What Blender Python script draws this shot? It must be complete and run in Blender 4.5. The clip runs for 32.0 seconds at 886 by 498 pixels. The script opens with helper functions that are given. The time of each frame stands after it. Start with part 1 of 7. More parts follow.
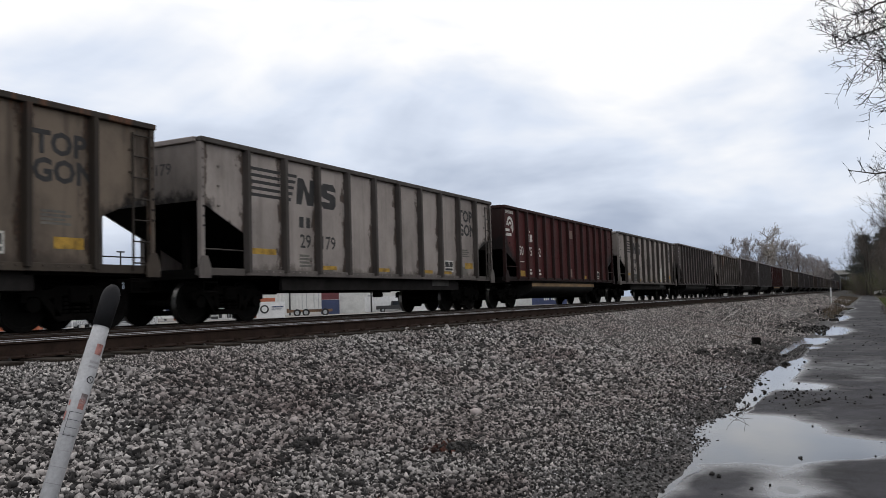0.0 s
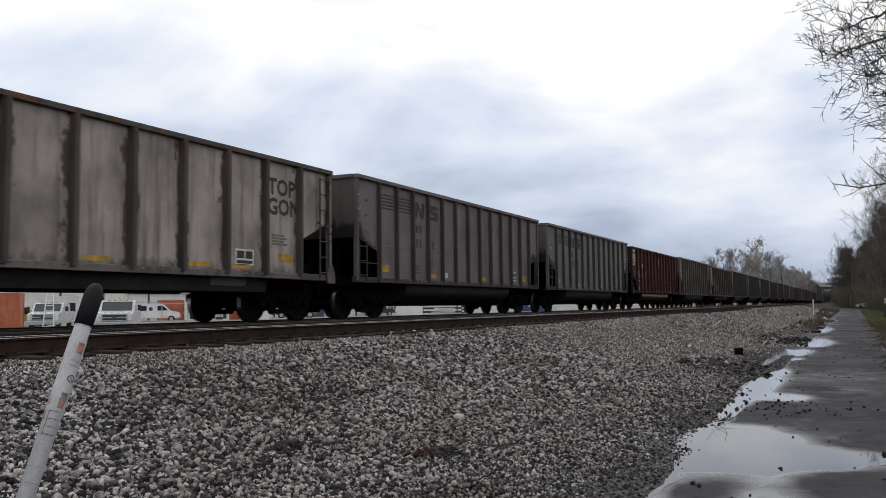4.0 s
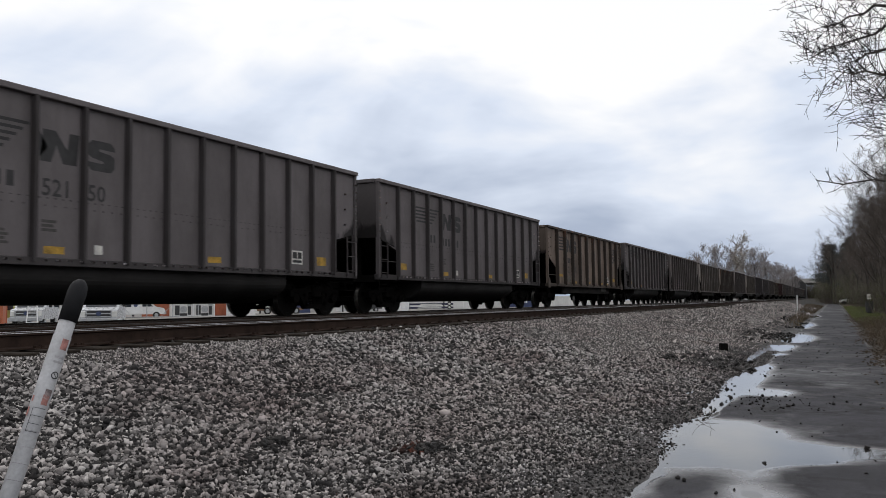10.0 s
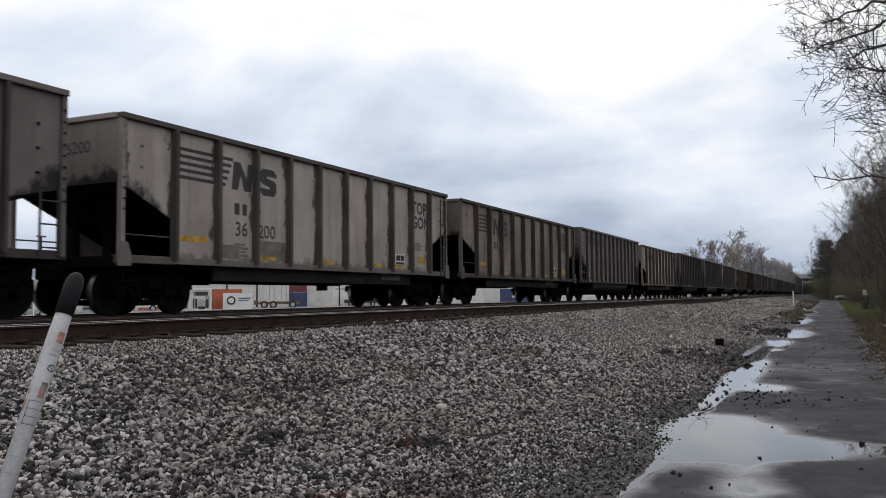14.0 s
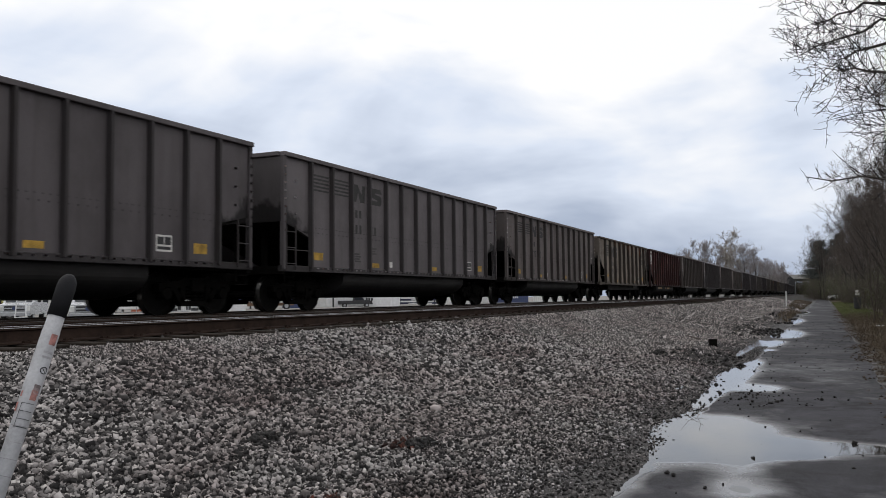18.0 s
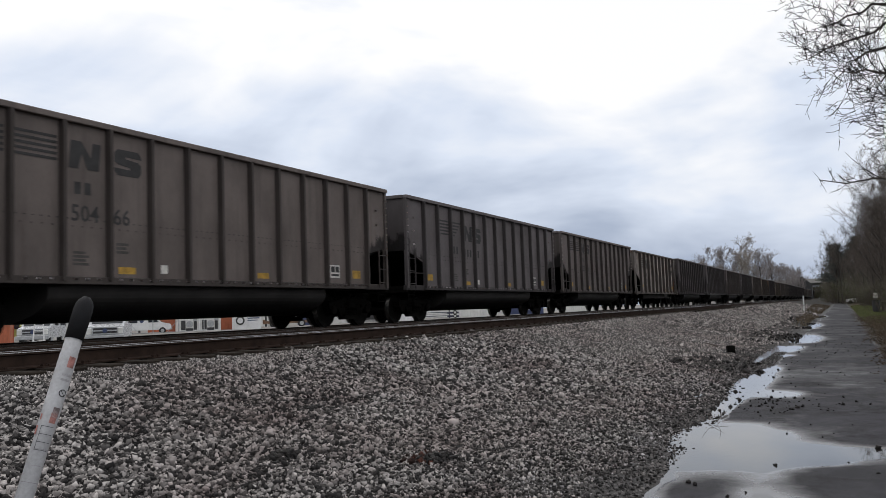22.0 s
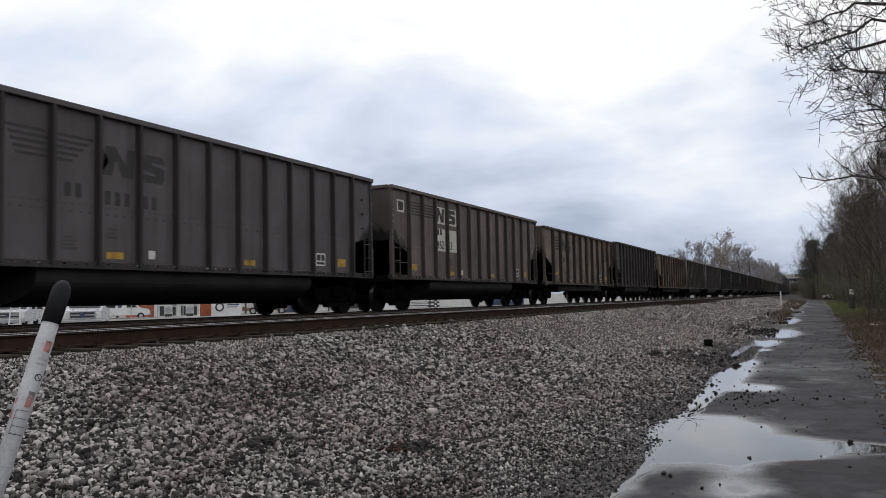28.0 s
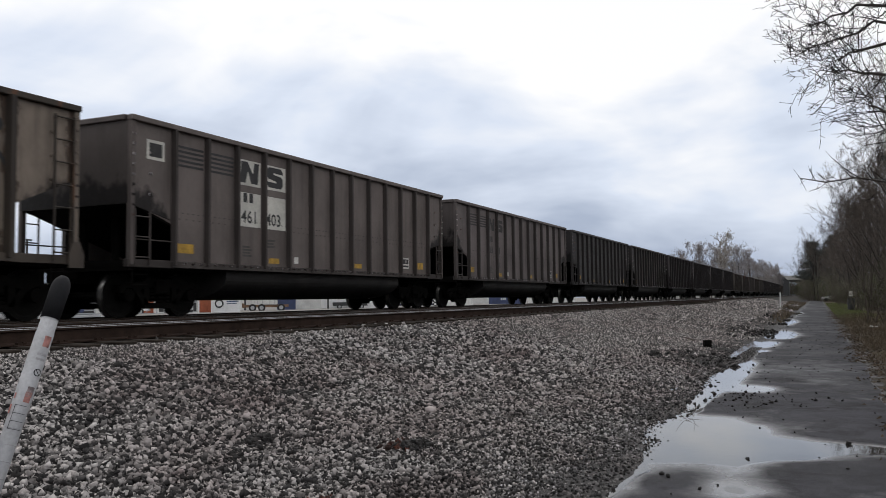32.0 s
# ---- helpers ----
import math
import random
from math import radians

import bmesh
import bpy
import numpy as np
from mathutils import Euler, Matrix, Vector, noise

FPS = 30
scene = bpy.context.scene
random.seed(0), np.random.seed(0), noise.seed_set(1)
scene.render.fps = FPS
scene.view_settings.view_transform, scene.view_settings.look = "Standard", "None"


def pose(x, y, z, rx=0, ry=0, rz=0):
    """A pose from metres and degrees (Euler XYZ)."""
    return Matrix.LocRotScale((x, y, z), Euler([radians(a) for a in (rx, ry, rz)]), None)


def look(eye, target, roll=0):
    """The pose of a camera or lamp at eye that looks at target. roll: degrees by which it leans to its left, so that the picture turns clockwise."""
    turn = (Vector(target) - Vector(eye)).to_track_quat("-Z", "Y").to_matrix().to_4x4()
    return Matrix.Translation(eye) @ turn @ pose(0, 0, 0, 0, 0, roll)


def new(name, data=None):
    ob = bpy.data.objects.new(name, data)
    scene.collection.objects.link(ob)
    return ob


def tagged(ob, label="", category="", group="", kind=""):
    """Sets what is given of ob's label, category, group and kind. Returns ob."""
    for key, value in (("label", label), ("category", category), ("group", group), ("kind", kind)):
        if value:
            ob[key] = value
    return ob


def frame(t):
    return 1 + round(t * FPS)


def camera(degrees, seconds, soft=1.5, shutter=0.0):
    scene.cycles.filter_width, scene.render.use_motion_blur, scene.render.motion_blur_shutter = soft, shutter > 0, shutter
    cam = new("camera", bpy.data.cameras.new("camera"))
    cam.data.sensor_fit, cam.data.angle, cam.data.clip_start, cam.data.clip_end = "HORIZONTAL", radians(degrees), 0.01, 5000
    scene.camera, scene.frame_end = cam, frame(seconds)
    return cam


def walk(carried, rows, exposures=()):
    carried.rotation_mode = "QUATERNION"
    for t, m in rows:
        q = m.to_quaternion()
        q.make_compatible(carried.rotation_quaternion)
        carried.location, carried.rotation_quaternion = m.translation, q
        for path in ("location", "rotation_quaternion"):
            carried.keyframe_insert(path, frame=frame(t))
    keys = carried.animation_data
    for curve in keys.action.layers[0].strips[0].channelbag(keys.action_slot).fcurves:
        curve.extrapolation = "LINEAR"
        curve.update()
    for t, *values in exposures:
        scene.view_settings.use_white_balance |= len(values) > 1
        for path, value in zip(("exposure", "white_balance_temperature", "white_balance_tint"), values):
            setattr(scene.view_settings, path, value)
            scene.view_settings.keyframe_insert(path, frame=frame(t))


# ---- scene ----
# World: x runs along the track away from the camera, y towards the train, z up; z = 0 is the top of the rails.
EYE = (0.0, 0.0, 0.312)
cam = camera(56.25, 32.0, soft=0.6, shutter=0.1)
TURNS = [
    (0, 93.64, 1.72, -62.74), (0.5, 93.72, 1.85, -63.01), (1, 93.91, 1.57, -63.06), (1.5, 93.95, 1.31, -62.97), (2, 93.94, 1.44, -63.05), (2.5, 93.88, 1.44, -63.10),
    (3, 93.80, 1.38, -63.21), (3.5, 93.96, 0.96, -63.46), (5.5, 93.62, 0.48, -64.26), (6, 93.60, 0.84, -64.37), (6.5, 93.73, 0.69, -64.53), (7, 93.56, 0.72, -64.21),
    (7.5, 93.52, 0.67, -64.03), (8, 93.65, 0.80, -64.07), (8.5, 93.76, 0.87, -64.13), (9, 94.01, 0.62, -64.57), (9.5, 93.93, 0.63, -64.83), (10, 93.67, 0.69, -64.70),
    (10.5, 93.46, 0.56, -64.69), (11, 93.33, 0.35, -64.88), (11.5, 93.26, 0.60, -65.16), (12, 93.47, 0.90, -65.19), (12.5, 93.68, 0.58, -65.08), (13, 93.57, 0.45, -65.06),
    (13.5, 93.33, 0.47, -65.18), (14, 93.28, 0.48, -64.92), (14.5, 93.40, 0.48, -65.00), (16.5, 93.17, 0.17, -65.36), (17, 93.04, 0.23, -65.39), (17.5, 93.08, 0.23, -65.33),
    (18, 93.35, 0.61, -65.34), (18.5, 93.68, 0.48, -65.23), (19, 93.59, 0.59, -65.04), (19.5, 93.39, 0.35, -64.77), (20, 93.33, 0.76, -64.54), (20.5, 93.73, 1.40, -64.55),
    (21, 94.01, 1.05, -64.59), (21.5, 94.15, 1.47, -64.30), (22, 94.29, 2.04, -64.32), (22.5, 94.10, 1.82, -64.62), (23, 94.19, 1.75, -64.61), (23.5, 94.14, 1.34, -64.87),
    (24, 93.91, 1.22, -65.12), (24.5, 93.51, 1.05, -65.37), (25, 93.30, 0.96, -65.43), (25.5, 93.47, 1.43, -65.47), (27.5, 93.60, 1.25, -65.54), (28, 93.55, 1.14, -65.66),
    (28.5, 93.52, 1.13, -65.70), (29, 93.42, 0.96, -65.75), (29.5, 93.42, 0.76, -65.73), (30, 93.31, 0.59, -65.61), (30.5, 93.32, 0.49, -65.58), (31, 93.27, 0.39, -65.63),
    (31.5, 93.33, 0.39, -65.66), (32, 93.44, 0.67, -65.69),
]
walk(cam, [(t, pose(*EYE, rx, ry, rz)) for t, rx, ry, rz in TURNS])

# ---- light ----
SUN_EL, SUN_AZ = radians(55), radians(20)
scene.view_settings.exposure = 0.0


def make_world():
    w = bpy.data.worlds.new("overcast_sky")
    w.use_nodes = True
    scene.world = w
    nt = w.node_tree
    nt.nodes.clear()
    N, L = nt.nodes.new, nt.links.new
    out, bg = N("ShaderNodeOutputWorld"), N("ShaderNodeBackground")
    sky = N("ShaderNodeTexSky")
    sky.sky_type, sky.sun_disc, sky.sun_elevation, sky.sun_rotation = "NISHITA", False, SUN_EL, SUN_AZ
    sky.dust_density = 4.0
    tame = N("ShaderNodeVectorMath")
    tame.operation = "SCALE"
    tame.inputs["Scale"].default_value = 0.10
    L(sky.outputs[0], tame.inputs[0])
    tc = N("ShaderNodeTexCoord")
    mp = N("ShaderNodeMapping")
    mp.inputs["Scale"].default_value = (1.0, 1.0, 2.6)
    mp.inputs["Rotation"].default_value = (0.25, 0.1, 0.3)
    mp.inputs["Location"].default_value = (0.35, 0.1, 0.2)
    L(tc.outputs["Generated"], mp.inputs["Vector"])
    n1, n2 = N("ShaderNodeTexNoise"), N("ShaderNodeTexNoise")
    for n, sc, dt in ((n1, 2.2, 5.0), (n2, 6.5, 6.0)):
        n.inputs["Scale"].default_value = sc
        n.inputs["Detail"].default_value = dt
        n.inputs["Roughness"].default_value = 0.5
        n.inputs["Distortion"].default_value = 0.4
        L(mp.outputs[0], n.inputs["Vector"])
    add = N("ShaderNodeMath")
    add.operation = "MULTIPLY_ADD"
    add.inputs[1].default_value = 0.22
    L(n2.outputs["Fac"], add.inputs[0])
    L(n1.outputs["Fac"], add.inputs[2])
    # the cloud deck is thinner and brighter overhead, heavier low down
    sep = N("ShaderNodeSeparateXYZ")
    L(tc.outputs["Generated"], sep.inputs[0])
    lift = N("ShaderNodeMapRange")
    lift.inputs["From Min"].default_value, lift.inputs["From Max"].default_value = 0.0, 0.32
    lift.inputs["To Min"].default_value, lift.inputs["To Max"].default_value = -0.17, 0.13
    L(sep.outputs["Z"], lift.inputs["Value"])
    tot = N("ShaderNodeMath")
    L(add.outputs[0], tot.inputs[0])
    L(lift.outputs[0], tot.inputs[1])
    ramp = N("ShaderNodeValToRGB")
    els = ramp.color_ramp.elements
    els[0].position, els[0].color = 0.37, (0.42, 0.49, 0.63, 1)
    els[1].position, els[1].color = 0.68, (1.05, 1.05, 1.06, 1)
    mid = els.new(0.54)
    mid.color = (0.74, 0.81, 0.94, 1)
    L(tot.outputs[0], ramp.inputs[0])
    mix = N("ShaderNodeMix")
    mix.data_type = "RGBA"
    mix.inputs["Factor"].default_value = 0.93
    L(tame.outputs[0], mix.inputs["A"])
    L(ramp.outputs[0], mix.inputs["B"])
    L(mix.outputs["Result"], bg.inputs["Color"])
    bg.inputs["Strength"].default_value = 1.0
    L(bg.outputs[0], out.inputs[0])


make_world()
sun = new("sun", bpy.data.lights.new("sun", "SUN"))
sun.data.energy, sun.data.angle, sun.data.color = 0.5, radians(25), (1.0, 0.97, 0.92)
sun.matrix_world = look((0, 0, 0), (-math.cos(SUN_EL) * math.sin(SUN_AZ), -math.cos(SUN_EL) * math.cos(SUN_AZ), -math.sin(SUN_EL)))


# ---- materials ----
class Mat:
    """Short hand for a node material with a Principled shader."""

    def __init__(self, name, rough=0.7, metal=0.0, spec=0.5):
        self.m = bpy.data.materials.new(name)
        self.m.use_nodes = True
        self.nt = self.m.node_tree
        self.bsdf = self.nt.nodes["Principled BSDF"]
        self.bsdf.inputs["Roughness"].default_value = rough
        self.bsdf.inputs["Metallic"].default_value = metal
        self.bsdf.inputs["Specular IOR Level"].default_value = spec

    def n(self, kind, **props):
        node = self.nt.nodes.new("ShaderNode" + kind)
        for k, v in props.items():
            setattr(node, k, v)
        return node

    def link(self, a, b):
        self.nt.links.new(a, b)

    def put(self, sock, value):
        if isinstance(value, bpy.types.NodeSocket):
            self.link(value, sock)
        else:
            sock.default_value = value

    def coord(self, scale=(1, 1, 1), which="Object"):
        tc, mp = self.n("TexCoord"), self.n("Mapping")
        mp.inputs["Scale"].default_value = scale
        self.link(tc.outputs[which], mp.inputs["Vector"])
        return mp.outputs[0]

    def world(self, scale=(1, 1, 1)):
        g, mp = self.n("NewGeometry"), self.n("Mapping")
        mp.inputs["Scale"].default_value = scale
        self.link(g.outputs["Position"], mp.inputs["Vector"])
        return mp.outputs[0]

    def noise(self, vec, scale, detail=4.0, rough=0.55, w=None, distort=0.0):
        n = self.n("TexNoise")
        if w is not None:
            n.noise_dimensions = "4D"
            self.put(n.inputs["W"], w)
        self.link(vec, n.inputs["Vector"])
        n.inputs["Scale"].default_value, n.inputs["Detail"].default_value = scale, detail
        n.inputs["Roughness"].default_value, n.inputs["Distortion"].default_value = rough, distort
        return n.outputs["Fac"]

    def rng(self, v, a, b, c=0.0, d=1.0):
        m = self.n("MapRange")
        self.put(m.inputs["Value"], v)
        for k, x in (("From Min", a), ("From Max", b), ("To Min", c), ("To Max", d)):
            self.put(m.inputs[k], x)
        return m.outputs[0]

    def math(self, op, a, b=0.0):
        m = self.n("Math", operation=op)
        self.put(m.inputs[0], a)
        self.put(m.inputs[1], b)
        return m.outputs[0]

    def mix(self, fac, a, b, blend="MIX"):
        m = self.n("Mix", data_type="RGBA", blend_type=blend)
        self.put(m.inputs["Factor"], fac)
        for k, v in (("A", a), ("B", b)):
            self.put(m.inputs[k], (*v, 1.0) if isinstance(v, tuple) and len(v) == 3 else v)
        return m.outputs["Result"]

    def base(self, v):
        self.put(self.bsdf.inputs["Base Color"], (*v, 1.0) if isinstance(v, tuple) else v)

    def rough(self, v):
        self.put(self.bsdf.inputs["Roughness"], v)

    def bump(self, h, strength=0.4, dist=0.01):
        b = self.n("Bump")
        b.inputs["Strength"].default_value, b.inputs["Distance"].default_value = strength, dist
        self.link(h, b.inputs["Height"])
        self.link(b.outputs[0], self.bsdf.inputs["Normal"])

    def random(self):
        return self.n("ObjectInfo").outputs["Random"]


def plain(name, color, rough=0.7, metal=0.0, var=0.25, scale=6.0, bump=0.0, spec=0.5):
    """A surface of one colour with blotches and grain."""
    k = Mat(name, rough, metal, spec)
    v = k.coord()
    n1, n2 = k.noise(v, scale, 5.0, w=k.math("MULTIPLY", k.random(), 50.0)), k.noise(v, scale * 9, 3.0)
    f = k.math("ADD", k.rng(n1, 0.3, 0.7, -var, var), k.rng(n2, 0.3, 0.7, -var * 0.5, var * 0.5))
    dark = tuple(c * 0.35 for c in color)
    lite = tuple(min(1.0, c * 1.35) for c in color)
    k.base(k.mix(k.math("ADD", f, 0.62), dark, lite))
    k.rough(k.rng(n2, 0.3, 0.7, max(0.03, rough - 0.1), min(1.0, rough + 0.1)))
    if bump:
        k.bump(n2, bump, 0.005)
    return k.m


def car_paint(name="car_paint", first=0.0, spacing=0.0):
    """Weathered freight-car paint: the colour and the amount of rust (alpha) come from each object's colour."""
    k = Mat(name, 0.62, 0.0, 0.22)
    info = k.n("ObjectInfo")
    col, alpha = info.outputs["Color"], info.outputs["Alpha"]
    w = k.math("MULTIPLY", info.outputs["Random"], 60.0)
    streak = k.noise(k.coord((3.2, 3.2, 0.22)), 1.6, 6.0, 0.6, w)
    blot = k.noise(k.coord((1, 1, 0.7)), 0.9, 6.0, 0.6, w)
    fine = k.noise(k.coord((6, 6, 1.2)), 9.0, 4.0, 0.6, w)
    c = k.mix(k.rng(blot, 0.36, 0.60), k.mix(k.rng(alpha, 0.0, 0.5, 0.10, 0.6), col, (0.03, 0.027, 0.024)), k.mix(1.0, col, (1.2, 1.2, 1.2), "MULTIPLY"))
    c = k.mix(k.math("MULTIPLY", k.rng(streak, 0.50, 0.70), k.rng(alpha, 0.0, 0.6, 0.10, 0.9)), c, (0.03, 0.026, 0.022))
    c = k.mix(k.rng(fine, 0.5, 0.78, 0.0, 0.22), c, (0.08, 0.07, 0.06))
    # coal soot blown up round the open ends of the body
    o = k.n("SeparateXYZ")
    k.link(k.coord(), o.inputs[0])
    ax = k.math("ABSOLUTE", o.outputs["X"])
    edge = k.math("ADD", k.math("MULTIPLY", k.math("SUBTRACT", ax, 6.0), 0.60), k.rng(k.noise(k.coord((1.6, 1.6, 1.0)), 1.4, 5.0, 0.65, w), 0.25, 0.75, 1.50, 2.35))
    soot = k.math("MULTIPLY", k.rng(k.math("SUBTRACT", edge, o.outputs["Z"]), -0.06, 0.16), k.rng(ax, 5.9, 6.3))
    c = k.mix(k.math("MULTIPLY", soot, 0.93), c, (0.008, 0.0072, 0.007))
    rn = k.noise(k.coord((2.2, 2.2, 0.26)), 1.5, 7.0, 0.66, k.math("ADD", w, 9.0))
    # rust runs down from the top chord on the worst cars
    high = k.math("MULTIPLY", k.rng(o.outputs["Z"], 2.5, 3.75), k.rng(alpha, 0.25, 0.8, 0.0, 0.12))
    lim = k.math("SUBTRACT", k.rng(alpha, 0.0, 1.0, 0.80, 0.51), high)
    soft = k.n("MapRange", interpolation_type="SMOOTHSTEP")
    k.put(soft.inputs["Value"], k.math("SUBTRACT", rn, lim))
    soft.inputs["From Min"].default_value, soft.inputs["From Max"].default_value = -0.03, 0.09
    rust_col = k.mix(k.rng(fine, 0.35, 0.65), (0.075, 0.036, 0.020), (0.17, 0.085, 0.045))
    c = k.mix(k.math("MULTIPLY", soft.outputs[0], 0.85), c, rust_col)
    if spacing:
        # ragged grime that weeps from the seams of the ribs
        near = k.n("Math", operation="PINGPONG")
        k.put(near.inputs[0], k.math("ADD", o.outputs["X"], 50 * spacing - first))
        near.inputs[1].default_value = spacing / 2
        rag = k.noise(k.coord((1.0, 1.0, 0.42)), 4.2, 6.0, 0.72, k.math("ADD", w, 21.0))
        reach = k.math("MULTIPLY", k.rng(rag, 0.44, 0.74), 0.34)
        stain = k.rng(k.math("SUBTRACT", reach, near.outputs[0]), -0.075, -0.02)
        c = k.mix(k.math("MULTIPLY", stain, 0.85), c, k.mix(k.rng(fine, 0.4, 0.65), (0.022, 0.018, 0.015), (0.075, 0.045, 0.028)))
        # dirt thrown up along the foot of the side
        foot = k.rng(k.math("ADD", o.outputs["Z"], k.rng(rag, 0.3, 0.7, 0.16, -0.20)), 1.28, 1.12)
        c = k.mix(k.math("MULTIPLY", foot, 0.6), c, (0.045, 0.037, 0.03))
    c = k.mix(1.0, c, (1.035, 0.955, 0.985), "MULTIPLY")
    k.base(c)
    k.rough(k.rng(fine, 0.3, 0.7, 0.5, 0.8))
    k.bump(k.noise(k.coord((0.9, 0.9, 0.6)), 1.1, 3.0, 0.5, w), 0.25, 0.05)
    return k.m


PAINT = car_paint()
STAINED = car_paint("stained_car_paint", -7.32 + 1.40, 1.3156)
# these near-black colours also hold the deep shade under the cars
SHADED_GRIME = plain("grimy_steel", (0.006, 0.0056, 0.0052), 0.95, 0.0, 0.3, 3.0, 0.3, 0.03)
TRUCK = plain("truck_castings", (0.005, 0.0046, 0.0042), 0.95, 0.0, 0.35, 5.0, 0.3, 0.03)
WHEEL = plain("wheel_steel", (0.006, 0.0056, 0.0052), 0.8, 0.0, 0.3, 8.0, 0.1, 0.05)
BLACK = plain("black_stencil", (0.030, 0.029, 0.030), 0.75, 0.0, 0.3, 5.0)
WHITE_P = plain("white_stencil", (0.62, 0.60, 0.56), 0.7, 0.0, 0.25, 5.0)
FADED = plain("faded_stencil", (0.034, 0.032, 0.030), 0.75, 0.0, 0.45, 4.0)
YELLOW_P = plain("yellow_reflector", (0.40, 0.235, 0.03), 0.6, 0.0, 0.55, 5.0)
TAN_P = plain("tan_stripe_paint", (0.34, 0.22, 0.11), 0.7, 0.0, 0.35, 2.0)
PATCH = plain("pale_patch_paint", (0.55, 0.53, 0.48), 0.7, 0.0, 0.2, 2.0)
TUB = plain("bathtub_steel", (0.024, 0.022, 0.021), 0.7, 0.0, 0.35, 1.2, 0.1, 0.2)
RAIL_RUST = plain("rusty_rail_web", (0.031, 0.020, 0.0155), 0.9, 0.0, 0.35, 4.0, 0.3, 0.1)
RAIL_TOP = plain("worn_rail_head", (0.30, 0.30, 0.31), 0.3, 1.0, 0.15, 3.0)
RAIL_DULL = plain("dull_rail_head", (0.045, 0.043, 0.041), 0.5, 1.0, 0.15, 3.0)
BEAM = plain("sooty_beam_steel", (0.022, 0.020, 0.019), 0.85, 0.0, 0.4, 1.5, 0.2, 0.1)
FAINT = plain("faint_stencil", (0.06, 0.056, 0.052), 0.75, 0.0, 0.4, 4.0)
TREAD = plain("polished_wheel_tread", (0.30, 0.29, 0.28), 0.35, 1.0, 0.3, 6.0)
TIE = plain("creosoted_timber", (0.026, 0.021, 0.017), 0.9, 0.0, 0.4, 5.0, 0.5, 0.1)


def ballast_ground():
    """Crushed grey stone on the bed, muddy fines near the path, weeds and dead grass beyond it."""
    k = Mat("gravel_ground", 0.85, 0.0, 0.2)
    v = k.world()
    vor = k.n("TexVoronoi", feature="F1")
    vor.inputs["Scale"].default_value = 20.0
    k.link(v, vor.inputs["Vector"])
    sep = k.n("SeparateColor")
    k.link(vor.outputs["Color"], sep.inputs[0])
    big, mid = k.noise(v, 0.35, 4.0), k.noise(v, 2.5, 5.0, 0.65)
    stone = k.mix(k.rng(sep.outputs[0], 0.0, 1.0), (0.012, 0.011, 0.011), (0.10, 0.095, 0.092))
    stone = k.mix(k.rng(vor.outputs["Distance"], 0.012, 0.045, 0.0, 0.75), stone, (0.035, 0.03, 0.027))
    stone = k.mix(k.rng(big, 0.42, 0.62, 0.0, 0.2), stone, (0.13, 0.105, 0.075))
    patchy = k.noise(v, 7.0, 6.0, 0.75)
    stone = k.mix(k.rng(patchy, 0.38, 0.62, 0.65, 0.0), stone, (0.03, 0.027, 0.024))
    xyz = k.n("SeparateXYZ")
    k.link(v, xyz.inputs[0])
    y = k.math("ADD", xyz.outputs["Y"], k.rng(mid, 0.2, 0.8, -0.9, 0.9))
    mud = k.mix(k.rng(mid, 0.3, 0.7), (0.009, 0.008, 0.0076), (0.034, 0.030, 0.029))
    fine = k.noise(v, 30.0, 4.0, 0.7)
    mud = k.mix(k.rng(fine, 0.45, 0.75, 0.0, 0.7), mud, (0.075, 0.071, 0.070))
    # stone colour darkened to hold the shade of gaps between loose stones
    c = k.mix(k.rng(y, 1.9, 3.3), mud, k.mix(0.55, stone, (0.012, 0.011, 0.010)))
    grass = k.mix(k.rng(mid, 0.35, 0.65), (0.040, 0.027, 0.016), (0.052, 0.044, 0.022))
    grass = k.mix(k.rng(fine, 0.4, 0.7, 0.0, 0.5), grass, (0.075, 0.055, 0.032))
    c = k.mix(k.rng(y, -1.25, -0.75), grass, c)
    # the ground turns near-black from the near track to the yard
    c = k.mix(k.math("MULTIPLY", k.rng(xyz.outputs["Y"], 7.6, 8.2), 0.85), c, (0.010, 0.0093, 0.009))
    yard = k.mix(mid, (0.16, 0.15, 0.14), (0.26, 0.25, 0.235))
    c = k.mix(k.rng(xyz.outputs["Y"], 17.0, 18.0), c, yard)
    k.base(c)
    k.rough(k.math("ADD", k.rng(y, 1.0, 2.6, 0.45, 0.9), k.rng(y, -1.0, -0.6, 0.5, 0.0)))
    k.bump(k.math("ADD", k.rng(vor.outputs["Distance"], 0.0, 0.05, 1.0, 0.0), fine), 0.7, 0.02)
    return k.m


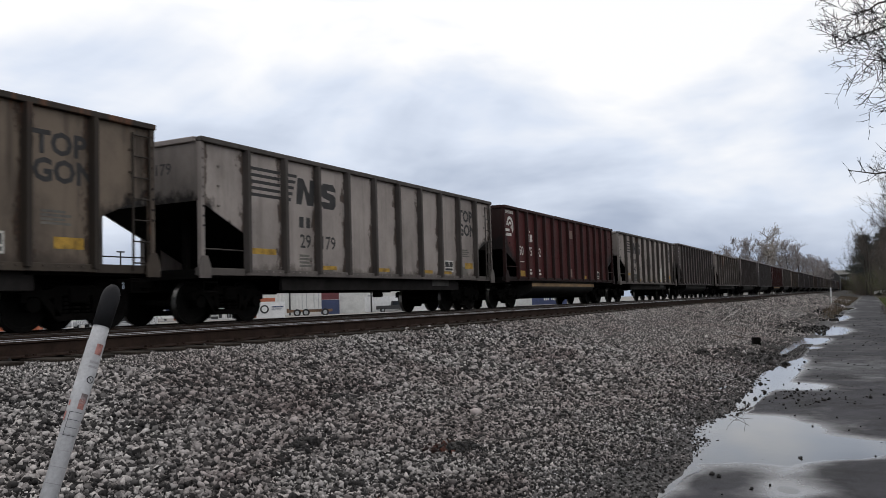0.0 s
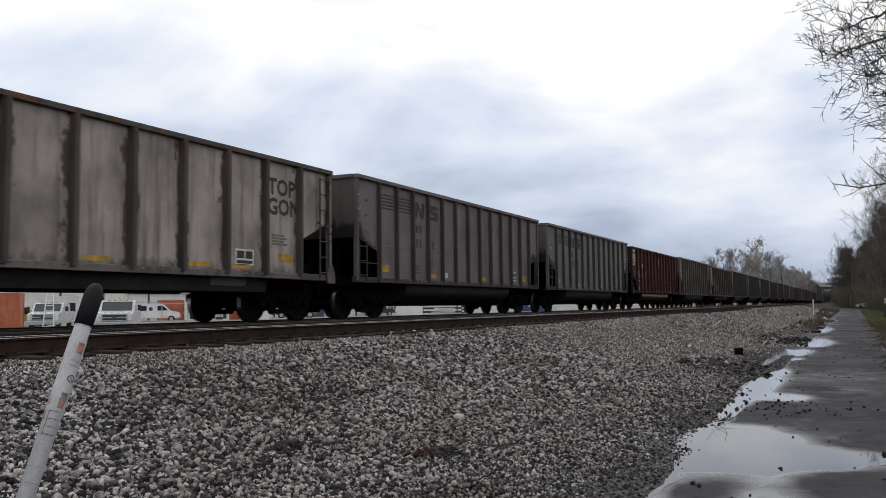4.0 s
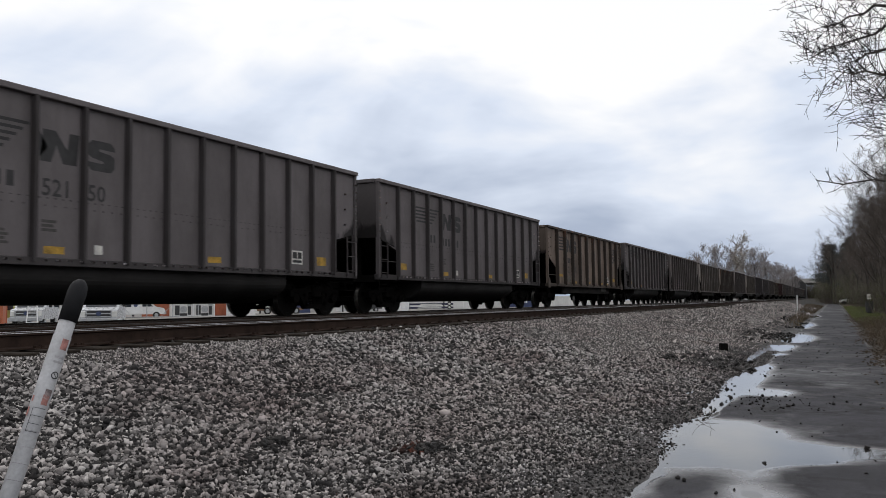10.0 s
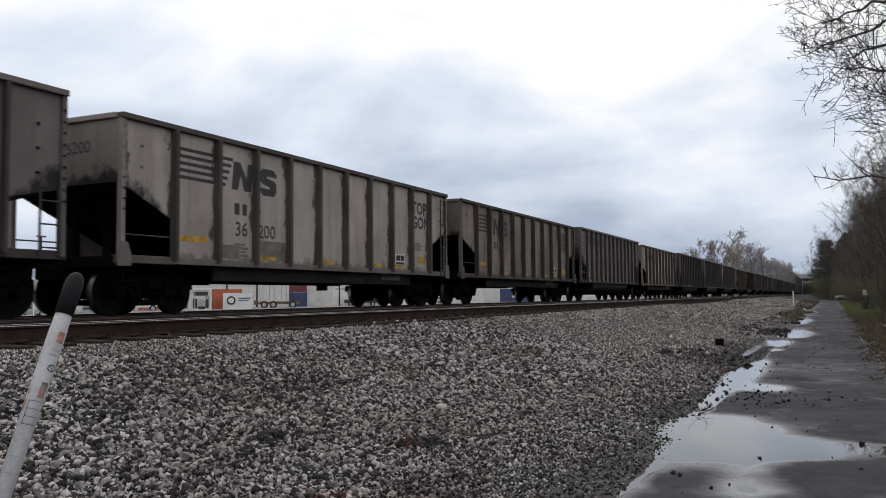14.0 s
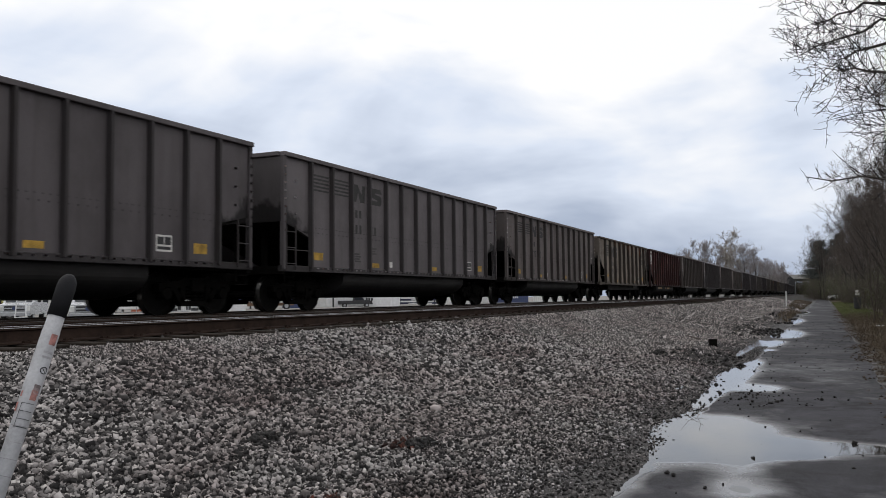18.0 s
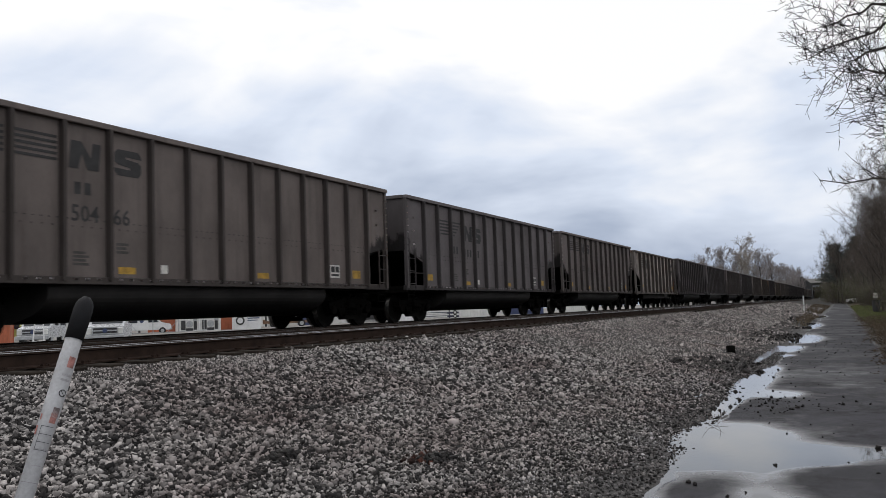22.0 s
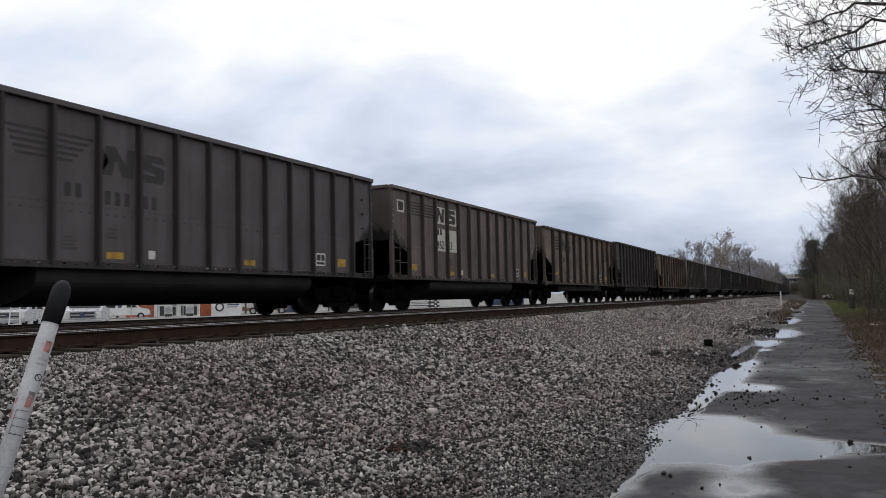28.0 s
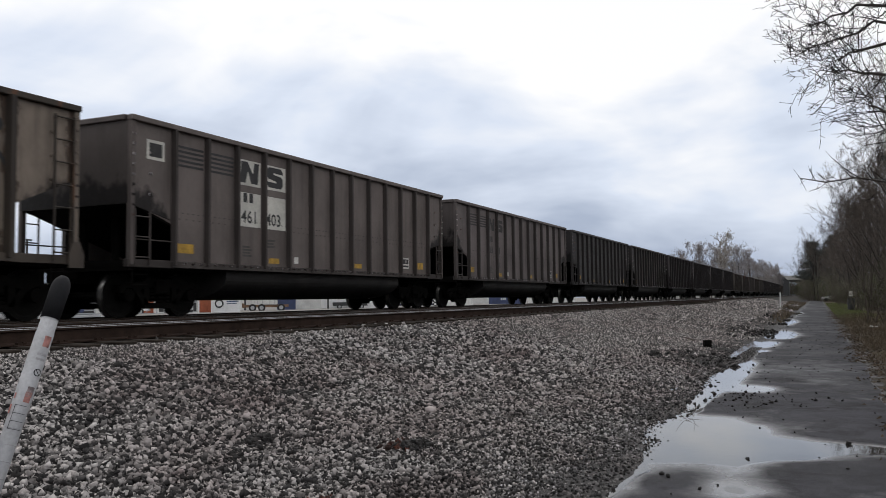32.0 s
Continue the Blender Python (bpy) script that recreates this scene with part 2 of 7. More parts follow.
def asphalt():
    """Old dark trail asphalt, damp: silt and worn patches, and a wet film where it lies low."""
    k = Mat("damp_asphalt", 0.6, 0.0, 0.15)
    v = k.world()
    big, mid, fine = k.noise(v, 0.55, 6.0, 0.62, distort=0.6), k.noise(v, 3.2, 6.0, 0.7), k.noise(v, 70.0, 3.0, 0.7)
    c = k.mix(k.rng(big, 0.36, 0.62), (0.008, 0.0078, 0.0090), (0.036, 0.0352, 0.041))
    c = k.mix(k.rng(mid, 0.44, 0.70, 0.0, 0.7), c, (0.060, 0.059, 0.067))
    dark = k.noise(v, 1.5, 7.0, 0.75, distort=0.4)
    c = k.mix(k.rng(dark, 0.48, 0.60, 0.0, 0.85), c, (0.009, 0.0084, 0.0088))
    c = k.mix(k.rng(fine, 0.42, 0.74, 0.0, 0.5), c, (0.088, 0.087, 0.096))
    xyz = k.n("SeparateXYZ")
    k.link(v, xyz.inputs[0])
    # the film of water follows the height of the path above the puddles
    wet = k.rng(k.math("ADD", xyz.outputs["Z"], k.rng(mid, 0.3, 0.7, -0.003, 0.003)), -1.099, -1.0885, 1.0, 0.0)
    silt = k.mix(k.rng(mid, 0.35, 0.65), (0.05, 0.047, 0.047), (0.11, 0.105, 0.106))
    c = k.mix(k.math("MULTIPLY", wet, 0.7), c, silt)
    k.base(c)
    dry = k.math("ADD", k.rng(big, 0.35, 0.6, 0.5, 0.75), k.rng(fine, 0.3, 0.7, -0.06, 0.12))
    k.rough(k.rng(wet, 0.0, 1.0, dry, 0.16))
    k.put(k.bsdf.inputs["Specular IOR Level"], k.rng(wet, 0.0, 1.0, 0.09, 0.5))
    k.bump(k.math("MULTIPLY", k.math("ADD", fine, k.math("MULTIPLY", mid, 0.6)), k.rng(wet, 0.0, 1.0, 1.0, 0.12)), 0.5, 0.006)
    return k.m


def puddle_water():
    k = Mat("puddle_water", 0.02, 0.0, 0.5)
    k.base((0.02, 0.019, 0.018))
    k.bsdf.inputs["IOR"].default_value = 1.33
    k.bump(k.noise(k.world(), 4.0, 2.0), 0.02, 0.01)
    return k.m


GROUND, ASPHALT, WATER = ballast_ground(), asphalt(), puddle_water()


# ---- mesh helpers ----
def box(bm, x0, x1, y0, y1, z0, z1, bevel=0.0):
    r = bmesh.ops.create_cube(bm, size=1.0)
    vs = r["verts"]
    bmesh.ops.scale(bm, verts=vs, vec=(x1 - x0, y1 - y0, z1 - z0))
    bmesh.ops.translate(bm, verts=vs, vec=((x0 + x1) / 2, (y0 + y1) / 2, (z0 + z1) / 2))
    if bevel:
        es = list({e for v in vs for e in v.link_edges})
        bmesh.ops.bevel(bm, geom=es, offset=bevel, segments=1, affect="EDGES")
    return bm


def boxes(*rows, bevel=0.0):
    bm = bmesh.new()
    for r in rows:
        box(bm, *r, bevel=bevel)
    return bm


def prism(bm, pts, a0, a1, plane="xz"):
    """A flat outline pushed from a0 to a1 along the axis that its plane lacks."""
    def at(p, a):
        return {"xz": (p[0], a, p[1]), "xy": (p[0], p[1], a), "yz": (a, p[0], p[1])}[plane]
    lo, hi = [bm.verts.new(at(p, a0)) for p in pts], [bm.verts.new(at(p, a1)) for p in pts]
    n = len(pts)
    bm.faces.new(lo)
    bm.faces.new(hi[::-1])
    for i in range(n):
        bm.faces.new((lo[i], hi[i], hi[(i + 1) % n], lo[(i + 1) % n]))
    bmesh.ops.recalc_face_normals(bm, faces=bm.faces[:])
    return bm


def tube(bm, pts, radius, sides=6):
    """A round bar through the points; radius may be a list."""
    rings = []
    rad = radius if isinstance(radius, (list, tuple)) else [radius] * len(pts)
    for i, p in enumerate(pts):
        p = Vector(p)
        d = (Vector(pts[min(i + 1, len(pts) - 1)]) - Vector(pts[max(i - 1, 0)])).normalized()
        a = d.orthogonal().normalized() if abs(d.z) < 0.9 else Vector((1, 0, 0)) - d * d.x
        a.normalize()
        b = d.cross(a)
        rings.append([bm.verts.new(p + (a * math.cos(t) + b * math.sin(t)) * rad[i]) for t in (2 * math.pi * j / sides for j in range(sides))])
    for r0, r1 in zip(rings, rings[1:]):
        for j in range(sides):
            bm.faces.new((r0[j], r0[(j + 1) % sides], r1[(j + 1) % sides], r1[j]))
    bm.faces.new(rings[0][::-1])
    bm.faces.new(rings[-1])
    return bm


def disc(bm, cx, cy, cz, r, w, axis="y", sides=20):
    """A round disc of width w about the point."""
    ring = [(math.cos(2 * math.pi * i / sides) * r, math.sin(2 * math.pi * i / sides) * r) for i in range(sides)]
    pl = {"y": "xz", "x": "yz", "z": "xy"}[axis]
    c2 = {"y": (cx, cz, cy), "x": (cy, cz, cx), "z": (cx, cy, cz)}[axis]
    return prism(bm, [(a + c2[0], b + c2[1]) for a, b in ring], c2[2] - w / 2, c2[2] + w / 2, pl)


def to_mesh(name, bm, material, smooth=False):
    me = bpy.data.meshes.new(name)
    bm.to_mesh(me)
    bm.free()
    me.materials.append(material)
    if smooth:
        me.polygons.foreach_set("use_smooth", [True] * len(me.polygons))
    return me


def part(name, bm, material, parent, label="", smooth=False, at=None):
    """Links a bmesh (or a finished mesh) as one object under a thing or a part."""
    me = bm if isinstance(bm, bpy.types.Mesh) else to_mesh(name, bm, material, smooth)
    ob = new(name, me)
    ob.parent = parent
    if at is not None:
        ob.matrix_basis = at if isinstance(at, Matrix) else Matrix.Translation(at)
    if label:
        ob["label"] = label
    return ob


def thing(name, label, category, group="", at=None, kind=""):
    ob = new(name)
    if at is not None:
        ob.matrix_basis = at
    return tagged(ob, label, category, group, kind)


def lettering(text, size, bold=0.0):
    """The built-in font as a flat mesh, its lower left corner at the origin, in the xz plane facing -y."""
    cu = bpy.data.curves.new("lettering", "FONT")
    cu.body, cu.size, cu.offset, cu.resolution_u = text, size, bold, 2
    ob = bpy.data.objects.new("lettering", cu)
    scene.collection.objects.link(ob)
    dg = bpy.context.evaluated_depsgraph_get()
    me = bpy.data.meshes.new_from_object(ob.evaluated_get(dg))
    bpy.data.objects.remove(ob)
    me.transform(Matrix.Rotation(radians(90), 4, "X"))
    return me


def grid_mesh(name, xs, ys, height, material):
    """A sheet over the crossing of xs and ys, z by height(x, y) (numpy)."""
    X, Y = np.meshgrid(np.array(xs), np.array(ys), indexing="ij")
    co = np.stack([X, Y, height(X, Y)], -1).reshape(-1, 3)
    a, b = len(xs), len(ys)
    i = (np.arange(a - 1)[:, None] * b + np.arange(b - 1)[None, :]).reshape(-1)
    quads = np.stack([i, i + b, i + b + 1, i + 1], -1)
    me = bpy.data.meshes.new(name)
    me.from_pydata(co.tolist(), [], quads.tolist())
    me.materials.append(material)
    me.polygons.foreach_set("use_smooth", [True] * len(me.polygons))
    return me


# ---- ground, path and water ----
TRAIL_Z = -1.10


def fbm(x, y, scale, octaves=4, seed=0):
    """Smooth value noise on numpy arrays, about -1 to 1."""
    rng = np.random.RandomState(seed)
    total, amp = np.zeros_like(x, dtype=float), 1.0
    for _ in range(octaves):
        tab = rng.rand(256, 256) * 2 - 1
        u, v = x * scale + rng.rand() * 100, y * scale + rng.rand() * 100
        iu, iv = np.floor(u).astype(int), np.floor(v).astype(int)
        fu, fv = u - iu, v - iv
        fu, fv = fu * fu * (3 - 2 * fu), fv * fv * (3 - 2 * fv)
        g = lambda a, b: tab[(iu + a) % 256, (iv + b) % 256]
        total += amp * ((g(0, 0) * (1 - fu) + g(1, 0) * fu) * (1 - fv) + (g(0, 1) * (1 - fu) + g(1, 1) * fu) * fv)
        amp *= 0.5
        scale *= 2.0
    return total * 0.6


# hollows of the path that hold water: x, y, half length, half width, depth
HOLLOWS = [
    (8.6, 1.05, 1.4, 0.60, 0.03), (8.3, 0.35, 0.55, 0.45, 0.026), (9.4, 1.32, 0.7, 0.45, 0.026), (8.5, -0.25, 0.28, 0.5, 0.022), (6.5, 1.36, 0.8, 0.14, 0.006), (5.9, 1.42, 0.5, 0.2, 0.006), (6.45, 0.6, 0.45, 0.35, 0.0105), (7.3, 1.35, 0.7, 0.25, 0.004),
    (15.2, 1.50, 2.7, 0.30, 0.03), (13.4, 1.0, 0.5, 0.36, 0.026), (18.2, 1.40, 0.7, 0.2, 0.02), (11.8, 1.52, 1.7, 0.12, 0.028),
    (13.1, 2.12, 0.6, 0.13, 0.03), (23.0, 1.86, 4.2, 0.17, 0.03), (25.0, 1.55, 1.2, 0.40, 0.026), (22.5, 1.4, 0.4, 0.25, 0.02),
    (32.2, 1.30, 2.9, 0.55, 0.03), (29.6, 1.2, 0.9, 0.4, 0.026), (46.5, 1.6, 4.6, 0.55, 0.03), (26.3, 1.45, 0.8, 0.32, 0.026), (68.0, 1.5, 4.0, 0.4, 0.026),
]


def bed(x, y):
    """Height of the ground before puddles: track bed, gravel slope, path, verge."""
    ys = np.array([-400, -60, -12, -6, -2.2, -1.3, -0.6, 1.0, 1.7, 2.6, 4.2, 5.7, 6.9, 7.4, 15.0, 15.6, 17.5, 19.0, 26.0, 400])
    zs = np.array([1.5, 0.2, -0.7, -0.95, -1.05, -1.075, -1.085, -1.09, -1.085, -1.0, -0.84, -0.59, -0.30, -0.20, -0.19, -0.25, -0.7, -0.95, -1.0, -1.0])
    z = np.interp(y, ys, zs)
    return z


def path_height(x, y):
    near = 1.0 / (1.0 + (x / 14.0) ** 2)
    h = 0.013 + 0.006 * fbm(x * 0.3 + y * 0.5, y * 0.8 - x * 0.25, 0.7, 2, 5) + near * (0.010 * fbm(x, y, 2.0, 2, 6) * np.exp(-(x / 17) ** 2) + 0.006 * fbm(x, y, 5.2, 2, 7) * np.exp(-(x / 9) ** 2))
    for hx, hy, a, b, d in HOLLOWS:
        q = ((x - hx) / a) ** 2 + ((y - hy) / b) ** 2
        h -= d * 1.5 * np.exp(-q * 1.3)
    return TRAIL_Z + h


def ground_height(x, y):
    z = bed(x, y)
    rough = np.clip((y - 1.2) / 1.0, 0, 1) * np.clip((7.4 - y) / 0.6, 0, 1)
    z = z + rough * (0.035 * fbm(x, y, 0.45, 3, 11) + 0.02 * fbm(x, y, 2.2, 3, 13))
    lumps = np.clip((y - 1.5) / 0.5, 0, 1) * np.clip((3.6 - y) / 0.8, 0, 1)
    z = z + lumps * 0.06 * np.maximum(0, fbm(x, y, 1.6, 3, 17)) * np.clip(x / 10, 0.4, 3.0)
    p = path_height(x, y)
    w = np.clip((2.40 - y + 0.30 * fbm(x, y, 1.2, 4, 29)) / 0.5, 0, 1) * np.clip((y + 1.7) / 0.3, 0, 1)
    z = z * (1 - w) + (p - 0.03 * np.clip((1.45 - y) / 0.3, 0, 1) * np.clip((y + 0.80) / 0.2, 0, 1)) * w
    for hx, hy, a, b, d in HOLLOWS:
        if hy > 2.0:
            z = z - 0.05 * np.exp(-(((x - hx) / a) ** 2 + ((y - hy) / b) ** 2))
    verge = np.clip((-1.5 - y) / 0.5, 0, 1) * np.clip((y + 30) / 10, 0, 1)
    return z + verge * (0.03 * fbm(x, y, 1.1, 3, 19) + 0.04)


def steps(a, b, first, grow):
    out, d = [a], first
    while out[-1] < b:
        out.append(out[-1] + d)
        d *= grow
    return out


def make_ground():
    xs = [-3000, -600, -150, -60, -25, -12, -6] + [-3 + 0.5 * i for i in range(10)] + steps(2.0, 110.0, 0.05, 1.011) + [150, 220, 320, 480, 700, 1000, 1500, 2200, 4000]
    ys = [-3000, -800, -250, -100, -50, -30, -20, -14, -10, -7, -5, -4, -3.3] + list(np.arange(-2.8, 8.8, 0.07)) + [9.4, 10.2, 11.5, 13, 14.5, 15.3, 16, 17, 18, 19.5, 22, 26, 40, 80, 200, 700, 3000]
    tagged(new("ground", grid_mesh("ground", xs, ys, ground_height, GROUND)), "grey crushed-stone ballast slope with muddy edge and dead grass verge", "ground", kind="structure")
    xs = [-12, -8, -5, -3, -1, 1] + steps(2.0, 120.0, 0.045, 1.0105) + [160, 230, 330, 480]
    ys = list(np.arange(-1.5, 1.601, 0.05))

    def h(x, y):
        edge = np.maximum(np.abs(y - 0.30) - 1.06 + 0.16 * fbm(x, y, 0.8, 3, 23), 0)
        return path_height(x, y) - edge * 0.32
    tagged(new("path", grid_mesh("path", xs, ys, h, ASPHALT)), "damp dark asphalt trail with worn silty patches", "path", kind="structure")
    bm = boxes((-2, 80, -1.2, 2.3, TRAIL_Z - 0.006, TRAIL_Z))
    tagged(new("water", to_mesh("water", bm, WATER)), "still rain puddles mirroring the pale sky", "puddle", kind="structure")


# ---- tracks ----
TRAIN_Y, NEAR_Y, NEAR_LIFT = 13.63, 8.5, 0.055
RAIL = [(-0.07, -0.185), (0.07, -0.185), (0.07, -0.172), (0.012, -0.155), (0.009, -0.05), (0.035, -0.038), (0.036, -0.006), (0.03, 0.0),
        (-0.03, 0.0), (-0.036, -0.006), (-0.035, -0.038), (-0.009, -0.05), (-0.012, -0.155), (-0.07, -0.172)]


def make_tracks():
    for name, yc in (("near_track", NEAR_Y), ("train_track", TRAIN_Y)):
        tr = thing(name, "main-line railway track on timber ties in grey ballast", "railway track", at=pose(0, 0, NEAR_LIFT if name == "near_track" else 0.0), kind="structure")
        for side in (-0.752, 0.752):
            bm = bmesh.new()
            prism(bm, [(yc + side + a, b) for a, b in RAIL], -150, 1500, "yz")
            part("rail", bm, RAIL_RUST, tr, "rusty steel rail")
            part("rail_head", prism(bmesh.new(), [(yc + side - 0.0385, -0.018), (yc + side - 0.029, 0.003), (yc + side + 0.029, 0.003), (yc + side + 0.0385, -0.018)], -150, 1500, "yz"), RAIL_TOP if side < 0 and yc < 10 else RAIL_DULL, tr, "polished running surface")


make_ground()
make_tracks()

# ---- freight cars ----
PITCH, HALF = 15.893, 7.32
# slack runs in and out along the train
SLACK = ([0, 1, 3, 6, 8, 10, 13, 14, 17, 18, 20, 22, 24, 28, 32], [0.0, 0.05, 0.18, 0.25, -0.2, -0.1, -0.15, -0.22, 0.26, 0.26, 0.0, 0.12, 0.08, -0.02, 0.0])
TRAVEL = [(t, 18.167 * t + 0.0072 * t * t + float(np.interp(t, *SLACK))) for t in range(0, 33)]
START = 12.767
WHEEL_R = 0.457
MADE = {}
WHEELSETS = []


def shared(key, make):
    """A mesh that is built once and then shared."""
    if key not in MADE:
        MADE[key] = make()
    return MADE[key]


def wheel_mesh():
    bm = bmesh.new()
    for s in (-1, 1):
        y = s * 0.75
        prof = [(0.02, 0.10), (0.10, 0.10), (0.13, 0.06), (0.36, 0.055), (0.385, 0.07), (WHEEL_R, 0.07), (WHEEL_R + 0.004, -0.05), (WHEEL_R + 0.027, -0.06), (WHEEL_R + 0.027, -0.075), (0.385, -0.075), (0.36, -0.03), (0.13, -0.04), (0.10, -0.09), (0.02, -0.09)]
        seg, rings = 24, []
        for r, o in prof:
            rings.append([bm.verts.new((math.cos(2 * math.pi * i / seg) * r, y + s * o, math.sin(2 * math.pi * i / seg) * r)) for i in range(seg)])
        for r0, r1 in zip(rings, rings[1:]):
            for i in range(seg):
                bm.faces.new((r0[i], r0[(i + 1) % seg], r1[(i + 1) % seg], r1[i]))
        for i in range(3):
            a = 2 * math.pi * i / 3
            disc(bm, math.cos(a) * 0.06, y + s * 0.145, math.sin(a) * 0.06, 0.018, 0.03, "y", 6)
        disc(bm, 0, y + s * 0.2, 0, 0.095, 0.12, "y", 12)
    tube(bm, [(0, -0.7, 0), (0, 0.7, 0)], 0.08, 8)
    bmesh.ops.recalc_face_normals(bm, faces=bm.faces[:])
    for f in bm.faces:
        if all(WHEEL_R - 0.001 < math.hypot(v.co.x, v.co.z) < WHEEL_R + 0.006 for v in f.verts):
            f.material_index = 1
    me = to_mesh("wheelset", bm, WHEEL)
    me.materials.append(TREAD)
    return me


def frame_mesh():
    """The cast side frame of a truck, its springs in the window, bearing adapters at the ends."""
    bm = bmesh.new()
    top = [(-1.12, 0.50), (-1.12, 0.66), (-0.98, 0.70), (-0.55, 0.72), (-0.38, 0.80), (0.38, 0.80), (0.55, 0.72), (0.98, 0.70), (1.12, 0.66), (1.12, 0.50), (1.02, 0.50), (0.98, 0.60), (0.80, 0.60), (0.72, 0.52),
           (0.45, 0.60), (0.36, 0.62), (-0.36, 0.62), (-0.45, 0.60), (-0.72, 0.52), (-0.80, 0.60), (-0.98, 0.60), (-1.02, 0.50)]
    prism(bm, top, -0.09, 0.09)
    prism(bm, [(-0.72, 0.54), (-0.60, 0.58), (-0.34, 0.30), (0.34, 0.30), (0.60, 0.58), (0.72, 0.54), (0.42, 0.18), (-0.42, 0.18)], -0.08, 0.08)
    for x in (-0.40, 0.40):
        box(bm, x - 0.07, x + 0.07, -0.08, 0.08, 0.26, 0.64)
    for x in (-0.22, 0.0, 0.22):
        for i in range(4):
            disc(bm, x, 0, 0.34 + i * 0.07, 0.085, 0.04, "z", 6)
    for x in (-0.89, 0.89):
        disc(bm, x, -0.03, 0.457, 0.13, 0.16, "y", 12)
    return to_mesh("side_frame", bm, TRUCK)


def make_truck(car, x):
    tr = new("truck")
    tr.parent, tr.matrix_basis = car, Matrix.Translation((x, 0, 0))
    for s in (-1, 1):
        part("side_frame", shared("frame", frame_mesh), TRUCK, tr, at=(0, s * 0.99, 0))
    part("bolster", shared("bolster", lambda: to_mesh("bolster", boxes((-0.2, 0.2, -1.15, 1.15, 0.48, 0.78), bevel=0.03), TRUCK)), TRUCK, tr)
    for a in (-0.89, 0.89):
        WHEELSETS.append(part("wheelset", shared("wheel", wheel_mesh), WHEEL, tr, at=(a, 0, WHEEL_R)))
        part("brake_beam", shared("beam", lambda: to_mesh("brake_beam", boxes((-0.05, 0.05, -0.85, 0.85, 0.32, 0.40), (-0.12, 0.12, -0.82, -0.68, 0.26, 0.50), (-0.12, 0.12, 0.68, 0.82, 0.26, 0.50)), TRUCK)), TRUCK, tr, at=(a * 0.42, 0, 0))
    return tr


# share of the car colour that each part keeps
PART_TONE = {"rib": 0.6, "end_sheet": 0.5, "side_sill": 0.42, "step_beam": 0.3, "gusset": 0.38, "end_chord": 0.7, "corner_post": 0.7}
# per kind: top, sill, end opening (width, height at the post, height at the first rib), rib places from the end
KINDS = {
    "rebuilt": dict(top=3.87, sill=1.10, cut=(1.40, 2.54, 1.92), ribs=[1.40 + 1.3156 * i for i in range(10)], rib_w=0.125),
    "bathtub": dict(top=3.99, sill=1.10, cut=(1.19, 2.24, 1.99), ribs=[1.19 + 1.0217 * i for i in range(13)], rib_w=0.085),
    "red": dict(top=3.89, sill=1.13, cut=(1.24, 2.22, 1.66), ribs=[1.24 + 1.0133 * i for i in range(13)], rib_w=0.12),
}


def ladder_mesh(h, w):
    bm = bmesh.new()
    for x in (0, w):
        tube(bm, [(x, 0, -0.05), (x, 0, h)], 0.024, 5)
    n = int((h - 0.1) / 0.40)
    for i in range(n + 1):
        tube(bm, [(0, 0, 0.1 + i * 0.40), (w, 0, 0.1 + i * 0.40)], 0.015, 5)
    return bm


def stirrup_mesh(w):
    """The sill step below a ladder."""
    bm = bmesh.new()
    tube(bm, [(0, 0, 0.0), (0, 0, -0.36), (w, 0, -0.36), (w, 0, 0.0)], 0.016, 5)
    tube(bm, [(0, 0, -0.16), (w, 0, -0.16)], 0.012, 5)
    return bm


def side_mesh(kind, s):
    k = KINDS[kind]
    w, z0, z1 = k["cut"]
    h, top, sill = HALF, k["top"] - 0.05, k["sill"]
    pts = [(-h, z0), (-h, top), (h, top), (h, z0), (h - w, z1), (h - w, sill), (-h + w, sill), (-h + w, z1)]
    bm = bmesh.new()
    prism(bm, pts, s * 1.50, s * 1.47)
    return to_mesh("side_sheet", bm, STAINED if kind == "rebuilt" else PAINT)


def rib_mesh(kind):
    k = KINDS[kind]
    w, z0, z1 = k["rib_w"] / 2, k["sill"] - 0.02, k["top"] - 0.10
    depth = 0.15 if kind == "rebuilt" else 0.125
    bm = bmesh.new()
    prism(bm, [(-w, 0), (-w * 0.75, -depth), (w * 0.75, -depth), (w, 0)], z0, z1, "xy")
    return to_mesh("rib", bm, PAINT)


def rivet_mesh(ribs, s):
    bm = bmesh.new()
    for a, b in zip(ribs, ribs[1:]):
        for i in range(6):
            x = -HALF + a + 0.13 + i * 0.16
            box(bm, x, x + 0.035, min(s * 1.497, s * 1.506), max(s * 1.497, s * 1.506), 2.163, 2.183)
    return to_mesh("weld_seam", bm, FADED)


def tub_mesh():
    """The rounded bathtub that hangs between the trucks."""
    bm = bmesh.new()
    prof = [(-1.38, 1.06), (-1.38, 0.84)] + [(-1.38 * math.cos(a), 0.84 - 0.50 * math.sin(a)) for a in (radians(d) for d in range(8, 180, 8))] + [(1.38, 0.84), (1.38, 1.06)]
    prism(bm, prof, -4.25, 4.25, "yz")
    bmesh.ops.recalc_face_normals(bm, faces=bm.faces[:])
    return to_mesh("tub", bm, TUB)


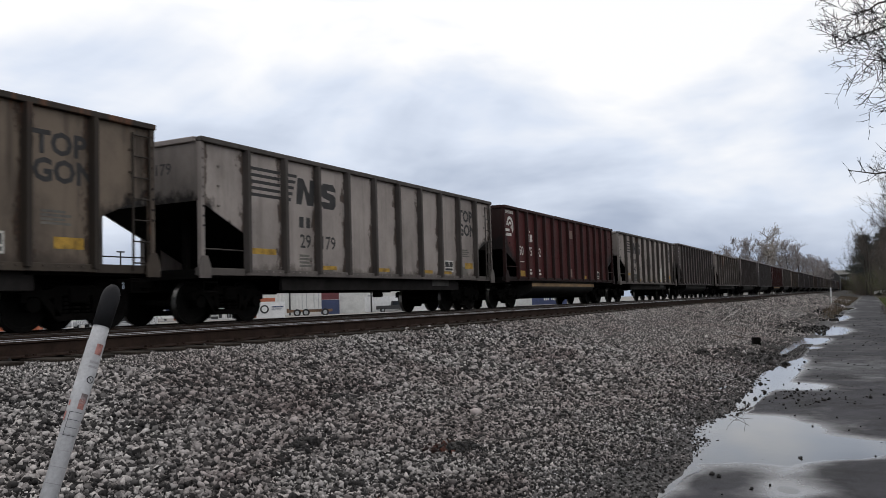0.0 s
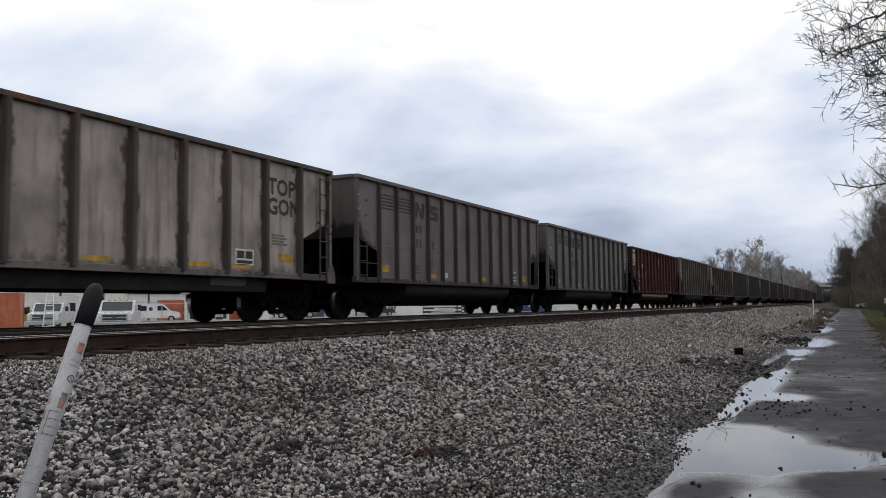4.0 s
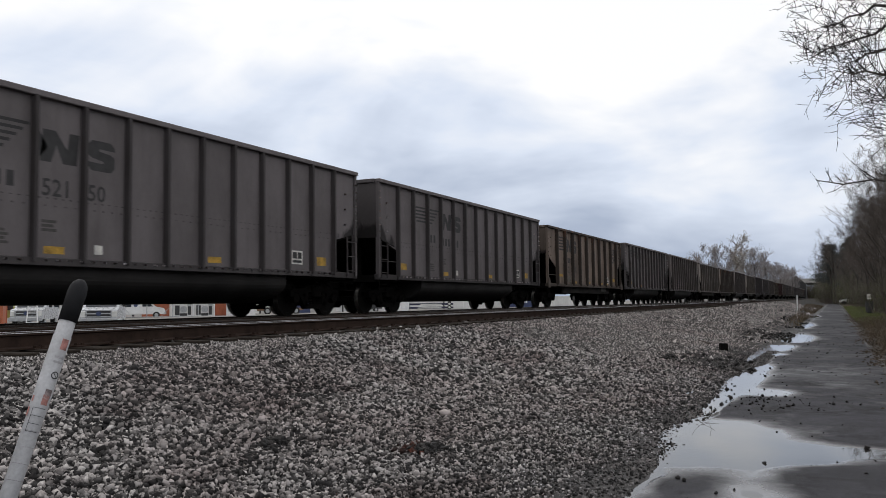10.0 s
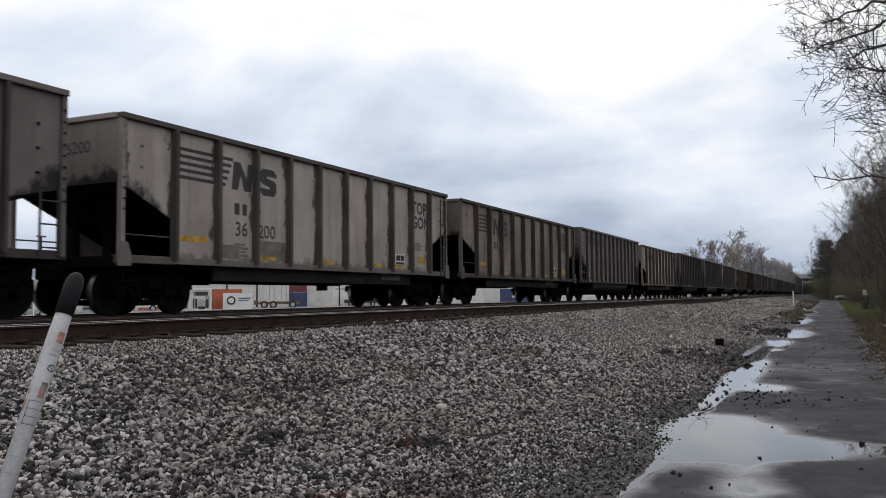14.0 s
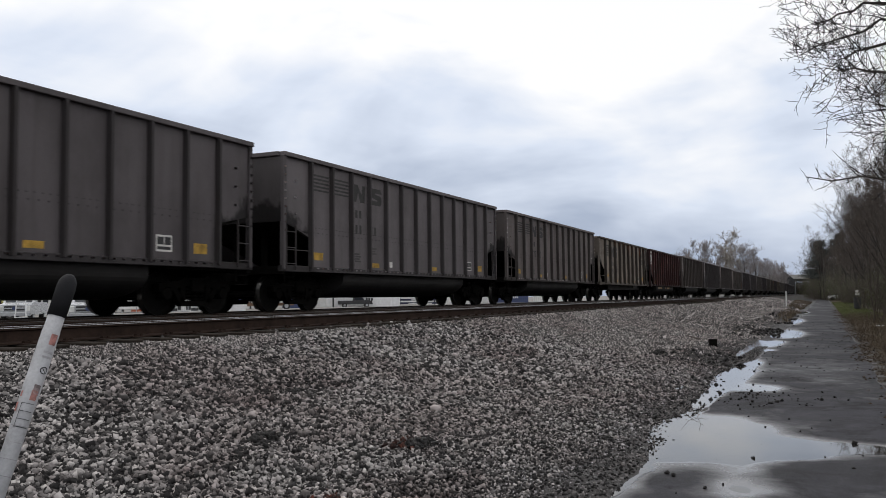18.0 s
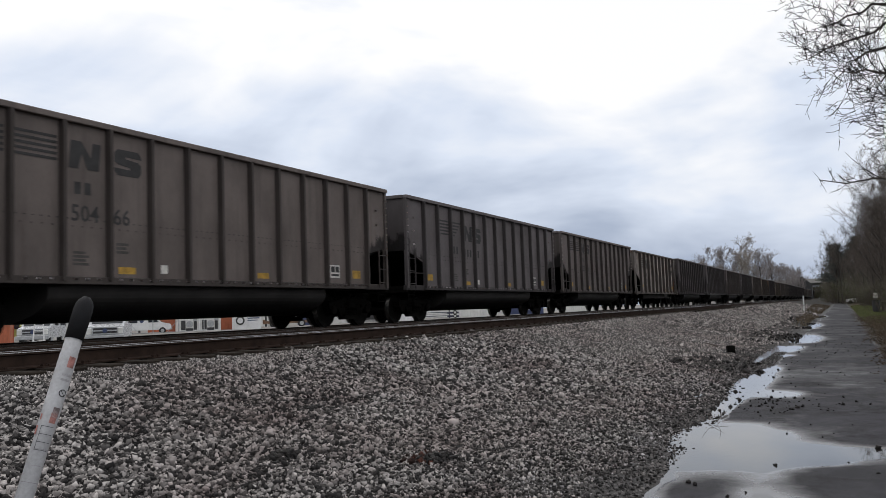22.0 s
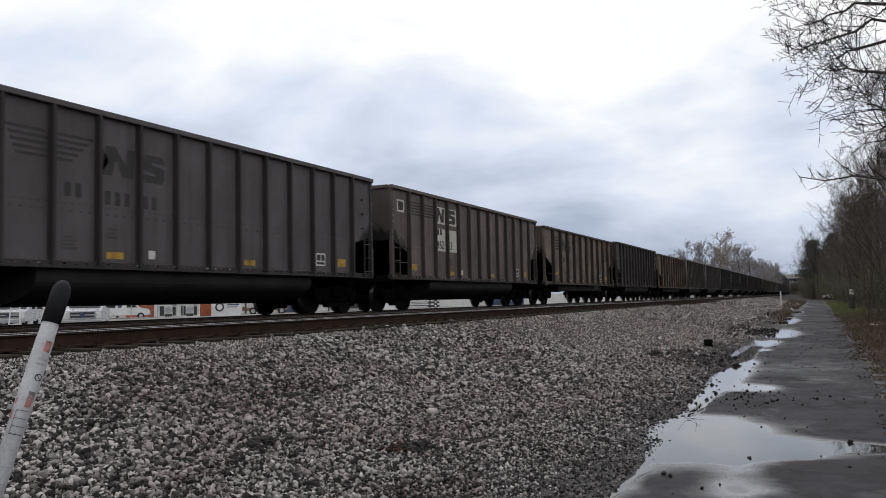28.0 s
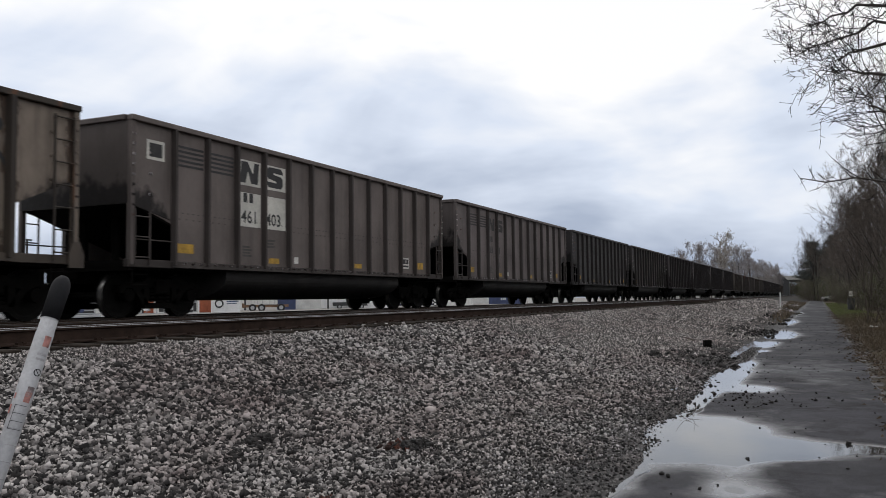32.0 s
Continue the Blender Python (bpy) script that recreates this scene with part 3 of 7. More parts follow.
def make_car(kind, color, rust, label, group):
    k = KINDS[kind]
    car = thing("hopper_gondola" if kind == "rebuilt" else "coal_gondola", label, "freight car", group)
    h, top, sill = HALF, k["top"], k["sill"]
    w, z0, z1 = k["cut"]
    painted = []

    def p(name, key, make, at=None, label="", mat=PAINT):
        ob = part(name, shared((kind, key), make), mat, car, label, at=at)
        painted.append(ob)
        return ob
    for s in (-1, 1):
        p("side_sheet", ("side", s), lambda: side_mesh(kind, s))
        p("side_sill", ("sill", s), lambda: to_mesh("side_sill", boxes((-h + w - 0.05, h - w + 0.05, min(s * 1.46, s * 1.56), max(s * 1.46, s * 1.56), sill - 0.09, sill + 0.05), bevel=0.01), PAINT))
        p("top_chord", ("chord", s), lambda: to_mesh("top_chord", boxes((-h - 0.02, h + 0.02, min(s * 1.44, s * 1.60), max(s * 1.44, s * 1.60), top - 0.11, top), bevel=0.012), PAINT))
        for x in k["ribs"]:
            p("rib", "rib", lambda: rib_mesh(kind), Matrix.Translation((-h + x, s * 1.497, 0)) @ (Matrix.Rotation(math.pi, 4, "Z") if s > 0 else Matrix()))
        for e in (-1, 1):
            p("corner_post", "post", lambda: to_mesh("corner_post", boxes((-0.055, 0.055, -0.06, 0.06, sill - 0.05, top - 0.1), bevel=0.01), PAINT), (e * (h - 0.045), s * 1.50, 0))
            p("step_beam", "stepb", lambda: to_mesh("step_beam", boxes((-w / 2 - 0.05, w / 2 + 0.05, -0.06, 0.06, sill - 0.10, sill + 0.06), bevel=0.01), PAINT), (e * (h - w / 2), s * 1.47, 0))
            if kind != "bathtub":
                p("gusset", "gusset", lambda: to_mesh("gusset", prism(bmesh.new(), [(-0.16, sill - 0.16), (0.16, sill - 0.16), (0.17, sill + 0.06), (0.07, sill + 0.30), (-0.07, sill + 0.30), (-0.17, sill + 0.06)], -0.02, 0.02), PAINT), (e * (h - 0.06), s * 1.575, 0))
            lx = e * (h - 0.10) - (0.42 if e > 0 else 0.0)
            lh = z0 - sill + (1.1 if (kind == "rebuilt" and e > 0) else -0.1)
            if kind != "red" and not (kind == "rebuilt" and e < 0):
                p("ladder", ("ladder", e), lambda: to_mesh("ladder", ladder_mesh(lh, 0.40), PAINT), (lx, s * 1.56, sill))
            part("sill_step", shared(("stirrup",), lambda: to_mesh("sill_step", stirrup_mesh(0.40), SHADED_GRIME)), SHADED_GRIME, car, at=(lx, s * 1.50, sill - 0.08))
            if e < 0 or kind == "red":
                p("grab_rail", "grab", lambda: to_mesh("grab_rail", tube(bmesh.new(), [(-w / 2, 0, 0), (w / 2, 0, 0)], 0.016, 5), PAINT), (e * (h - w / 2), s * 1.52, sill + 0.45))
    for e in (-1, 1):
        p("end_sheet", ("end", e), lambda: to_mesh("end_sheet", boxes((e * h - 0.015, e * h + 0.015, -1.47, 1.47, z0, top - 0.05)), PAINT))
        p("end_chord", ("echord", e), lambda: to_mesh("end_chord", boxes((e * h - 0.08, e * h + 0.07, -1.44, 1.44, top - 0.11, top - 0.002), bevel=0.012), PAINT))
        g = (z0 - z1) / w
        run = (z0 - sill) / g if kind != "bathtub" else 3.6
        part("slope_sheet", shared((kind, "slope", e), lambda: to_mesh("slope_sheet", prism(bmesh.new(), [(e * h, z0 + 0.02), (e * (h - run), sill), (e * (h - run), sill + 0.05), (e * h, z0 + 0.07)], -1.465, 1.465), SHADED_GRIME)), SHADED_GRIME, car)
        part("end_platform", shared((kind, "plat", e), lambda: to_mesh("end_platform", boxes((min(e * (h - 2.6), e * h), max(e * (h - 2.6), e * h), -1.40, 1.40, sill - 0.14, sill - 0.04), (min(e * (h - 0.12), e * h), max(e * (h - 0.12), e * h), -1.5, 1.5, sill - 0.16, sill + 0.04), (e * (h - 0.7) - 0.06, e * (h - 0.7) + 0.06, -0.5, -0.38, sill, z0 - 0.2), (e * (h - 0.7) - 0.06, e * (h - 0.7) + 0.06, 0.38, 0.5, sill, z0 - 0.2)), SHADED_GRIME)), SHADED_GRIME, car)
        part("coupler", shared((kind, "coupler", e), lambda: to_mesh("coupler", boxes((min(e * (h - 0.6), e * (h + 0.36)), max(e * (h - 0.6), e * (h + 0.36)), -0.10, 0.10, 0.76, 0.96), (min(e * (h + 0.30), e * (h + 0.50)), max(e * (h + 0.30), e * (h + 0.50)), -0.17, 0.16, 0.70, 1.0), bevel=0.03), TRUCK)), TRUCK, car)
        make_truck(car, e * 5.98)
    part("floor", shared((kind, "floor"), lambda: to_mesh("floor", boxes((-h + 2.2, h - 2.2, -1.465, 1.465, sill - 0.02, sill + 0.03)), SHADED_GRIME)), SHADED_GRIME, car)
    part("center_sill", shared((kind, "csill"), lambda: to_mesh("center_sill", boxes((-h + 0.1, h - 0.1, -0.28, 0.28, 0.70, 1.04), bevel=0.02), SHADED_GRIME)), SHADED_GRIME, car)
    if kind == "rebuilt":
        part("belly_sill", shared((kind, "belly"), lambda: to_mesh("belly_sill", boxes((-4.5, 4.9, -1.36, -1.28, 0.69, 1.06), (-4.5, 4.9, 1.28, 1.36, 0.69, 1.06), bevel=0.01), BEAM)), BEAM, car)
        part("beam_plate", shared((kind, "beamplate"), lambda: to_mesh("beam_plate", boxes((3.0, 4.15, -1.372, -1.362, 0.82, 1.02), bevel=0.004), FAINT)), FAINT, car, "grey maker's plate on the side beam")
    else:
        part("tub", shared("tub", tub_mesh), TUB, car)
    if kind == "bathtub":
        for s in (-1, 1):
            part("weld_seam", shared(("rivets", s), lambda: rivet_mesh(k["ribs"], s)), FADED, car, "line of dark weld marks along the side")["kind"] = "stuff"
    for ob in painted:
        # ribs, sills, posts and ends get a darker share of the car colour
        tone = PART_TONE.get(ob.name.split(".")[0], 1.0) * (0.4 if kind == "red" and not ob.name.startswith("side_sheet") else 1.0)
        ob.color = (*(c * tone for c in color), rust)
    return car


LIGHT, CREAM, BROWN = (0.315, 0.300, 0.268), (0.30, 0.280, 0.238), (0.178, 0.148, 0.117)
GREY, COOL, DARK, OLIVE = (0.138, 0.128, 0.120), (0.120, 0.116, 0.115), (0.042, 0.039, 0.040), (0.130, 0.118, 0.106)
RED, RED2 = (0.082, 0.015, 0.014), (0.062, 0.0125, 0.012)
# kind, colour, rust, style of the marks, road number, from the head of the train on
TRAIN = [
    ("rebuilt", (0.15, 0.128, 0.095), 0.5, "logo", ""), ("rebuilt", LIGHT, 0.12, "logo", "29179"), ("red", RED2, 0.1, "red", "507502"), ("rebuilt", LIGHT, 0.08, "logo", "40389"),
    ("bathtub", (0.118, 0.110, 0.103), 0.1, "split", "49895"), ("rebuilt", LIGHT, 0.4, "logo", "39344"), ("bathtub", GREY, 0.1, "split", ""), ("bathtub", (0.150, 0.150, 0.144), 0.05, "split", "47851"),
    ("red", RED, 0.15, "red", "507958"), ("bathtub", (0.155, 0.147, 0.132), 0.1, "wave", "50638"), ("rebuilt", (0.24, 0.215, 0.175), 0.35, "logo", "41003"), ("bathtub", COOL, 0.05, "wave", "52803"),
    ("bathtub", COOL, 0.05, "wave", "52150"), ("bathtub", COOL, 0.08, "wave", ""), ("rebuilt", BROWN, 0.35, "logo", "21848"), ("bathtub", COOL, 0.1, "split", ""),
    ("bathtub", GREY, 0.12, "split", "48506"), ("rebuilt", LIGHT, 0.1, "logo", "36200"), ("rebuilt", (0.21, 0.19, 0.16), 0.3, "logo", ""), ("bathtub", GREY, 0.1, "split", ""),
    ("rebuilt", CREAM, 0.1, "logo", "41781"), ("bathtub", (0.088, 0.084, 0.084), 0.1, "wave", ""), ("bathtub", COOL, 0.1, "split", ""), ("bathtub", GREY, 0.15, "split", "47900"),
    ("rebuilt", (0.23, 0.21, 0.17), 0.3, "logo", "39147"), ("red", RED2, 0.2, "red", "507728"), ("bathtub", OLIVE, 0.15, "split", "50466"), ("bathtub", COOL, 0.1, "wave", ""),
    ("bathtub", GREY, 0.2, "split", "50240"), ("rebuilt", LIGHT, 0.62, "logo", "39593"), ("bathtub", (0.090, 0.085, 0.085), 0.1, "split", ""), ("bathtub", COOL, 0.1, "split", ""),
    ("bathtub", GREY, 0.1, "split", ""), ("bathtub", (0.085, 0.083, 0.083), 0.15, "wave", ""), ("bathtub", OLIVE, 0.25, "patch", "46253"), ("rebuilt", (0.185, 0.165, 0.135), 0.5, "logo", ""),
    ("bathtub", (0.055, 0.052, 0.052), 0.1, "plain", ""), ("rebuilt", (0.21, 0.185, 0.145), 0.3, "logo", "23820"), ("bathtub", OLIVE, 0.15, "patch", "461403"),
]
# the darker of these far cars hold rib shade and soot in their colour
MORE = [("bathtub", GREY, 0.2, "split", ""), ("rebuilt", (0.14, 0.13, 0.11), 0.3, "logo", ""), ("bathtub", DARK, 0.1, "plain", ""), ("bathtub", (0.055, 0.055, 0.055), 0.2, "wave", ""), ("rebuilt", (0.16, 0.15, 0.13), 0.4, "logo", ""), ("bathtub", DARK, 0.2, "split", ""), ("bathtub", (0.05, 0.048, 0.046), 0.2, "split", "")]
TRAIN += [MORE[(i * 3 + i // 5) % 7] for i in range(20)]
CARS = []


# ---- marks on the cars ----
def flat(rows):
    """Flat painted shapes in the xz plane: outlines as lists of (x, z)."""
    bm = bmesh.new()
    for pts in rows:
        bm.faces.new([bm.verts.new((x, 0, z)) for x, z in pts])
    bmesh.ops.recalc_face_normals(bm, faces=bm.faces[:])
    return bm


def rect(x0, x1, z0, z1, lean=0.0):
    return [(x0, z0), (x1, z0), (x1 + lean, z1), (x0 + lean, z1)]


def slant_shape(x0, x1, z0, z1):
    """A bold slanted block with a wedge cut from its top and one from its foot."""
    w, h = x1 - x0, z1 - z0
    k = 0.1 * h
    return [[(x0, z0), (x0 + 0.30 * w, z0), (x0 + 0.36 * w + k, z0 + 0.55 * h), (x0 + 0.62 * w, z0), (x1, z0), (x1 + k, z1), (x1 - 0.28 * w + k, z1), (x0 + 0.66 * w + k, z0 + 0.45 * h), (x0 + 0.42 * w, z1), (x0 + k, z1)]]


def curl_shape(x0, x1, z0, z1):
    """A bold rounded block with a slit on either side."""
    h, w = z1 - z0, x1 - x0
    c = 0.16 * h
    return [[(x0 + c, z0), (x1 - c, z0), (x1, z0 + c), (x1, z0 + 0.50 * h), (x1 - c, z0 + 0.60 * h), (x0 + 0.42 * w, z0 + 0.66 * h), (x0 + 0.42 * w, z0 + 0.74 * h), (x1, z0 + 0.72 * h), (x1, z1 - c), (x1 - c, z1),
             (x0 + c, z1), (x0, z1 - c), (x0, z0 + 0.52 * h), (x0 + c, z0 + 0.42 * h), (x1 - 0.42 * w, z0 + 0.34 * h), (x1 - 0.42 * w, z0 + 0.26 * h), (x0, z0 + 0.28 * h), (x0, z0 + c)]]


def mark(car, name, key, rows, mat, label="", y=-1.503):
    if name in ("emblem", "paint_patch") and len(CARS) < 44:
        # each stripe, block or patch is a piece of its own
        piece = "emblem_piece" if name == "emblem" else name
        obs = [part(piece, shared(("mark", key, i), lambda: to_mesh(piece, flat([q]), mat)), mat, car, label, at=(0, y, 0)) for i, q in enumerate(rows)]
        return obs[0]
    ob = part(name, shared(("mark", key), lambda: to_mesh(name, flat(rows), mat)), mat, car, label, at=(0, y, 0))
    if name in ("stencil", "owner_mark"):
        ob["kind"] = "stuff"
    return ob


def digits(car, text, x, z, size, mat, y=-1.504, bold=0.012):
    me = shared(("digits", text, size, mat.name), lambda: lettering(text, size, size * bold))
    if not me.materials:
        me.materials.append(mat)
    return part("road_number", me, mat, car, at=(x, y, z))


def stripes(x0, x1, z0, z1, n, taper=0.0):
    d = (z1 - z0) / (2 * n - 1)
    return [[(x0, z1 - (2 * i + 1) * d), (x1 - taper * i, z1 - (2 * i + 1) * d), (x1 - taper * i + 0.02, z1 - 2 * i * d), (x0, z1 - 2 * i * d)] for i in range(n)]


def bars(x, z, w, h, n, gap=0.5):
    """Rows of small stencil too fine to read."""
    d = h / (n + (n - 1) * gap)
    return [rect(x, x + w * (1.0 if i % 2 == 0 else 0.8), z + i * d * (1 + gap), z + i * d * (1 + gap) + d) for i in range(n)]


def placard(car, x, z, w=0.62, h=0.36, key="placard"):
    pl = mark(car, "data_plate", (key, x, z, w), [rect(x, x + w, z, z + h)], WHITE_P, "white framed data stencil")
    mark(pl, "plate_panel", (key, "p", x, z, w), [rect(x + 0.04, x + w * 0.48, z + h * 0.42, z + h - 0.04), rect(x + w * 0.54, x + w - 0.04, z + h * 0.42, z + h - 0.04), rect(x + 0.04, x + w - 0.04, z + 0.04, z + h * 0.30)], BLACK, y=-0.003)


def yellow(car, x, z, w, h):
    mark(car, "reflector", ("yellow", x, z, w, h), [rect(x, x + w, z, z + h)], YELLOW_P, "yellow reflective strip")


PALE_STENCIL = plain("worn_stencil", (0.14, 0.13, 0.115), 0.75, 0.0, 0.4, 4.0)


# repainted patches by road number: first rib, start and end along the bay, bottom, top, paint
PATCHES = {
    "40389": [(6, 0.08, 0.94, 1.15, 2.06, PATCH), (1, 0.06, 0.94, 1.17, 1.58, FAINT), (4, 0.25, 0.65, 1.95, 2.25, PALE_STENCIL)],
    "41003": [(1, 0.06, 0.92, 1.22, 1.55, PALE_STENCIL)],
    "36200": [(2, 0.08, 0.94, 1.2, 1.66, PALE_STENCIL), (1, 0.10, 0.60, 1.2, 1.5, PALE_STENCIL)],
    "29179": [(8, 0.10, 0.50, 1.2, 1.45, PALE_STENCIL)],
    "23820": [(6, 0.15, 0.35, 1.3, 2.1, PALE_STENCIL)],
}


def mark_rebuilt(car, number, rng):
    h = -HALF
    r = [h + v for v in KINDS["rebuilt"]["ribs"]]
    mark(car, "emblem", "t_emblem", stripes(r[0] + 0.13, r[1] - 0.09, 2.80, 3.46, 5) + stripes(r[1] + 0.09, r[1] + 0.55, 2.80, 3.46, 5, 0.06) + slant_shape(r[1] + 0.52, r[2] - 0.1, 2.76, 3.40) + [rect(r[2] + 0.08, r[2] + 0.2, 2.76, 3.40)] + curl_shape(r[2] + 0.22, r[2] + 0.86, 2.74, 3.38), BLACK, "black striped emblem painted on the side")
    mark(car, "owner_mark", "t_mark", [rect(r[1] + 0.62, r[1] + 0.80, 2.20, 2.46), rect(r[1] + 0.90, r[1] + 1.06, 2.20, 2.46)], BLACK)
    if number:
        n = len(number) // 2
        digits(car, number[:n], r[2] - 0.14 - 0.27 * n, 1.72, 0.46, BLACK)
        digits(car, number[n:], r[2] + 0.14, 1.72, 0.46, BLACK)
        me = shared(("end", number), lambda: lettering(number, 0.34, 0.004))
        if not me.materials:
            me.materials.append(BLACK)
        part("end_number", me, BLACK, car, at=Matrix.Translation((h - 0.017, 0.1, 3.15)) @ Matrix.Rotation(radians(-90), 4, "Z"))
    for a, u, v, z0, z1, paint in PATCHES.get(number, ()):
        b = r[a + 1] - r[a]
        mark(car, "paint_patch", ("t_patch", number, a), [rect(r[a] + u * b, r[a] + v * b, z0, z1)], paint, "repainted patch on the side", -1.502)
    digits(car, "TOP", r[8] + 0.16, 3.0, 0.54, BLACK, bold=0.035).name = "side_lettering"
    digits(car, "GON", r[8] + 0.14, 2.53, 0.54, BLACK, bold=0.035).name = "side_lettering"
    yellow(car, r[0] + 0.2, 1.50, 0.85, 0.13)
    for i in (2, 4, 6, 7):
        yellow(car, r[i] + 0.25, 1.20, 0.6, 0.10)
    yellow(car, r[8] + 0.55, 1.40, 0.6, 0.2)
    placard(car, r[7] + 0.35, 1.28)
    mark(car, "stencil", "t_sten", bars(r[2] - 0.7, 1.25, 0.5, 0.30, 4) + bars(r[8] + 0.3, 1.80, 0.6, 0.25, 4), PALE_STENCIL)


def mark_split(car, number, patch):
    h = -HALF
    r = [h + v for v in KINDS["bathtub"]["ribs"]]
    if patch:
        mark(car, "paint_patch", "b_patch", [rect(r[2] + 0.10, r[3] - 0.08, 3.02, 3.62), rect(r[3] + 0.10, r[4] - 0.08, 3.02, 3.62), rect(r[2] + 0.12, r[3] - 0.08, 2.05, 2.85), rect(r[3] + 0.10, r[4] - 0.08, 2.05, 2.85), rect(h + 0.45, h + 0.95, 3.18, 3.58)], PATCH, "pale repainted patch")
        mark(car, "stencil", "b_square", [rect(h + 0.52, h + 0.88, 3.24, 3.52)], BLACK, y=-1.506)
    ink = BLACK if patch or number else FADED
    y = -1.507
    mark(car, "emblem", ("b_emblem", ink.name), stripes(r[0] + 0.12, r[1] - 0.09, 3.16, 3.60, 5) + stripes(r[1] + 0.11, r[2] - 0.09, 3.16, 3.60, 5) + slant_shape(r[2] + 0.16, r[3] - 0.20, 3.08, 3.58) + curl_shape(r[3] + 0.16, r[4] - 0.20, 3.08, 3.58), ink, "faded black striped emblem painted on the side", y)
    mark(car, "owner_mark", ("b_mark", ink.name), [rect(r[2] + 0.28, r[2] + 0.42, 2.62, 2.84), rect(r[2] + 0.50, r[2] + 0.64, 2.62, 2.84)], ink, y=y)
    if number:
        n = (len(number) + 1) // 2
        digits(car, number[:n], r[3] - 0.12 - 0.235 * n, 2.14, 0.42, ink, y=-1.508)
        digits(car, number[n:], r[3] + 0.12, 2.14, 0.42, ink, y=-1.508)
    else:
        mark(car, "owner_mark", "b_blur", [rect(r[3] - 0.72 + i * 0.22, r[3] - 0.60 + i * 0.22, 2.16, 2.42) for i in range(2)] + [rect(r[3] + 0.14 + i * 0.22, r[3] + 0.26 + i * 0.22, 2.16, 2.42) for i in range(2)], FADED)
    rest_marks(car, r)


def rest_marks(car, r):
    yellow(car, r[0] + 0.15, 1.33, 0.5, 0.20)
    for i in (3, 7):
        yellow(car, r[i] + 0.25, 1.22, 0.42, 0.13)
    yellow(car, r[11] + 0.3, 1.30, 0.42, 0.22)
    placard(car, r[10] + 0.22, 1.30, 0.46, 0.34, "b_plate")
    mark(car, "stencil", "b_sten", bars(r[2] + 0.25, 1.35, 0.35, 0.25, 4) + bars(r[3] + 0.2, 1.6, 0.3, 0.2, 3), FAINT)
    mark(car, "tag", "b_tag", [rect(r[4] + 0.3, r[4] + 0.48, 1.25, 1.42)], WHITE_P)


def mark_wave(car, number):
    h = -HALF
    r = [h + v for v in KINDS["bathtub"]["ribs"]]
    mark(car, "emblem", "c_emblem", [[(a + 0.05 * i, z) for a, z in q] for i, q in enumerate(stripes(r[1] + 0.12, r[2] - 0.10, 2.92, 3.42, 5))] + stripes(r[2] + 0.10, r[3] - 0.08, 2.92, 3.42, 5, 0.12) + slant_shape(r[3] + 0.14, r[4] - 0.12, 2.80, 3.36) + [[(r[3] + 0.1, 3.36), (r[3] + 0.3, 3.05), (r[3] + 0.14, 2.86)]] + curl_shape(r[4] + 0.12, r[5] - 0.28, 2.78, 3.34), BLACK, "black striped emblem painted on the side")
    mark(car, "owner_mark", "c_mark", [rect(r[2] + 0.3, r[2] + 0.44, 2.30, 2.56), rect(r[2] + 0.54, r[2] + 0.68, 2.30, 2.56)], BLACK)
    if number:
        digits(car, number[:3], r[3] + 0.18, 2.22, 0.42, BLACK)
        digits(car, number[3:], r[4] + 0.12, 2.22, 0.42, BLACK)
    else:
        mark(car, "owner_mark", "c_blur", [rect(r[3] + 0.2 + i * 0.24, r[3] + 0.34 + i * 0.24, 2.24, 2.50) for i in range(3)] + [rect(r[4] + 0.14 + i * 0.24, r[4] + 0.28 + i * 0.24, 2.24, 2.50) for i in range(2)], BLACK)
    rest_marks(car, r)


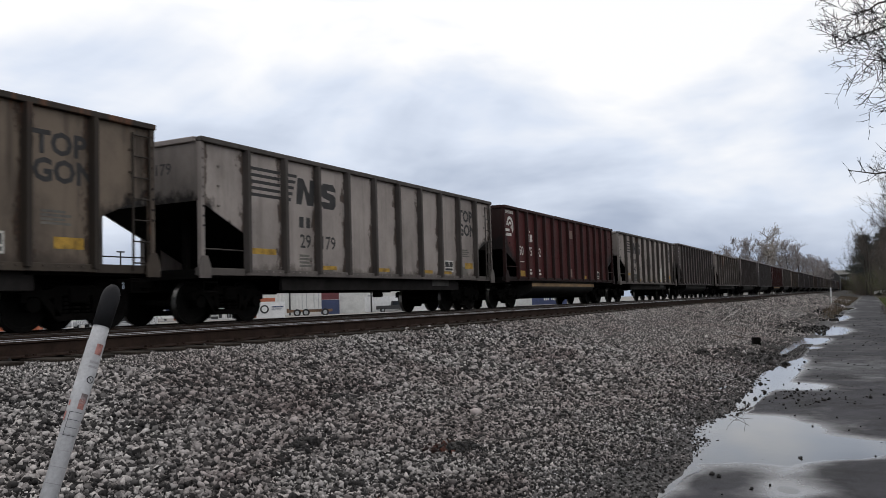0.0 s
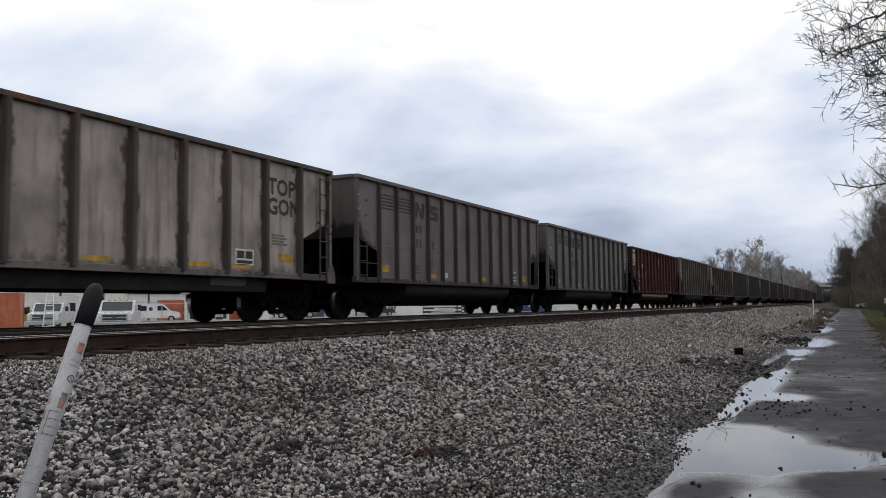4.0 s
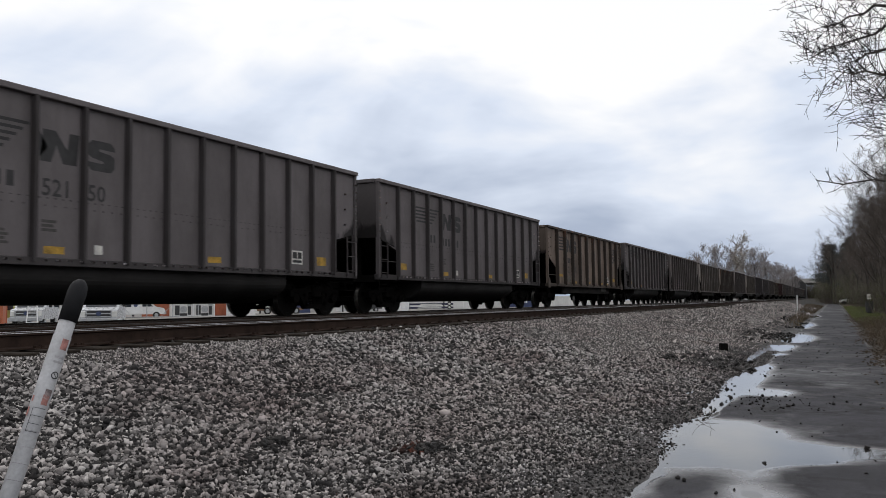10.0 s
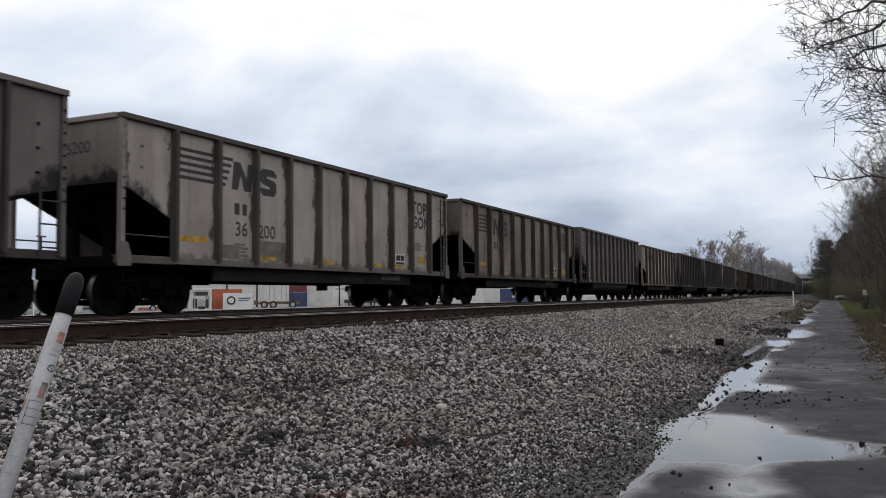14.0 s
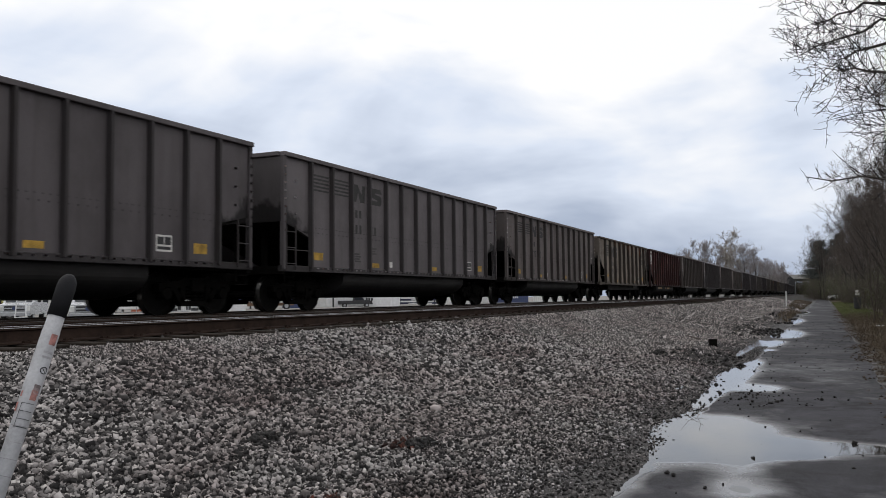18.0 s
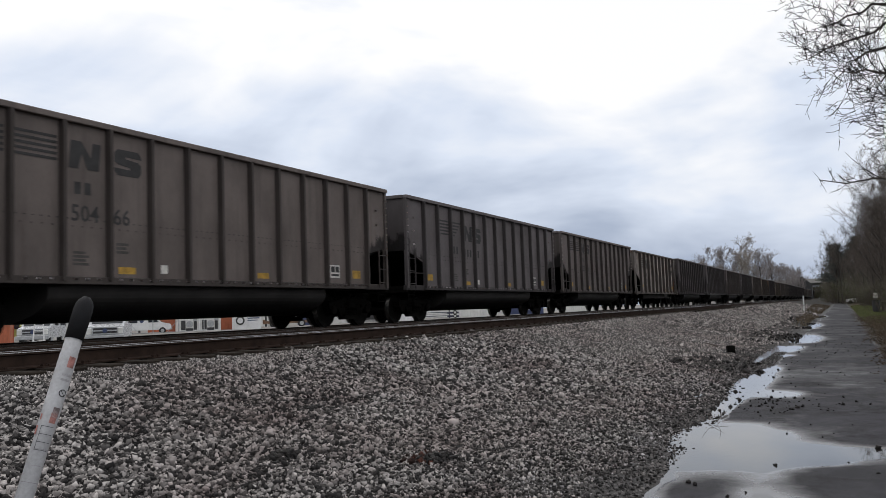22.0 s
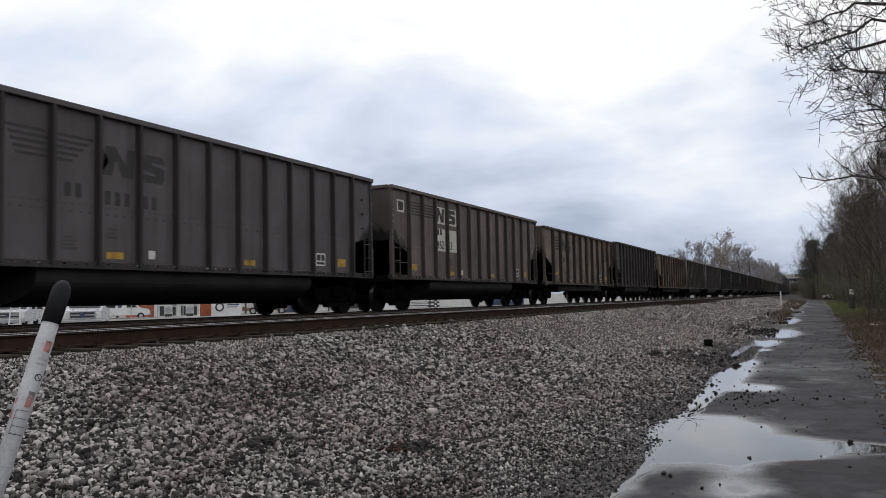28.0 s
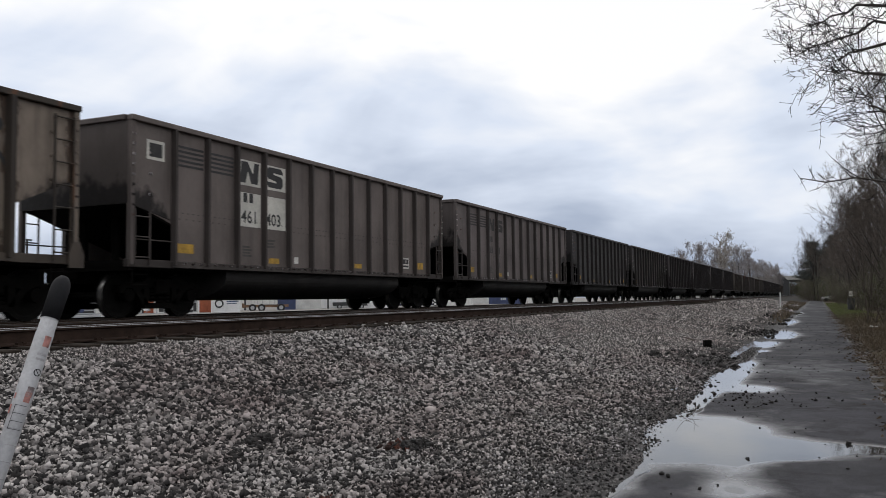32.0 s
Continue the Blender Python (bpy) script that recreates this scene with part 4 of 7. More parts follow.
def mark_red(car, number):
    h = -HALF
    r = [h + v for v in KINDS["red"]["ribs"]]
    arcs = []
    for rad, wid in ((0.27, 0.12), (0.10, 0.10)):
        turn = [radians(-40 + i * 18) for i in range(13)]
        arcs.append([(h + 0.66 + math.cos(a) * rad * 0.85, 3.12 + math.sin(a) * rad) for a in turn] + [(h + 0.66 + math.cos(a) * (rad + wid) * 0.85, 3.12 + math.sin(a) * (rad + wid)) for a in turn[::-1]])
    mark(car, "emblem", "r_emblem", arcs + [rect(h + 0.10, h + 0.60, 2.92, 3.02), rect(h + 0.10, h + 0.78, 2.74, 2.85)], WHITE_P, "white ringed emblem painted on the side")
    mark(car, "owner_mark", "r_name", [rect(h + 0.26 + i * 0.11, h + 0.34 + i * 0.11, 3.60, 3.72) for i in range(7)], WHITE_P)
    mark(car, "owner_mark", "r_mark", [rect(r[1] + 0.18, r[1] + 0.40, 2.62, 2.92), rect(r[1] + 0.48, r[1] + 0.72, 2.62, 2.92)] + [rect(r[1] + 0.40, r[1] + 0.48, 3.0, 3.06)], WHITE_P)
    for i in range(3):
        digits(car, number[2 * i:2 * i + 2], r[i] + (0.24, 0.18, 0.14)[i], 2.06, 0.50, WHITE_P)
    me = shared(("end", number), lambda: lettering(number, 0.24, 0.004))
    if not me.materials:
        me.materials.append(WHITE_P)
    part("end_number", me, WHITE_P, car, at=Matrix.Translation((h - 0.017, 0.9, 3.30)) @ Matrix.Rotation(radians(-90), 4, "Z"))
    mark(car, "stencil", "r_sten", bars(r[1] + 0.25, 1.3, 0.35, 0.22, 2) + bars(r[2] + 0.25, 1.3, 0.35, 0.22, 2) + bars(r[0] + 0.2, 1.78, 0.6, 0.03, 1) + bars(r[10] + 0.2, 1.3, 0.4, 0.3, 3), WHITE_P)
    mark(car, "paint_patch", "r_patch", [rect(r[6] + 0.15, r[7] - 0.2, 3.02, 3.40), rect(r[6] + 0.15, r[6] + 0.6, 1.25, 1.62)], plain_patch, "faded grey repaint patch")
    yellow(car, r[0] + 0.25, 1.22, 0.6, 0.22)
    yellow(car, r[8] + 0.2, 1.2, 0.5, 0.15)
    placard(car, r[10] + 0.3, 1.22, 0.5, 0.34, "r_plate")
    runs = [(-4.25, 4.25)] if number != "507728" else [(-3.27, -1.54), (-0.02, 0.38), (0.98, 2.08)]
    for a, b in runs:
        part("tub_stripe", shared(("tubstripe", a), lambda: to_mesh("tub_stripe", boxes((a, b, -1.392, -1.382, 0.83, 0.97)), TAN_P)), TAN_P, car, "tan painted stripe along the tub")


plain_patch = plain("faded_red_patch", (0.24, 0.17, 0.14), 0.7, 0.0, 0.2, 2.0)


def rivets(kind):
    """Bolt heads down the end posts and a seam of rivets along the side."""
    bm = bmesh.new()
    h = HALF
    for e in (-1, 1):
        for i in range(9):
            box(bm, e * (h - 0.05) - 0.02, e * (h - 0.05) + 0.02, -1.585, -1.56, 2.0 + i * 0.2, 2.04 + i * 0.2)
        for i in range(3):
            box(bm, e * (h - 0.55) - 0.025, e * (h - 0.55) + 0.025, -1.54, -1.50, 2.45 + i * 0.42, 2.49 + i * 0.42)
    for i in range(0 if kind == "rebuilt" else 58):
        x = -h + 1.4 + i * 0.208
        box(bm, x - 0.012, x + 0.012, -1.515, -1.498, 2.03, 2.055)
    for i in range(48):
        x = -h + 1.5 + i * 0.25
        box(bm, x - 0.03, x + 0.03, -1.575, -1.555, 1.09, 1.12)
    return to_mesh("rivets", bm, PAINT)


def brake_gear():
    """Pipe, rods and hangers below the side sill."""
    bm = bmesh.new()
    tube(bm, [(-4.6, -1.0, 0.70), (4.6, -1.0, 0.70)], 0.025, 5)
    for x in (-3.8, -2.1, -1.7, 0.6, 1.0, 3.0, 3.3):
        box(bm, x - 0.03, x + 0.03, -1.04, -0.96, 0.66, 1.0)
    box(bm, 0.2, 0.45, -1.1, -0.9, 0.50, 1.0)
    tube(bm, [(-4.6, -0.7, 0.66), (-3.9, -0.7, 0.66)], 0.05, 6)
    return to_mesh("brake_rigging", bm, SHADED_GRIME)


LABELS = {
    "rebuilt": "{} coal gondola with dark ribs and open sloped ends",
    "bathtub": "{} ribbed steel coal gondola with rounded belly tub",
    "red": "{} ribbed coal gondola with white numbers and tan-striped tub",
}


def shade_word(kind, c, rust):
    if kind == "red":
        return "dull brick-red"
    word = "pale grey" if c[0] > 0.305 else "dirty cream" if c[0] > 0.165 else "rusty brown" if kind == "rebuilt" else "dusty olive" if c[0] > 0.145 else "sooty shade-darkened" if c[0] < 0.05 else "weathered grey"
    return word + (" rust-streaked" if rust > 0.4 else "")


def make_train():
    rng = random.Random(4)
    for i, (kind, color, rust, marks, number) in enumerate(TRAIN):
        car = make_car(kind, color, rust, LABELS[kind].format(shade_word(kind, color, rust)), "coal train cars")
        if marks == "logo":
            mark_rebuilt(car, number, rng)
            part("brake_rigging", shared("brake", brake_gear), SHADED_GRIME, car)
        elif marks == "wave":
            mark_wave(car, number)
        elif marks == "red":
            mark_red(car, number)
        elif marks in ("split", "patch"):
            mark_split(car, number, marks == "patch")
        else:
            rest_marks(car, [-HALF + v for v in KINDS["bathtub"]["ribs"]])
        rv = part("rivets", shared(("rivets", kind == "rebuilt"), lambda: rivets(kind)), PAINT, car)
        rv["kind"] = "stuff"
        rv.color = (*[c * 0.6 for c in color], rust)
        # ribs, ladders and rails keep a smaller share of the car colour
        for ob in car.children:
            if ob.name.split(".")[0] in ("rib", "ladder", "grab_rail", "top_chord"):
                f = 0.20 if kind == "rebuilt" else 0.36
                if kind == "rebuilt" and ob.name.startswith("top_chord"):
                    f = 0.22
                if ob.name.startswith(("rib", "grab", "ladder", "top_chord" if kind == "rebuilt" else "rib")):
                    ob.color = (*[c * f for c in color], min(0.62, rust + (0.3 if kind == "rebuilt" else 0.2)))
        CARS.append((i - 1, car))


make_train()


# ---- loose stone ----
def stone_material(name, lo, hi, rough=0.85):
    k = Mat(name, rough, 0.0, 0.25)
    g = k.n("NewGeometry")
    c = k.mix(k.math("POWER", k.rng(g.outputs["Random Per Island"], 0.30, 1.0), 1.35), lo, hi)
    n = k.noise(k.world(), 25.0, 4.0, 0.65)
    c = k.mix(k.rng(n, 0.42, 0.72, 0.0, 0.35), c, k.mix(1.0, c, (0.4, 0.38, 0.36), "MULTIPLY"))
    big = k.noise(k.world(), 0.5, 4.0)
    c = k.mix(k.rng(big, 0.42, 0.62), c, k.mix(1.0, c, (0.84, 0.79, 0.785), "MULTIPLY"))
    dark = k.noise(k.world(), 1.1, 5.0, 0.7)
    c = k.mix(k.rng(dark, 0.50, 0.66), c, k.mix(1.0, c, (0.55, 0.50, 0.50), "MULTIPLY"))
    k.base(c)
    k.bump(n, 0.5, 0.004)
    return k.m


STONE = stone_material("crushed_stone", (0.022, 0.0205, 0.0205), (0.54, 0.507, 0.492))
FINES = stone_material("fine_crushed_stone", (0.022, 0.021, 0.0215), (0.56, 0.540, 0.555))
GRIT = stone_material("muddy_grit", (0.008, 0.0074, 0.0074), (0.25, 0.24, 0.238), 0.7)
DARK_STONE = stone_material("coal_dusted_stone", (0.005, 0.0047, 0.0046), (0.075, 0.070, 0.067))
RUSTY_BITS = stone_material("rust_red_scrap", (0.02, 0.009, 0.007), (0.11, 0.035, 0.022))
CLOD = stone_material("wet_dark_clods", (0.006, 0.0052, 0.0052), (0.024, 0.021, 0.020), 0.6)


def scatter(name, xs, ys, size, material, sink, label, category, seed, flat_by=0.7, top=None, peak=False, chip=False, pile=0.0):
    """Many angular stones in one mesh: jittered cubes turned at random, resting on the ground."""
    rng = np.random.RandomState(seed)
    n = len(xs)
    cube = np.array([(x, y, z) for x in (-1, 1) for y in (-1, 1) for z in (-1, 1)], float) * 0.5
    v = cube[None] * (0.72 + 0.56 * rng.rand(n, 8, 1)) + (rng.rand(n, 8, 3) - 0.5) * 0.42
    v *= np.stack([0.8 + 0.7 * rng.rand(n), 0.8 + 0.4 * rng.rand(n), flat_by * (0.7 + 0.6 * rng.rand(n))], -1)[:, None, :]
    q = rng.randn(n, 4)
    q[:, 1:3] *= 0.55
    q /= np.linalg.norm(q, axis=1, keepdims=True)
    w, a, b, c = q.T
    rot = np.stack([1 - 2 * (b * b + c * c), 2 * (a * b - c * w), 2 * (a * c + b * w), 2 * (a * b + c * w), 1 - 2 * (a * a + c * c), 2 * (b * c - a * w), 2 * (a * c - b * w), 2 * (b * c + a * w), 1 - 2 * (a * a + b * b)], -1).reshape(n, 3, 3)
    v = np.einsum("nij,nkj->nki", rot, v) * size[:, None, None]
    z = (top or ground_height)(xs, ys) + size * sink + size * pile * rng.rand(n) ** 1.5
    v += np.stack([xs, ys, z], -1)[:, None, :]
    f = np.array([(0, 1, 3, 2), (4, 6, 7, 5), (0, 4, 5, 1), (2, 3, 7, 6), (0, 2, 6, 4), (1, 5, 7, 3)])
    if peak or chip:
        # a stone in a bed shows its broken top alone
        m = 4
        p = np.zeros((n, m + (1 if peak else 2), 3))
        a0 = rng.rand(n) * 6.283
        for i in range(m):
            a = a0 + i * 6.283 / m + 0.6 * rng.rand(n)
            rr = size * (0.65 + 0.35 * rng.rand(n))
            p[:, i] = np.stack([np.cos(a) * rr, np.sin(a) * rr, -0.5 * size], -1)
        if chip:
            # a short ridge between two ends
            for i in (0, 1):
                e = (p[:, 2 * i] + p[:, (2 * i + 1) % 4]) * 0.5
                k = (0.45 + 0.4 * rng.rand(n))[:, None]
                p[:, 4 + i] = e * k + np.stack([(rng.rand(n) - 0.5) * 0.4 * size, (rng.rand(n) - 0.5) * 0.4 * size, size * (0.35 + 0.75 * rng.rand(n))], -1)
        if peak:
            p[:, 4] = np.stack([(rng.rand(n) - 0.5) * size, (rng.rand(n) - 0.5) * size, size * (0.2 + 0.5 * rng.rand(n))], -1)
        z = z - size * 0.7 * rng.rand(n) ** 2
        v = p + np.stack([xs, ys, z], -1)[:, None, :]
        f = np.array([(0, 1, 4), (1, 2, 4), (2, 3, 4), (3, 0, 4)]) if peak else np.array([(0, 1, 4), (1, 2, 5), (1, 5, 4), (2, 3, 5), (3, 0, 4), (3, 4, 5)])
    nv, nf = v.shape[1], f.shape[1]
    faces = (np.arange(n)[:, None, None] * nv + f[None]).reshape(-1, nf)
    me = bpy.data.meshes.new(name)
    co = v.reshape(-1, 3)
    me.vertices.add(len(co))
    me.vertices.foreach_set("co", co.ravel())
    me.loops.add(faces.size)
    me.loops.foreach_set("vertex_index", faces.ravel())
    me.polygons.add(len(faces))
    me.polygons.foreach_set("loop_start", np.arange(len(faces)) * nf)
    me.update(calc_edges=True)
    me.materials.append(material)
    return tagged(new(name, me), label, category, kind="stuff")


def spread(n, x0, x1, y0, y1, seed):
    r = np.random.RandomState(seed)
    return x0 + (x1 - x0) * r.rand(n), y0 + (y1 - y0) * r.rand(n)


def shoulder(x, y):
    """The crest of the ballast beside the near rail, falling to the bank."""
    return np.maximum(ground_height(x, y), -0.172 - 0.42 * np.clip(7.12 - y, 0, 1) + 0.012 * fbm(x, y, 1.6, 3, 37))


def make_gravel():
    px, py, ps = [], [], []
    for n, x0, x1, s in ((138000, 2.6, 10.0, 0.0218), (70000, 10.0, 17.0, 0.027)):
        x, y = spread(n, x0, x1, 1.8, 7.45, int(x0 * 7) + 50)
        r = np.random.RandomState(n)
        # the lower edge thins out into fines
        keep = r.rand(n) < np.clip((y - 1.85 - 0.5 * fbm(x, y, 0.7, 3, 31)) / 1.1, 0.0, 1.0)
        keep &= (np.arctan2(y, x) < radians(63)) & (y < 1.3 * x + 1.2)
        k = keep.sum()
        px.append(x[keep]), py.append(y[keep]), ps.append(s * np.clip(0.35 + 0.14 * y[keep], 0.6, 1.0) * np.exp(0.24 * r.randn(k)))
    scatter("ballast_stones", np.concatenate(px), np.concatenate(py), np.clip(np.concatenate(ps), 0.012, 0.06), STONE, 0.14, "loose angular grey ballast stones", "gravel", 3, 0.8, pile=0.9)
    # finer crushed stone below, towards the path
    x, y = spread(84000, 3.2, 17.0, 1.5, 4.6, 58)
    r = np.random.RandomState(59)
    keep = (r.rand(len(x)) < np.clip((y - 1.62 - 0.5 * fbm(x, y, 0.7, 3, 31)) / 0.7, 0.0, 1.0) * np.clip((4.8 - y) / 1.6, 0, 1)) & (np.arctan2(y, x) < radians(62))
    scatter("fine_gravel", x[keep], y[keep], np.clip(0.0145 * np.clip(x[keep] / 8, 0.9, 1.5) * np.exp(0.3 * r.randn(keep.sum())), 0.007, 0.035), FINES, 0.15, "fine grey crushed stone along the foot of the bank", "gravel", 57, chip=True)
    px, py, ps = [], [], []
    for n, x0, x1, s in ((62000, 17.0, 32.0, 0.04), (34000, 32.0, 64.0, 0.062), (22000, 64.0, 140.0, 0.12)):
        x, y = spread(n, x0, x1, 1.8, 7.5, int(x0 * 5))
        r = np.random.RandomState(n)
        keep = r.rand(n) < np.clip((y - 1.95 - 0.6 * fbm(x, y, 0.7, 3, 31)) / 0.9, 0.0, 1.0)
        px.append(x[keep]), py.append(y[keep]), ps.append(s * np.exp(0.25 * r.randn(keep.sum())))
    scatter("ballast_stones", np.concatenate(px), np.concatenate(py), np.concatenate(ps), STONE, 0.1, "loose angular grey ballast stones further along", "gravel", 4, peak=True)
    # the bank goes on behind the camera
    x, y = spread(26000, -9.0, 3.4, 1.8, 7.5, 95)
    r = np.random.RandomState(96)
    keep = (r.rand(len(x)) < np.clip((y - 1.85 - 0.6 * fbm(x, y, 0.7, 3, 31)) / 0.8, 0.0, 1.0)) & ((x < 1.6) | (y > 0.9 * x))
    scatter("ballast_stones", x[keep], y[keep], 0.036 * np.exp(0.25 * r.randn(keep.sum())), STONE, 0.1, "loose angular grey ballast stones beside the marker post", "gravel", 97, peak=True)
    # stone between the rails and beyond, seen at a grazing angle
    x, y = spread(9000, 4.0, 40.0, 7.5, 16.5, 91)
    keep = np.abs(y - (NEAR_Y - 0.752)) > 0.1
    scatter("track_ballast", x[keep], y[keep], 0.05 + 0.02 * np.random.RandomState(5).rand(keep.sum()), DARK_STONE, 0.1, "grey ballast between the rails", "gravel", 6)
    # ballast heaped up to the foot of the rail over the tie ends
    px, py = zip(spread(36000, 2.5, 12.0, 6.55, 7.70, 93), spread(26000, 12.0, 45.0, 6.55, 7.70, 98))
    x, y = np.concatenate(px), np.concatenate(py)
    size = (0.012 + 0.010 * np.random.RandomState(6).rand(len(x))) * np.clip(x / 12, 1, 2.2)
    scatter("shoulder_stones", x, y, size, STONE, 0.0, "grey ballast heaped over the tie ends", "gravel", 94, top=shoulder, peak=True)
    # small grit towards the path and on it
    x, y = spread(26000, 4.5, 24.0, 1.42, 2.8, 17)
    scatter("grit", x, y, 0.007 + 0.016 * np.random.RandomState(8).rand(len(x)) ** 1.5, GRIT, 0.15, "small gravel and grit along the muddy path edge", "gravel", 9)
    x, y = spread(3200, 5.0, 60.0, 1.4, 3.0, 21)
    r = np.random.RandomState(12)
    keep = (fbm(x, y, 0.6, 3, 41) > 0.16) & (r.rand(len(x)) < np.clip((x - 3) / 9, 0.15, 1))
    scatter("mud_clods", x[keep], y[keep], (0.011 + 0.045 * r.rand(keep.sum()) ** 3) * np.clip(x[keep] / 12, 1, 1.8), CLOD, 0.25, "dark wet clods and coal bits at the path edge", "clods", 13)
    x, y = spread(420, 5.0, 45.0, -1.1, 1.6, 25)
    r = np.random.RandomState(14)
    scatter("path_grit", x, y, 0.010 + 0.022 * r.rand(len(x)) ** 2, CLOD, 0.3, "scattered dark pebbles on the trail", "pebbles", 15, top=path_height)
    r = np.random.RandomState(18)
    scatter("path_pebbles", 12.0 + 0.55 * r.randn(90), 0.95 + 0.38 * r.randn(90), 0.010 + 0.022 * r.rand(90) ** 2, CLOD, 0.3, "dark pebbles and coal bits between the puddles", "pebbles", 19, top=path_height)
    # two dark heaps of coal and rust-coloured spill on the ballast
    for i, (hx, hy, a, b, hi) in enumerate(((5.5, 4.12, 0.17, 0.08, 0.04), (6.25, 3.12, 0.2, 0.09, 0.035), (17.9, 3.2, 0.30, 0.12, 0.05), (7.4, 5.1, 0.2, 0.08, 0.03))):
        r = np.random.RandomState(60 + i)
        x, y = hx + a * r.randn(150) * 0.6, hy + b * r.randn(150) * 0.6
        heap = lambda u, v: ground_height(u, v) + hi * 1.3 * np.exp(-((u - hx) / a) ** 2 - ((v - hy) / b) ** 2)
        scatter("coal_spill", x, y, 0.014 + 0.026 * r.rand(150), CLOD, 0.3, "dark heap of spilled coal and rusty scrap on the ballast", "coal spill", 70 + i, top=heap)
    r = np.random.RandomState(69)
    scatter("rusty_scrap", 6.2 + 0.10 * r.randn(90), 3.20 + 0.05 * r.randn(90), 0.014 + 0.022 * r.rand(90), RUSTY_BITS, 0.9, "rust-red flakes of scrap on the coal heap", "scrap", 79)
    scatter("rusty_scrap", 4.55 + 0.08 * r.randn(60), 2.9 + 0.06 * r.randn(60), 0.012 + 0.02 * r.rand(60), RUSTY_BITS, 0.6, "rust-red flakes of scrap among the ballast", "scrap", 80)


make_gravel()


# ---- ties ----
def make_ties():
    for name, yc, x1 in (("near_track", NEAR_Y, 70), ("train_track", TRAIN_Y, 40)):
        tr = bpy.data.objects[name]
        tie = shared("tie", lambda: to_mesh("tie", boxes((-0.115, 0.115, -1.30, 1.30, -0.36, -0.187), bevel=0.012), TIE))
        plate = shared("plate", lambda: to_mesh("tie_plate", boxes((-0.10, 0.10, -0.16, 0.16, -0.187, -0.176), (-0.05, -0.02, -0.11, -0.07, -0.18, -0.15), (0.02, 0.05, -0.11, -0.07, -0.18, -0.15), (-0.05, 0.05, -0.1, -0.06, -0.18, -0.155)), RAIL_RUST))
        rng = random.Random(8)
        n = int((x1 - 2) / 0.52)
        for i in range(n):
            x = 2 + i * 0.52
            part("tie", tie, TIE, tr, at=pose(x, yc + rng.uniform(-0.05, 0.03), rng.uniform(-0.006, 0.002), 0, 0, rng.uniform(-1, 1)))
            if name == "near_track":
                part("tie_plate", plate, RAIL_RUST, tr, at=(x, yc - 0.752, 0))


make_ties()


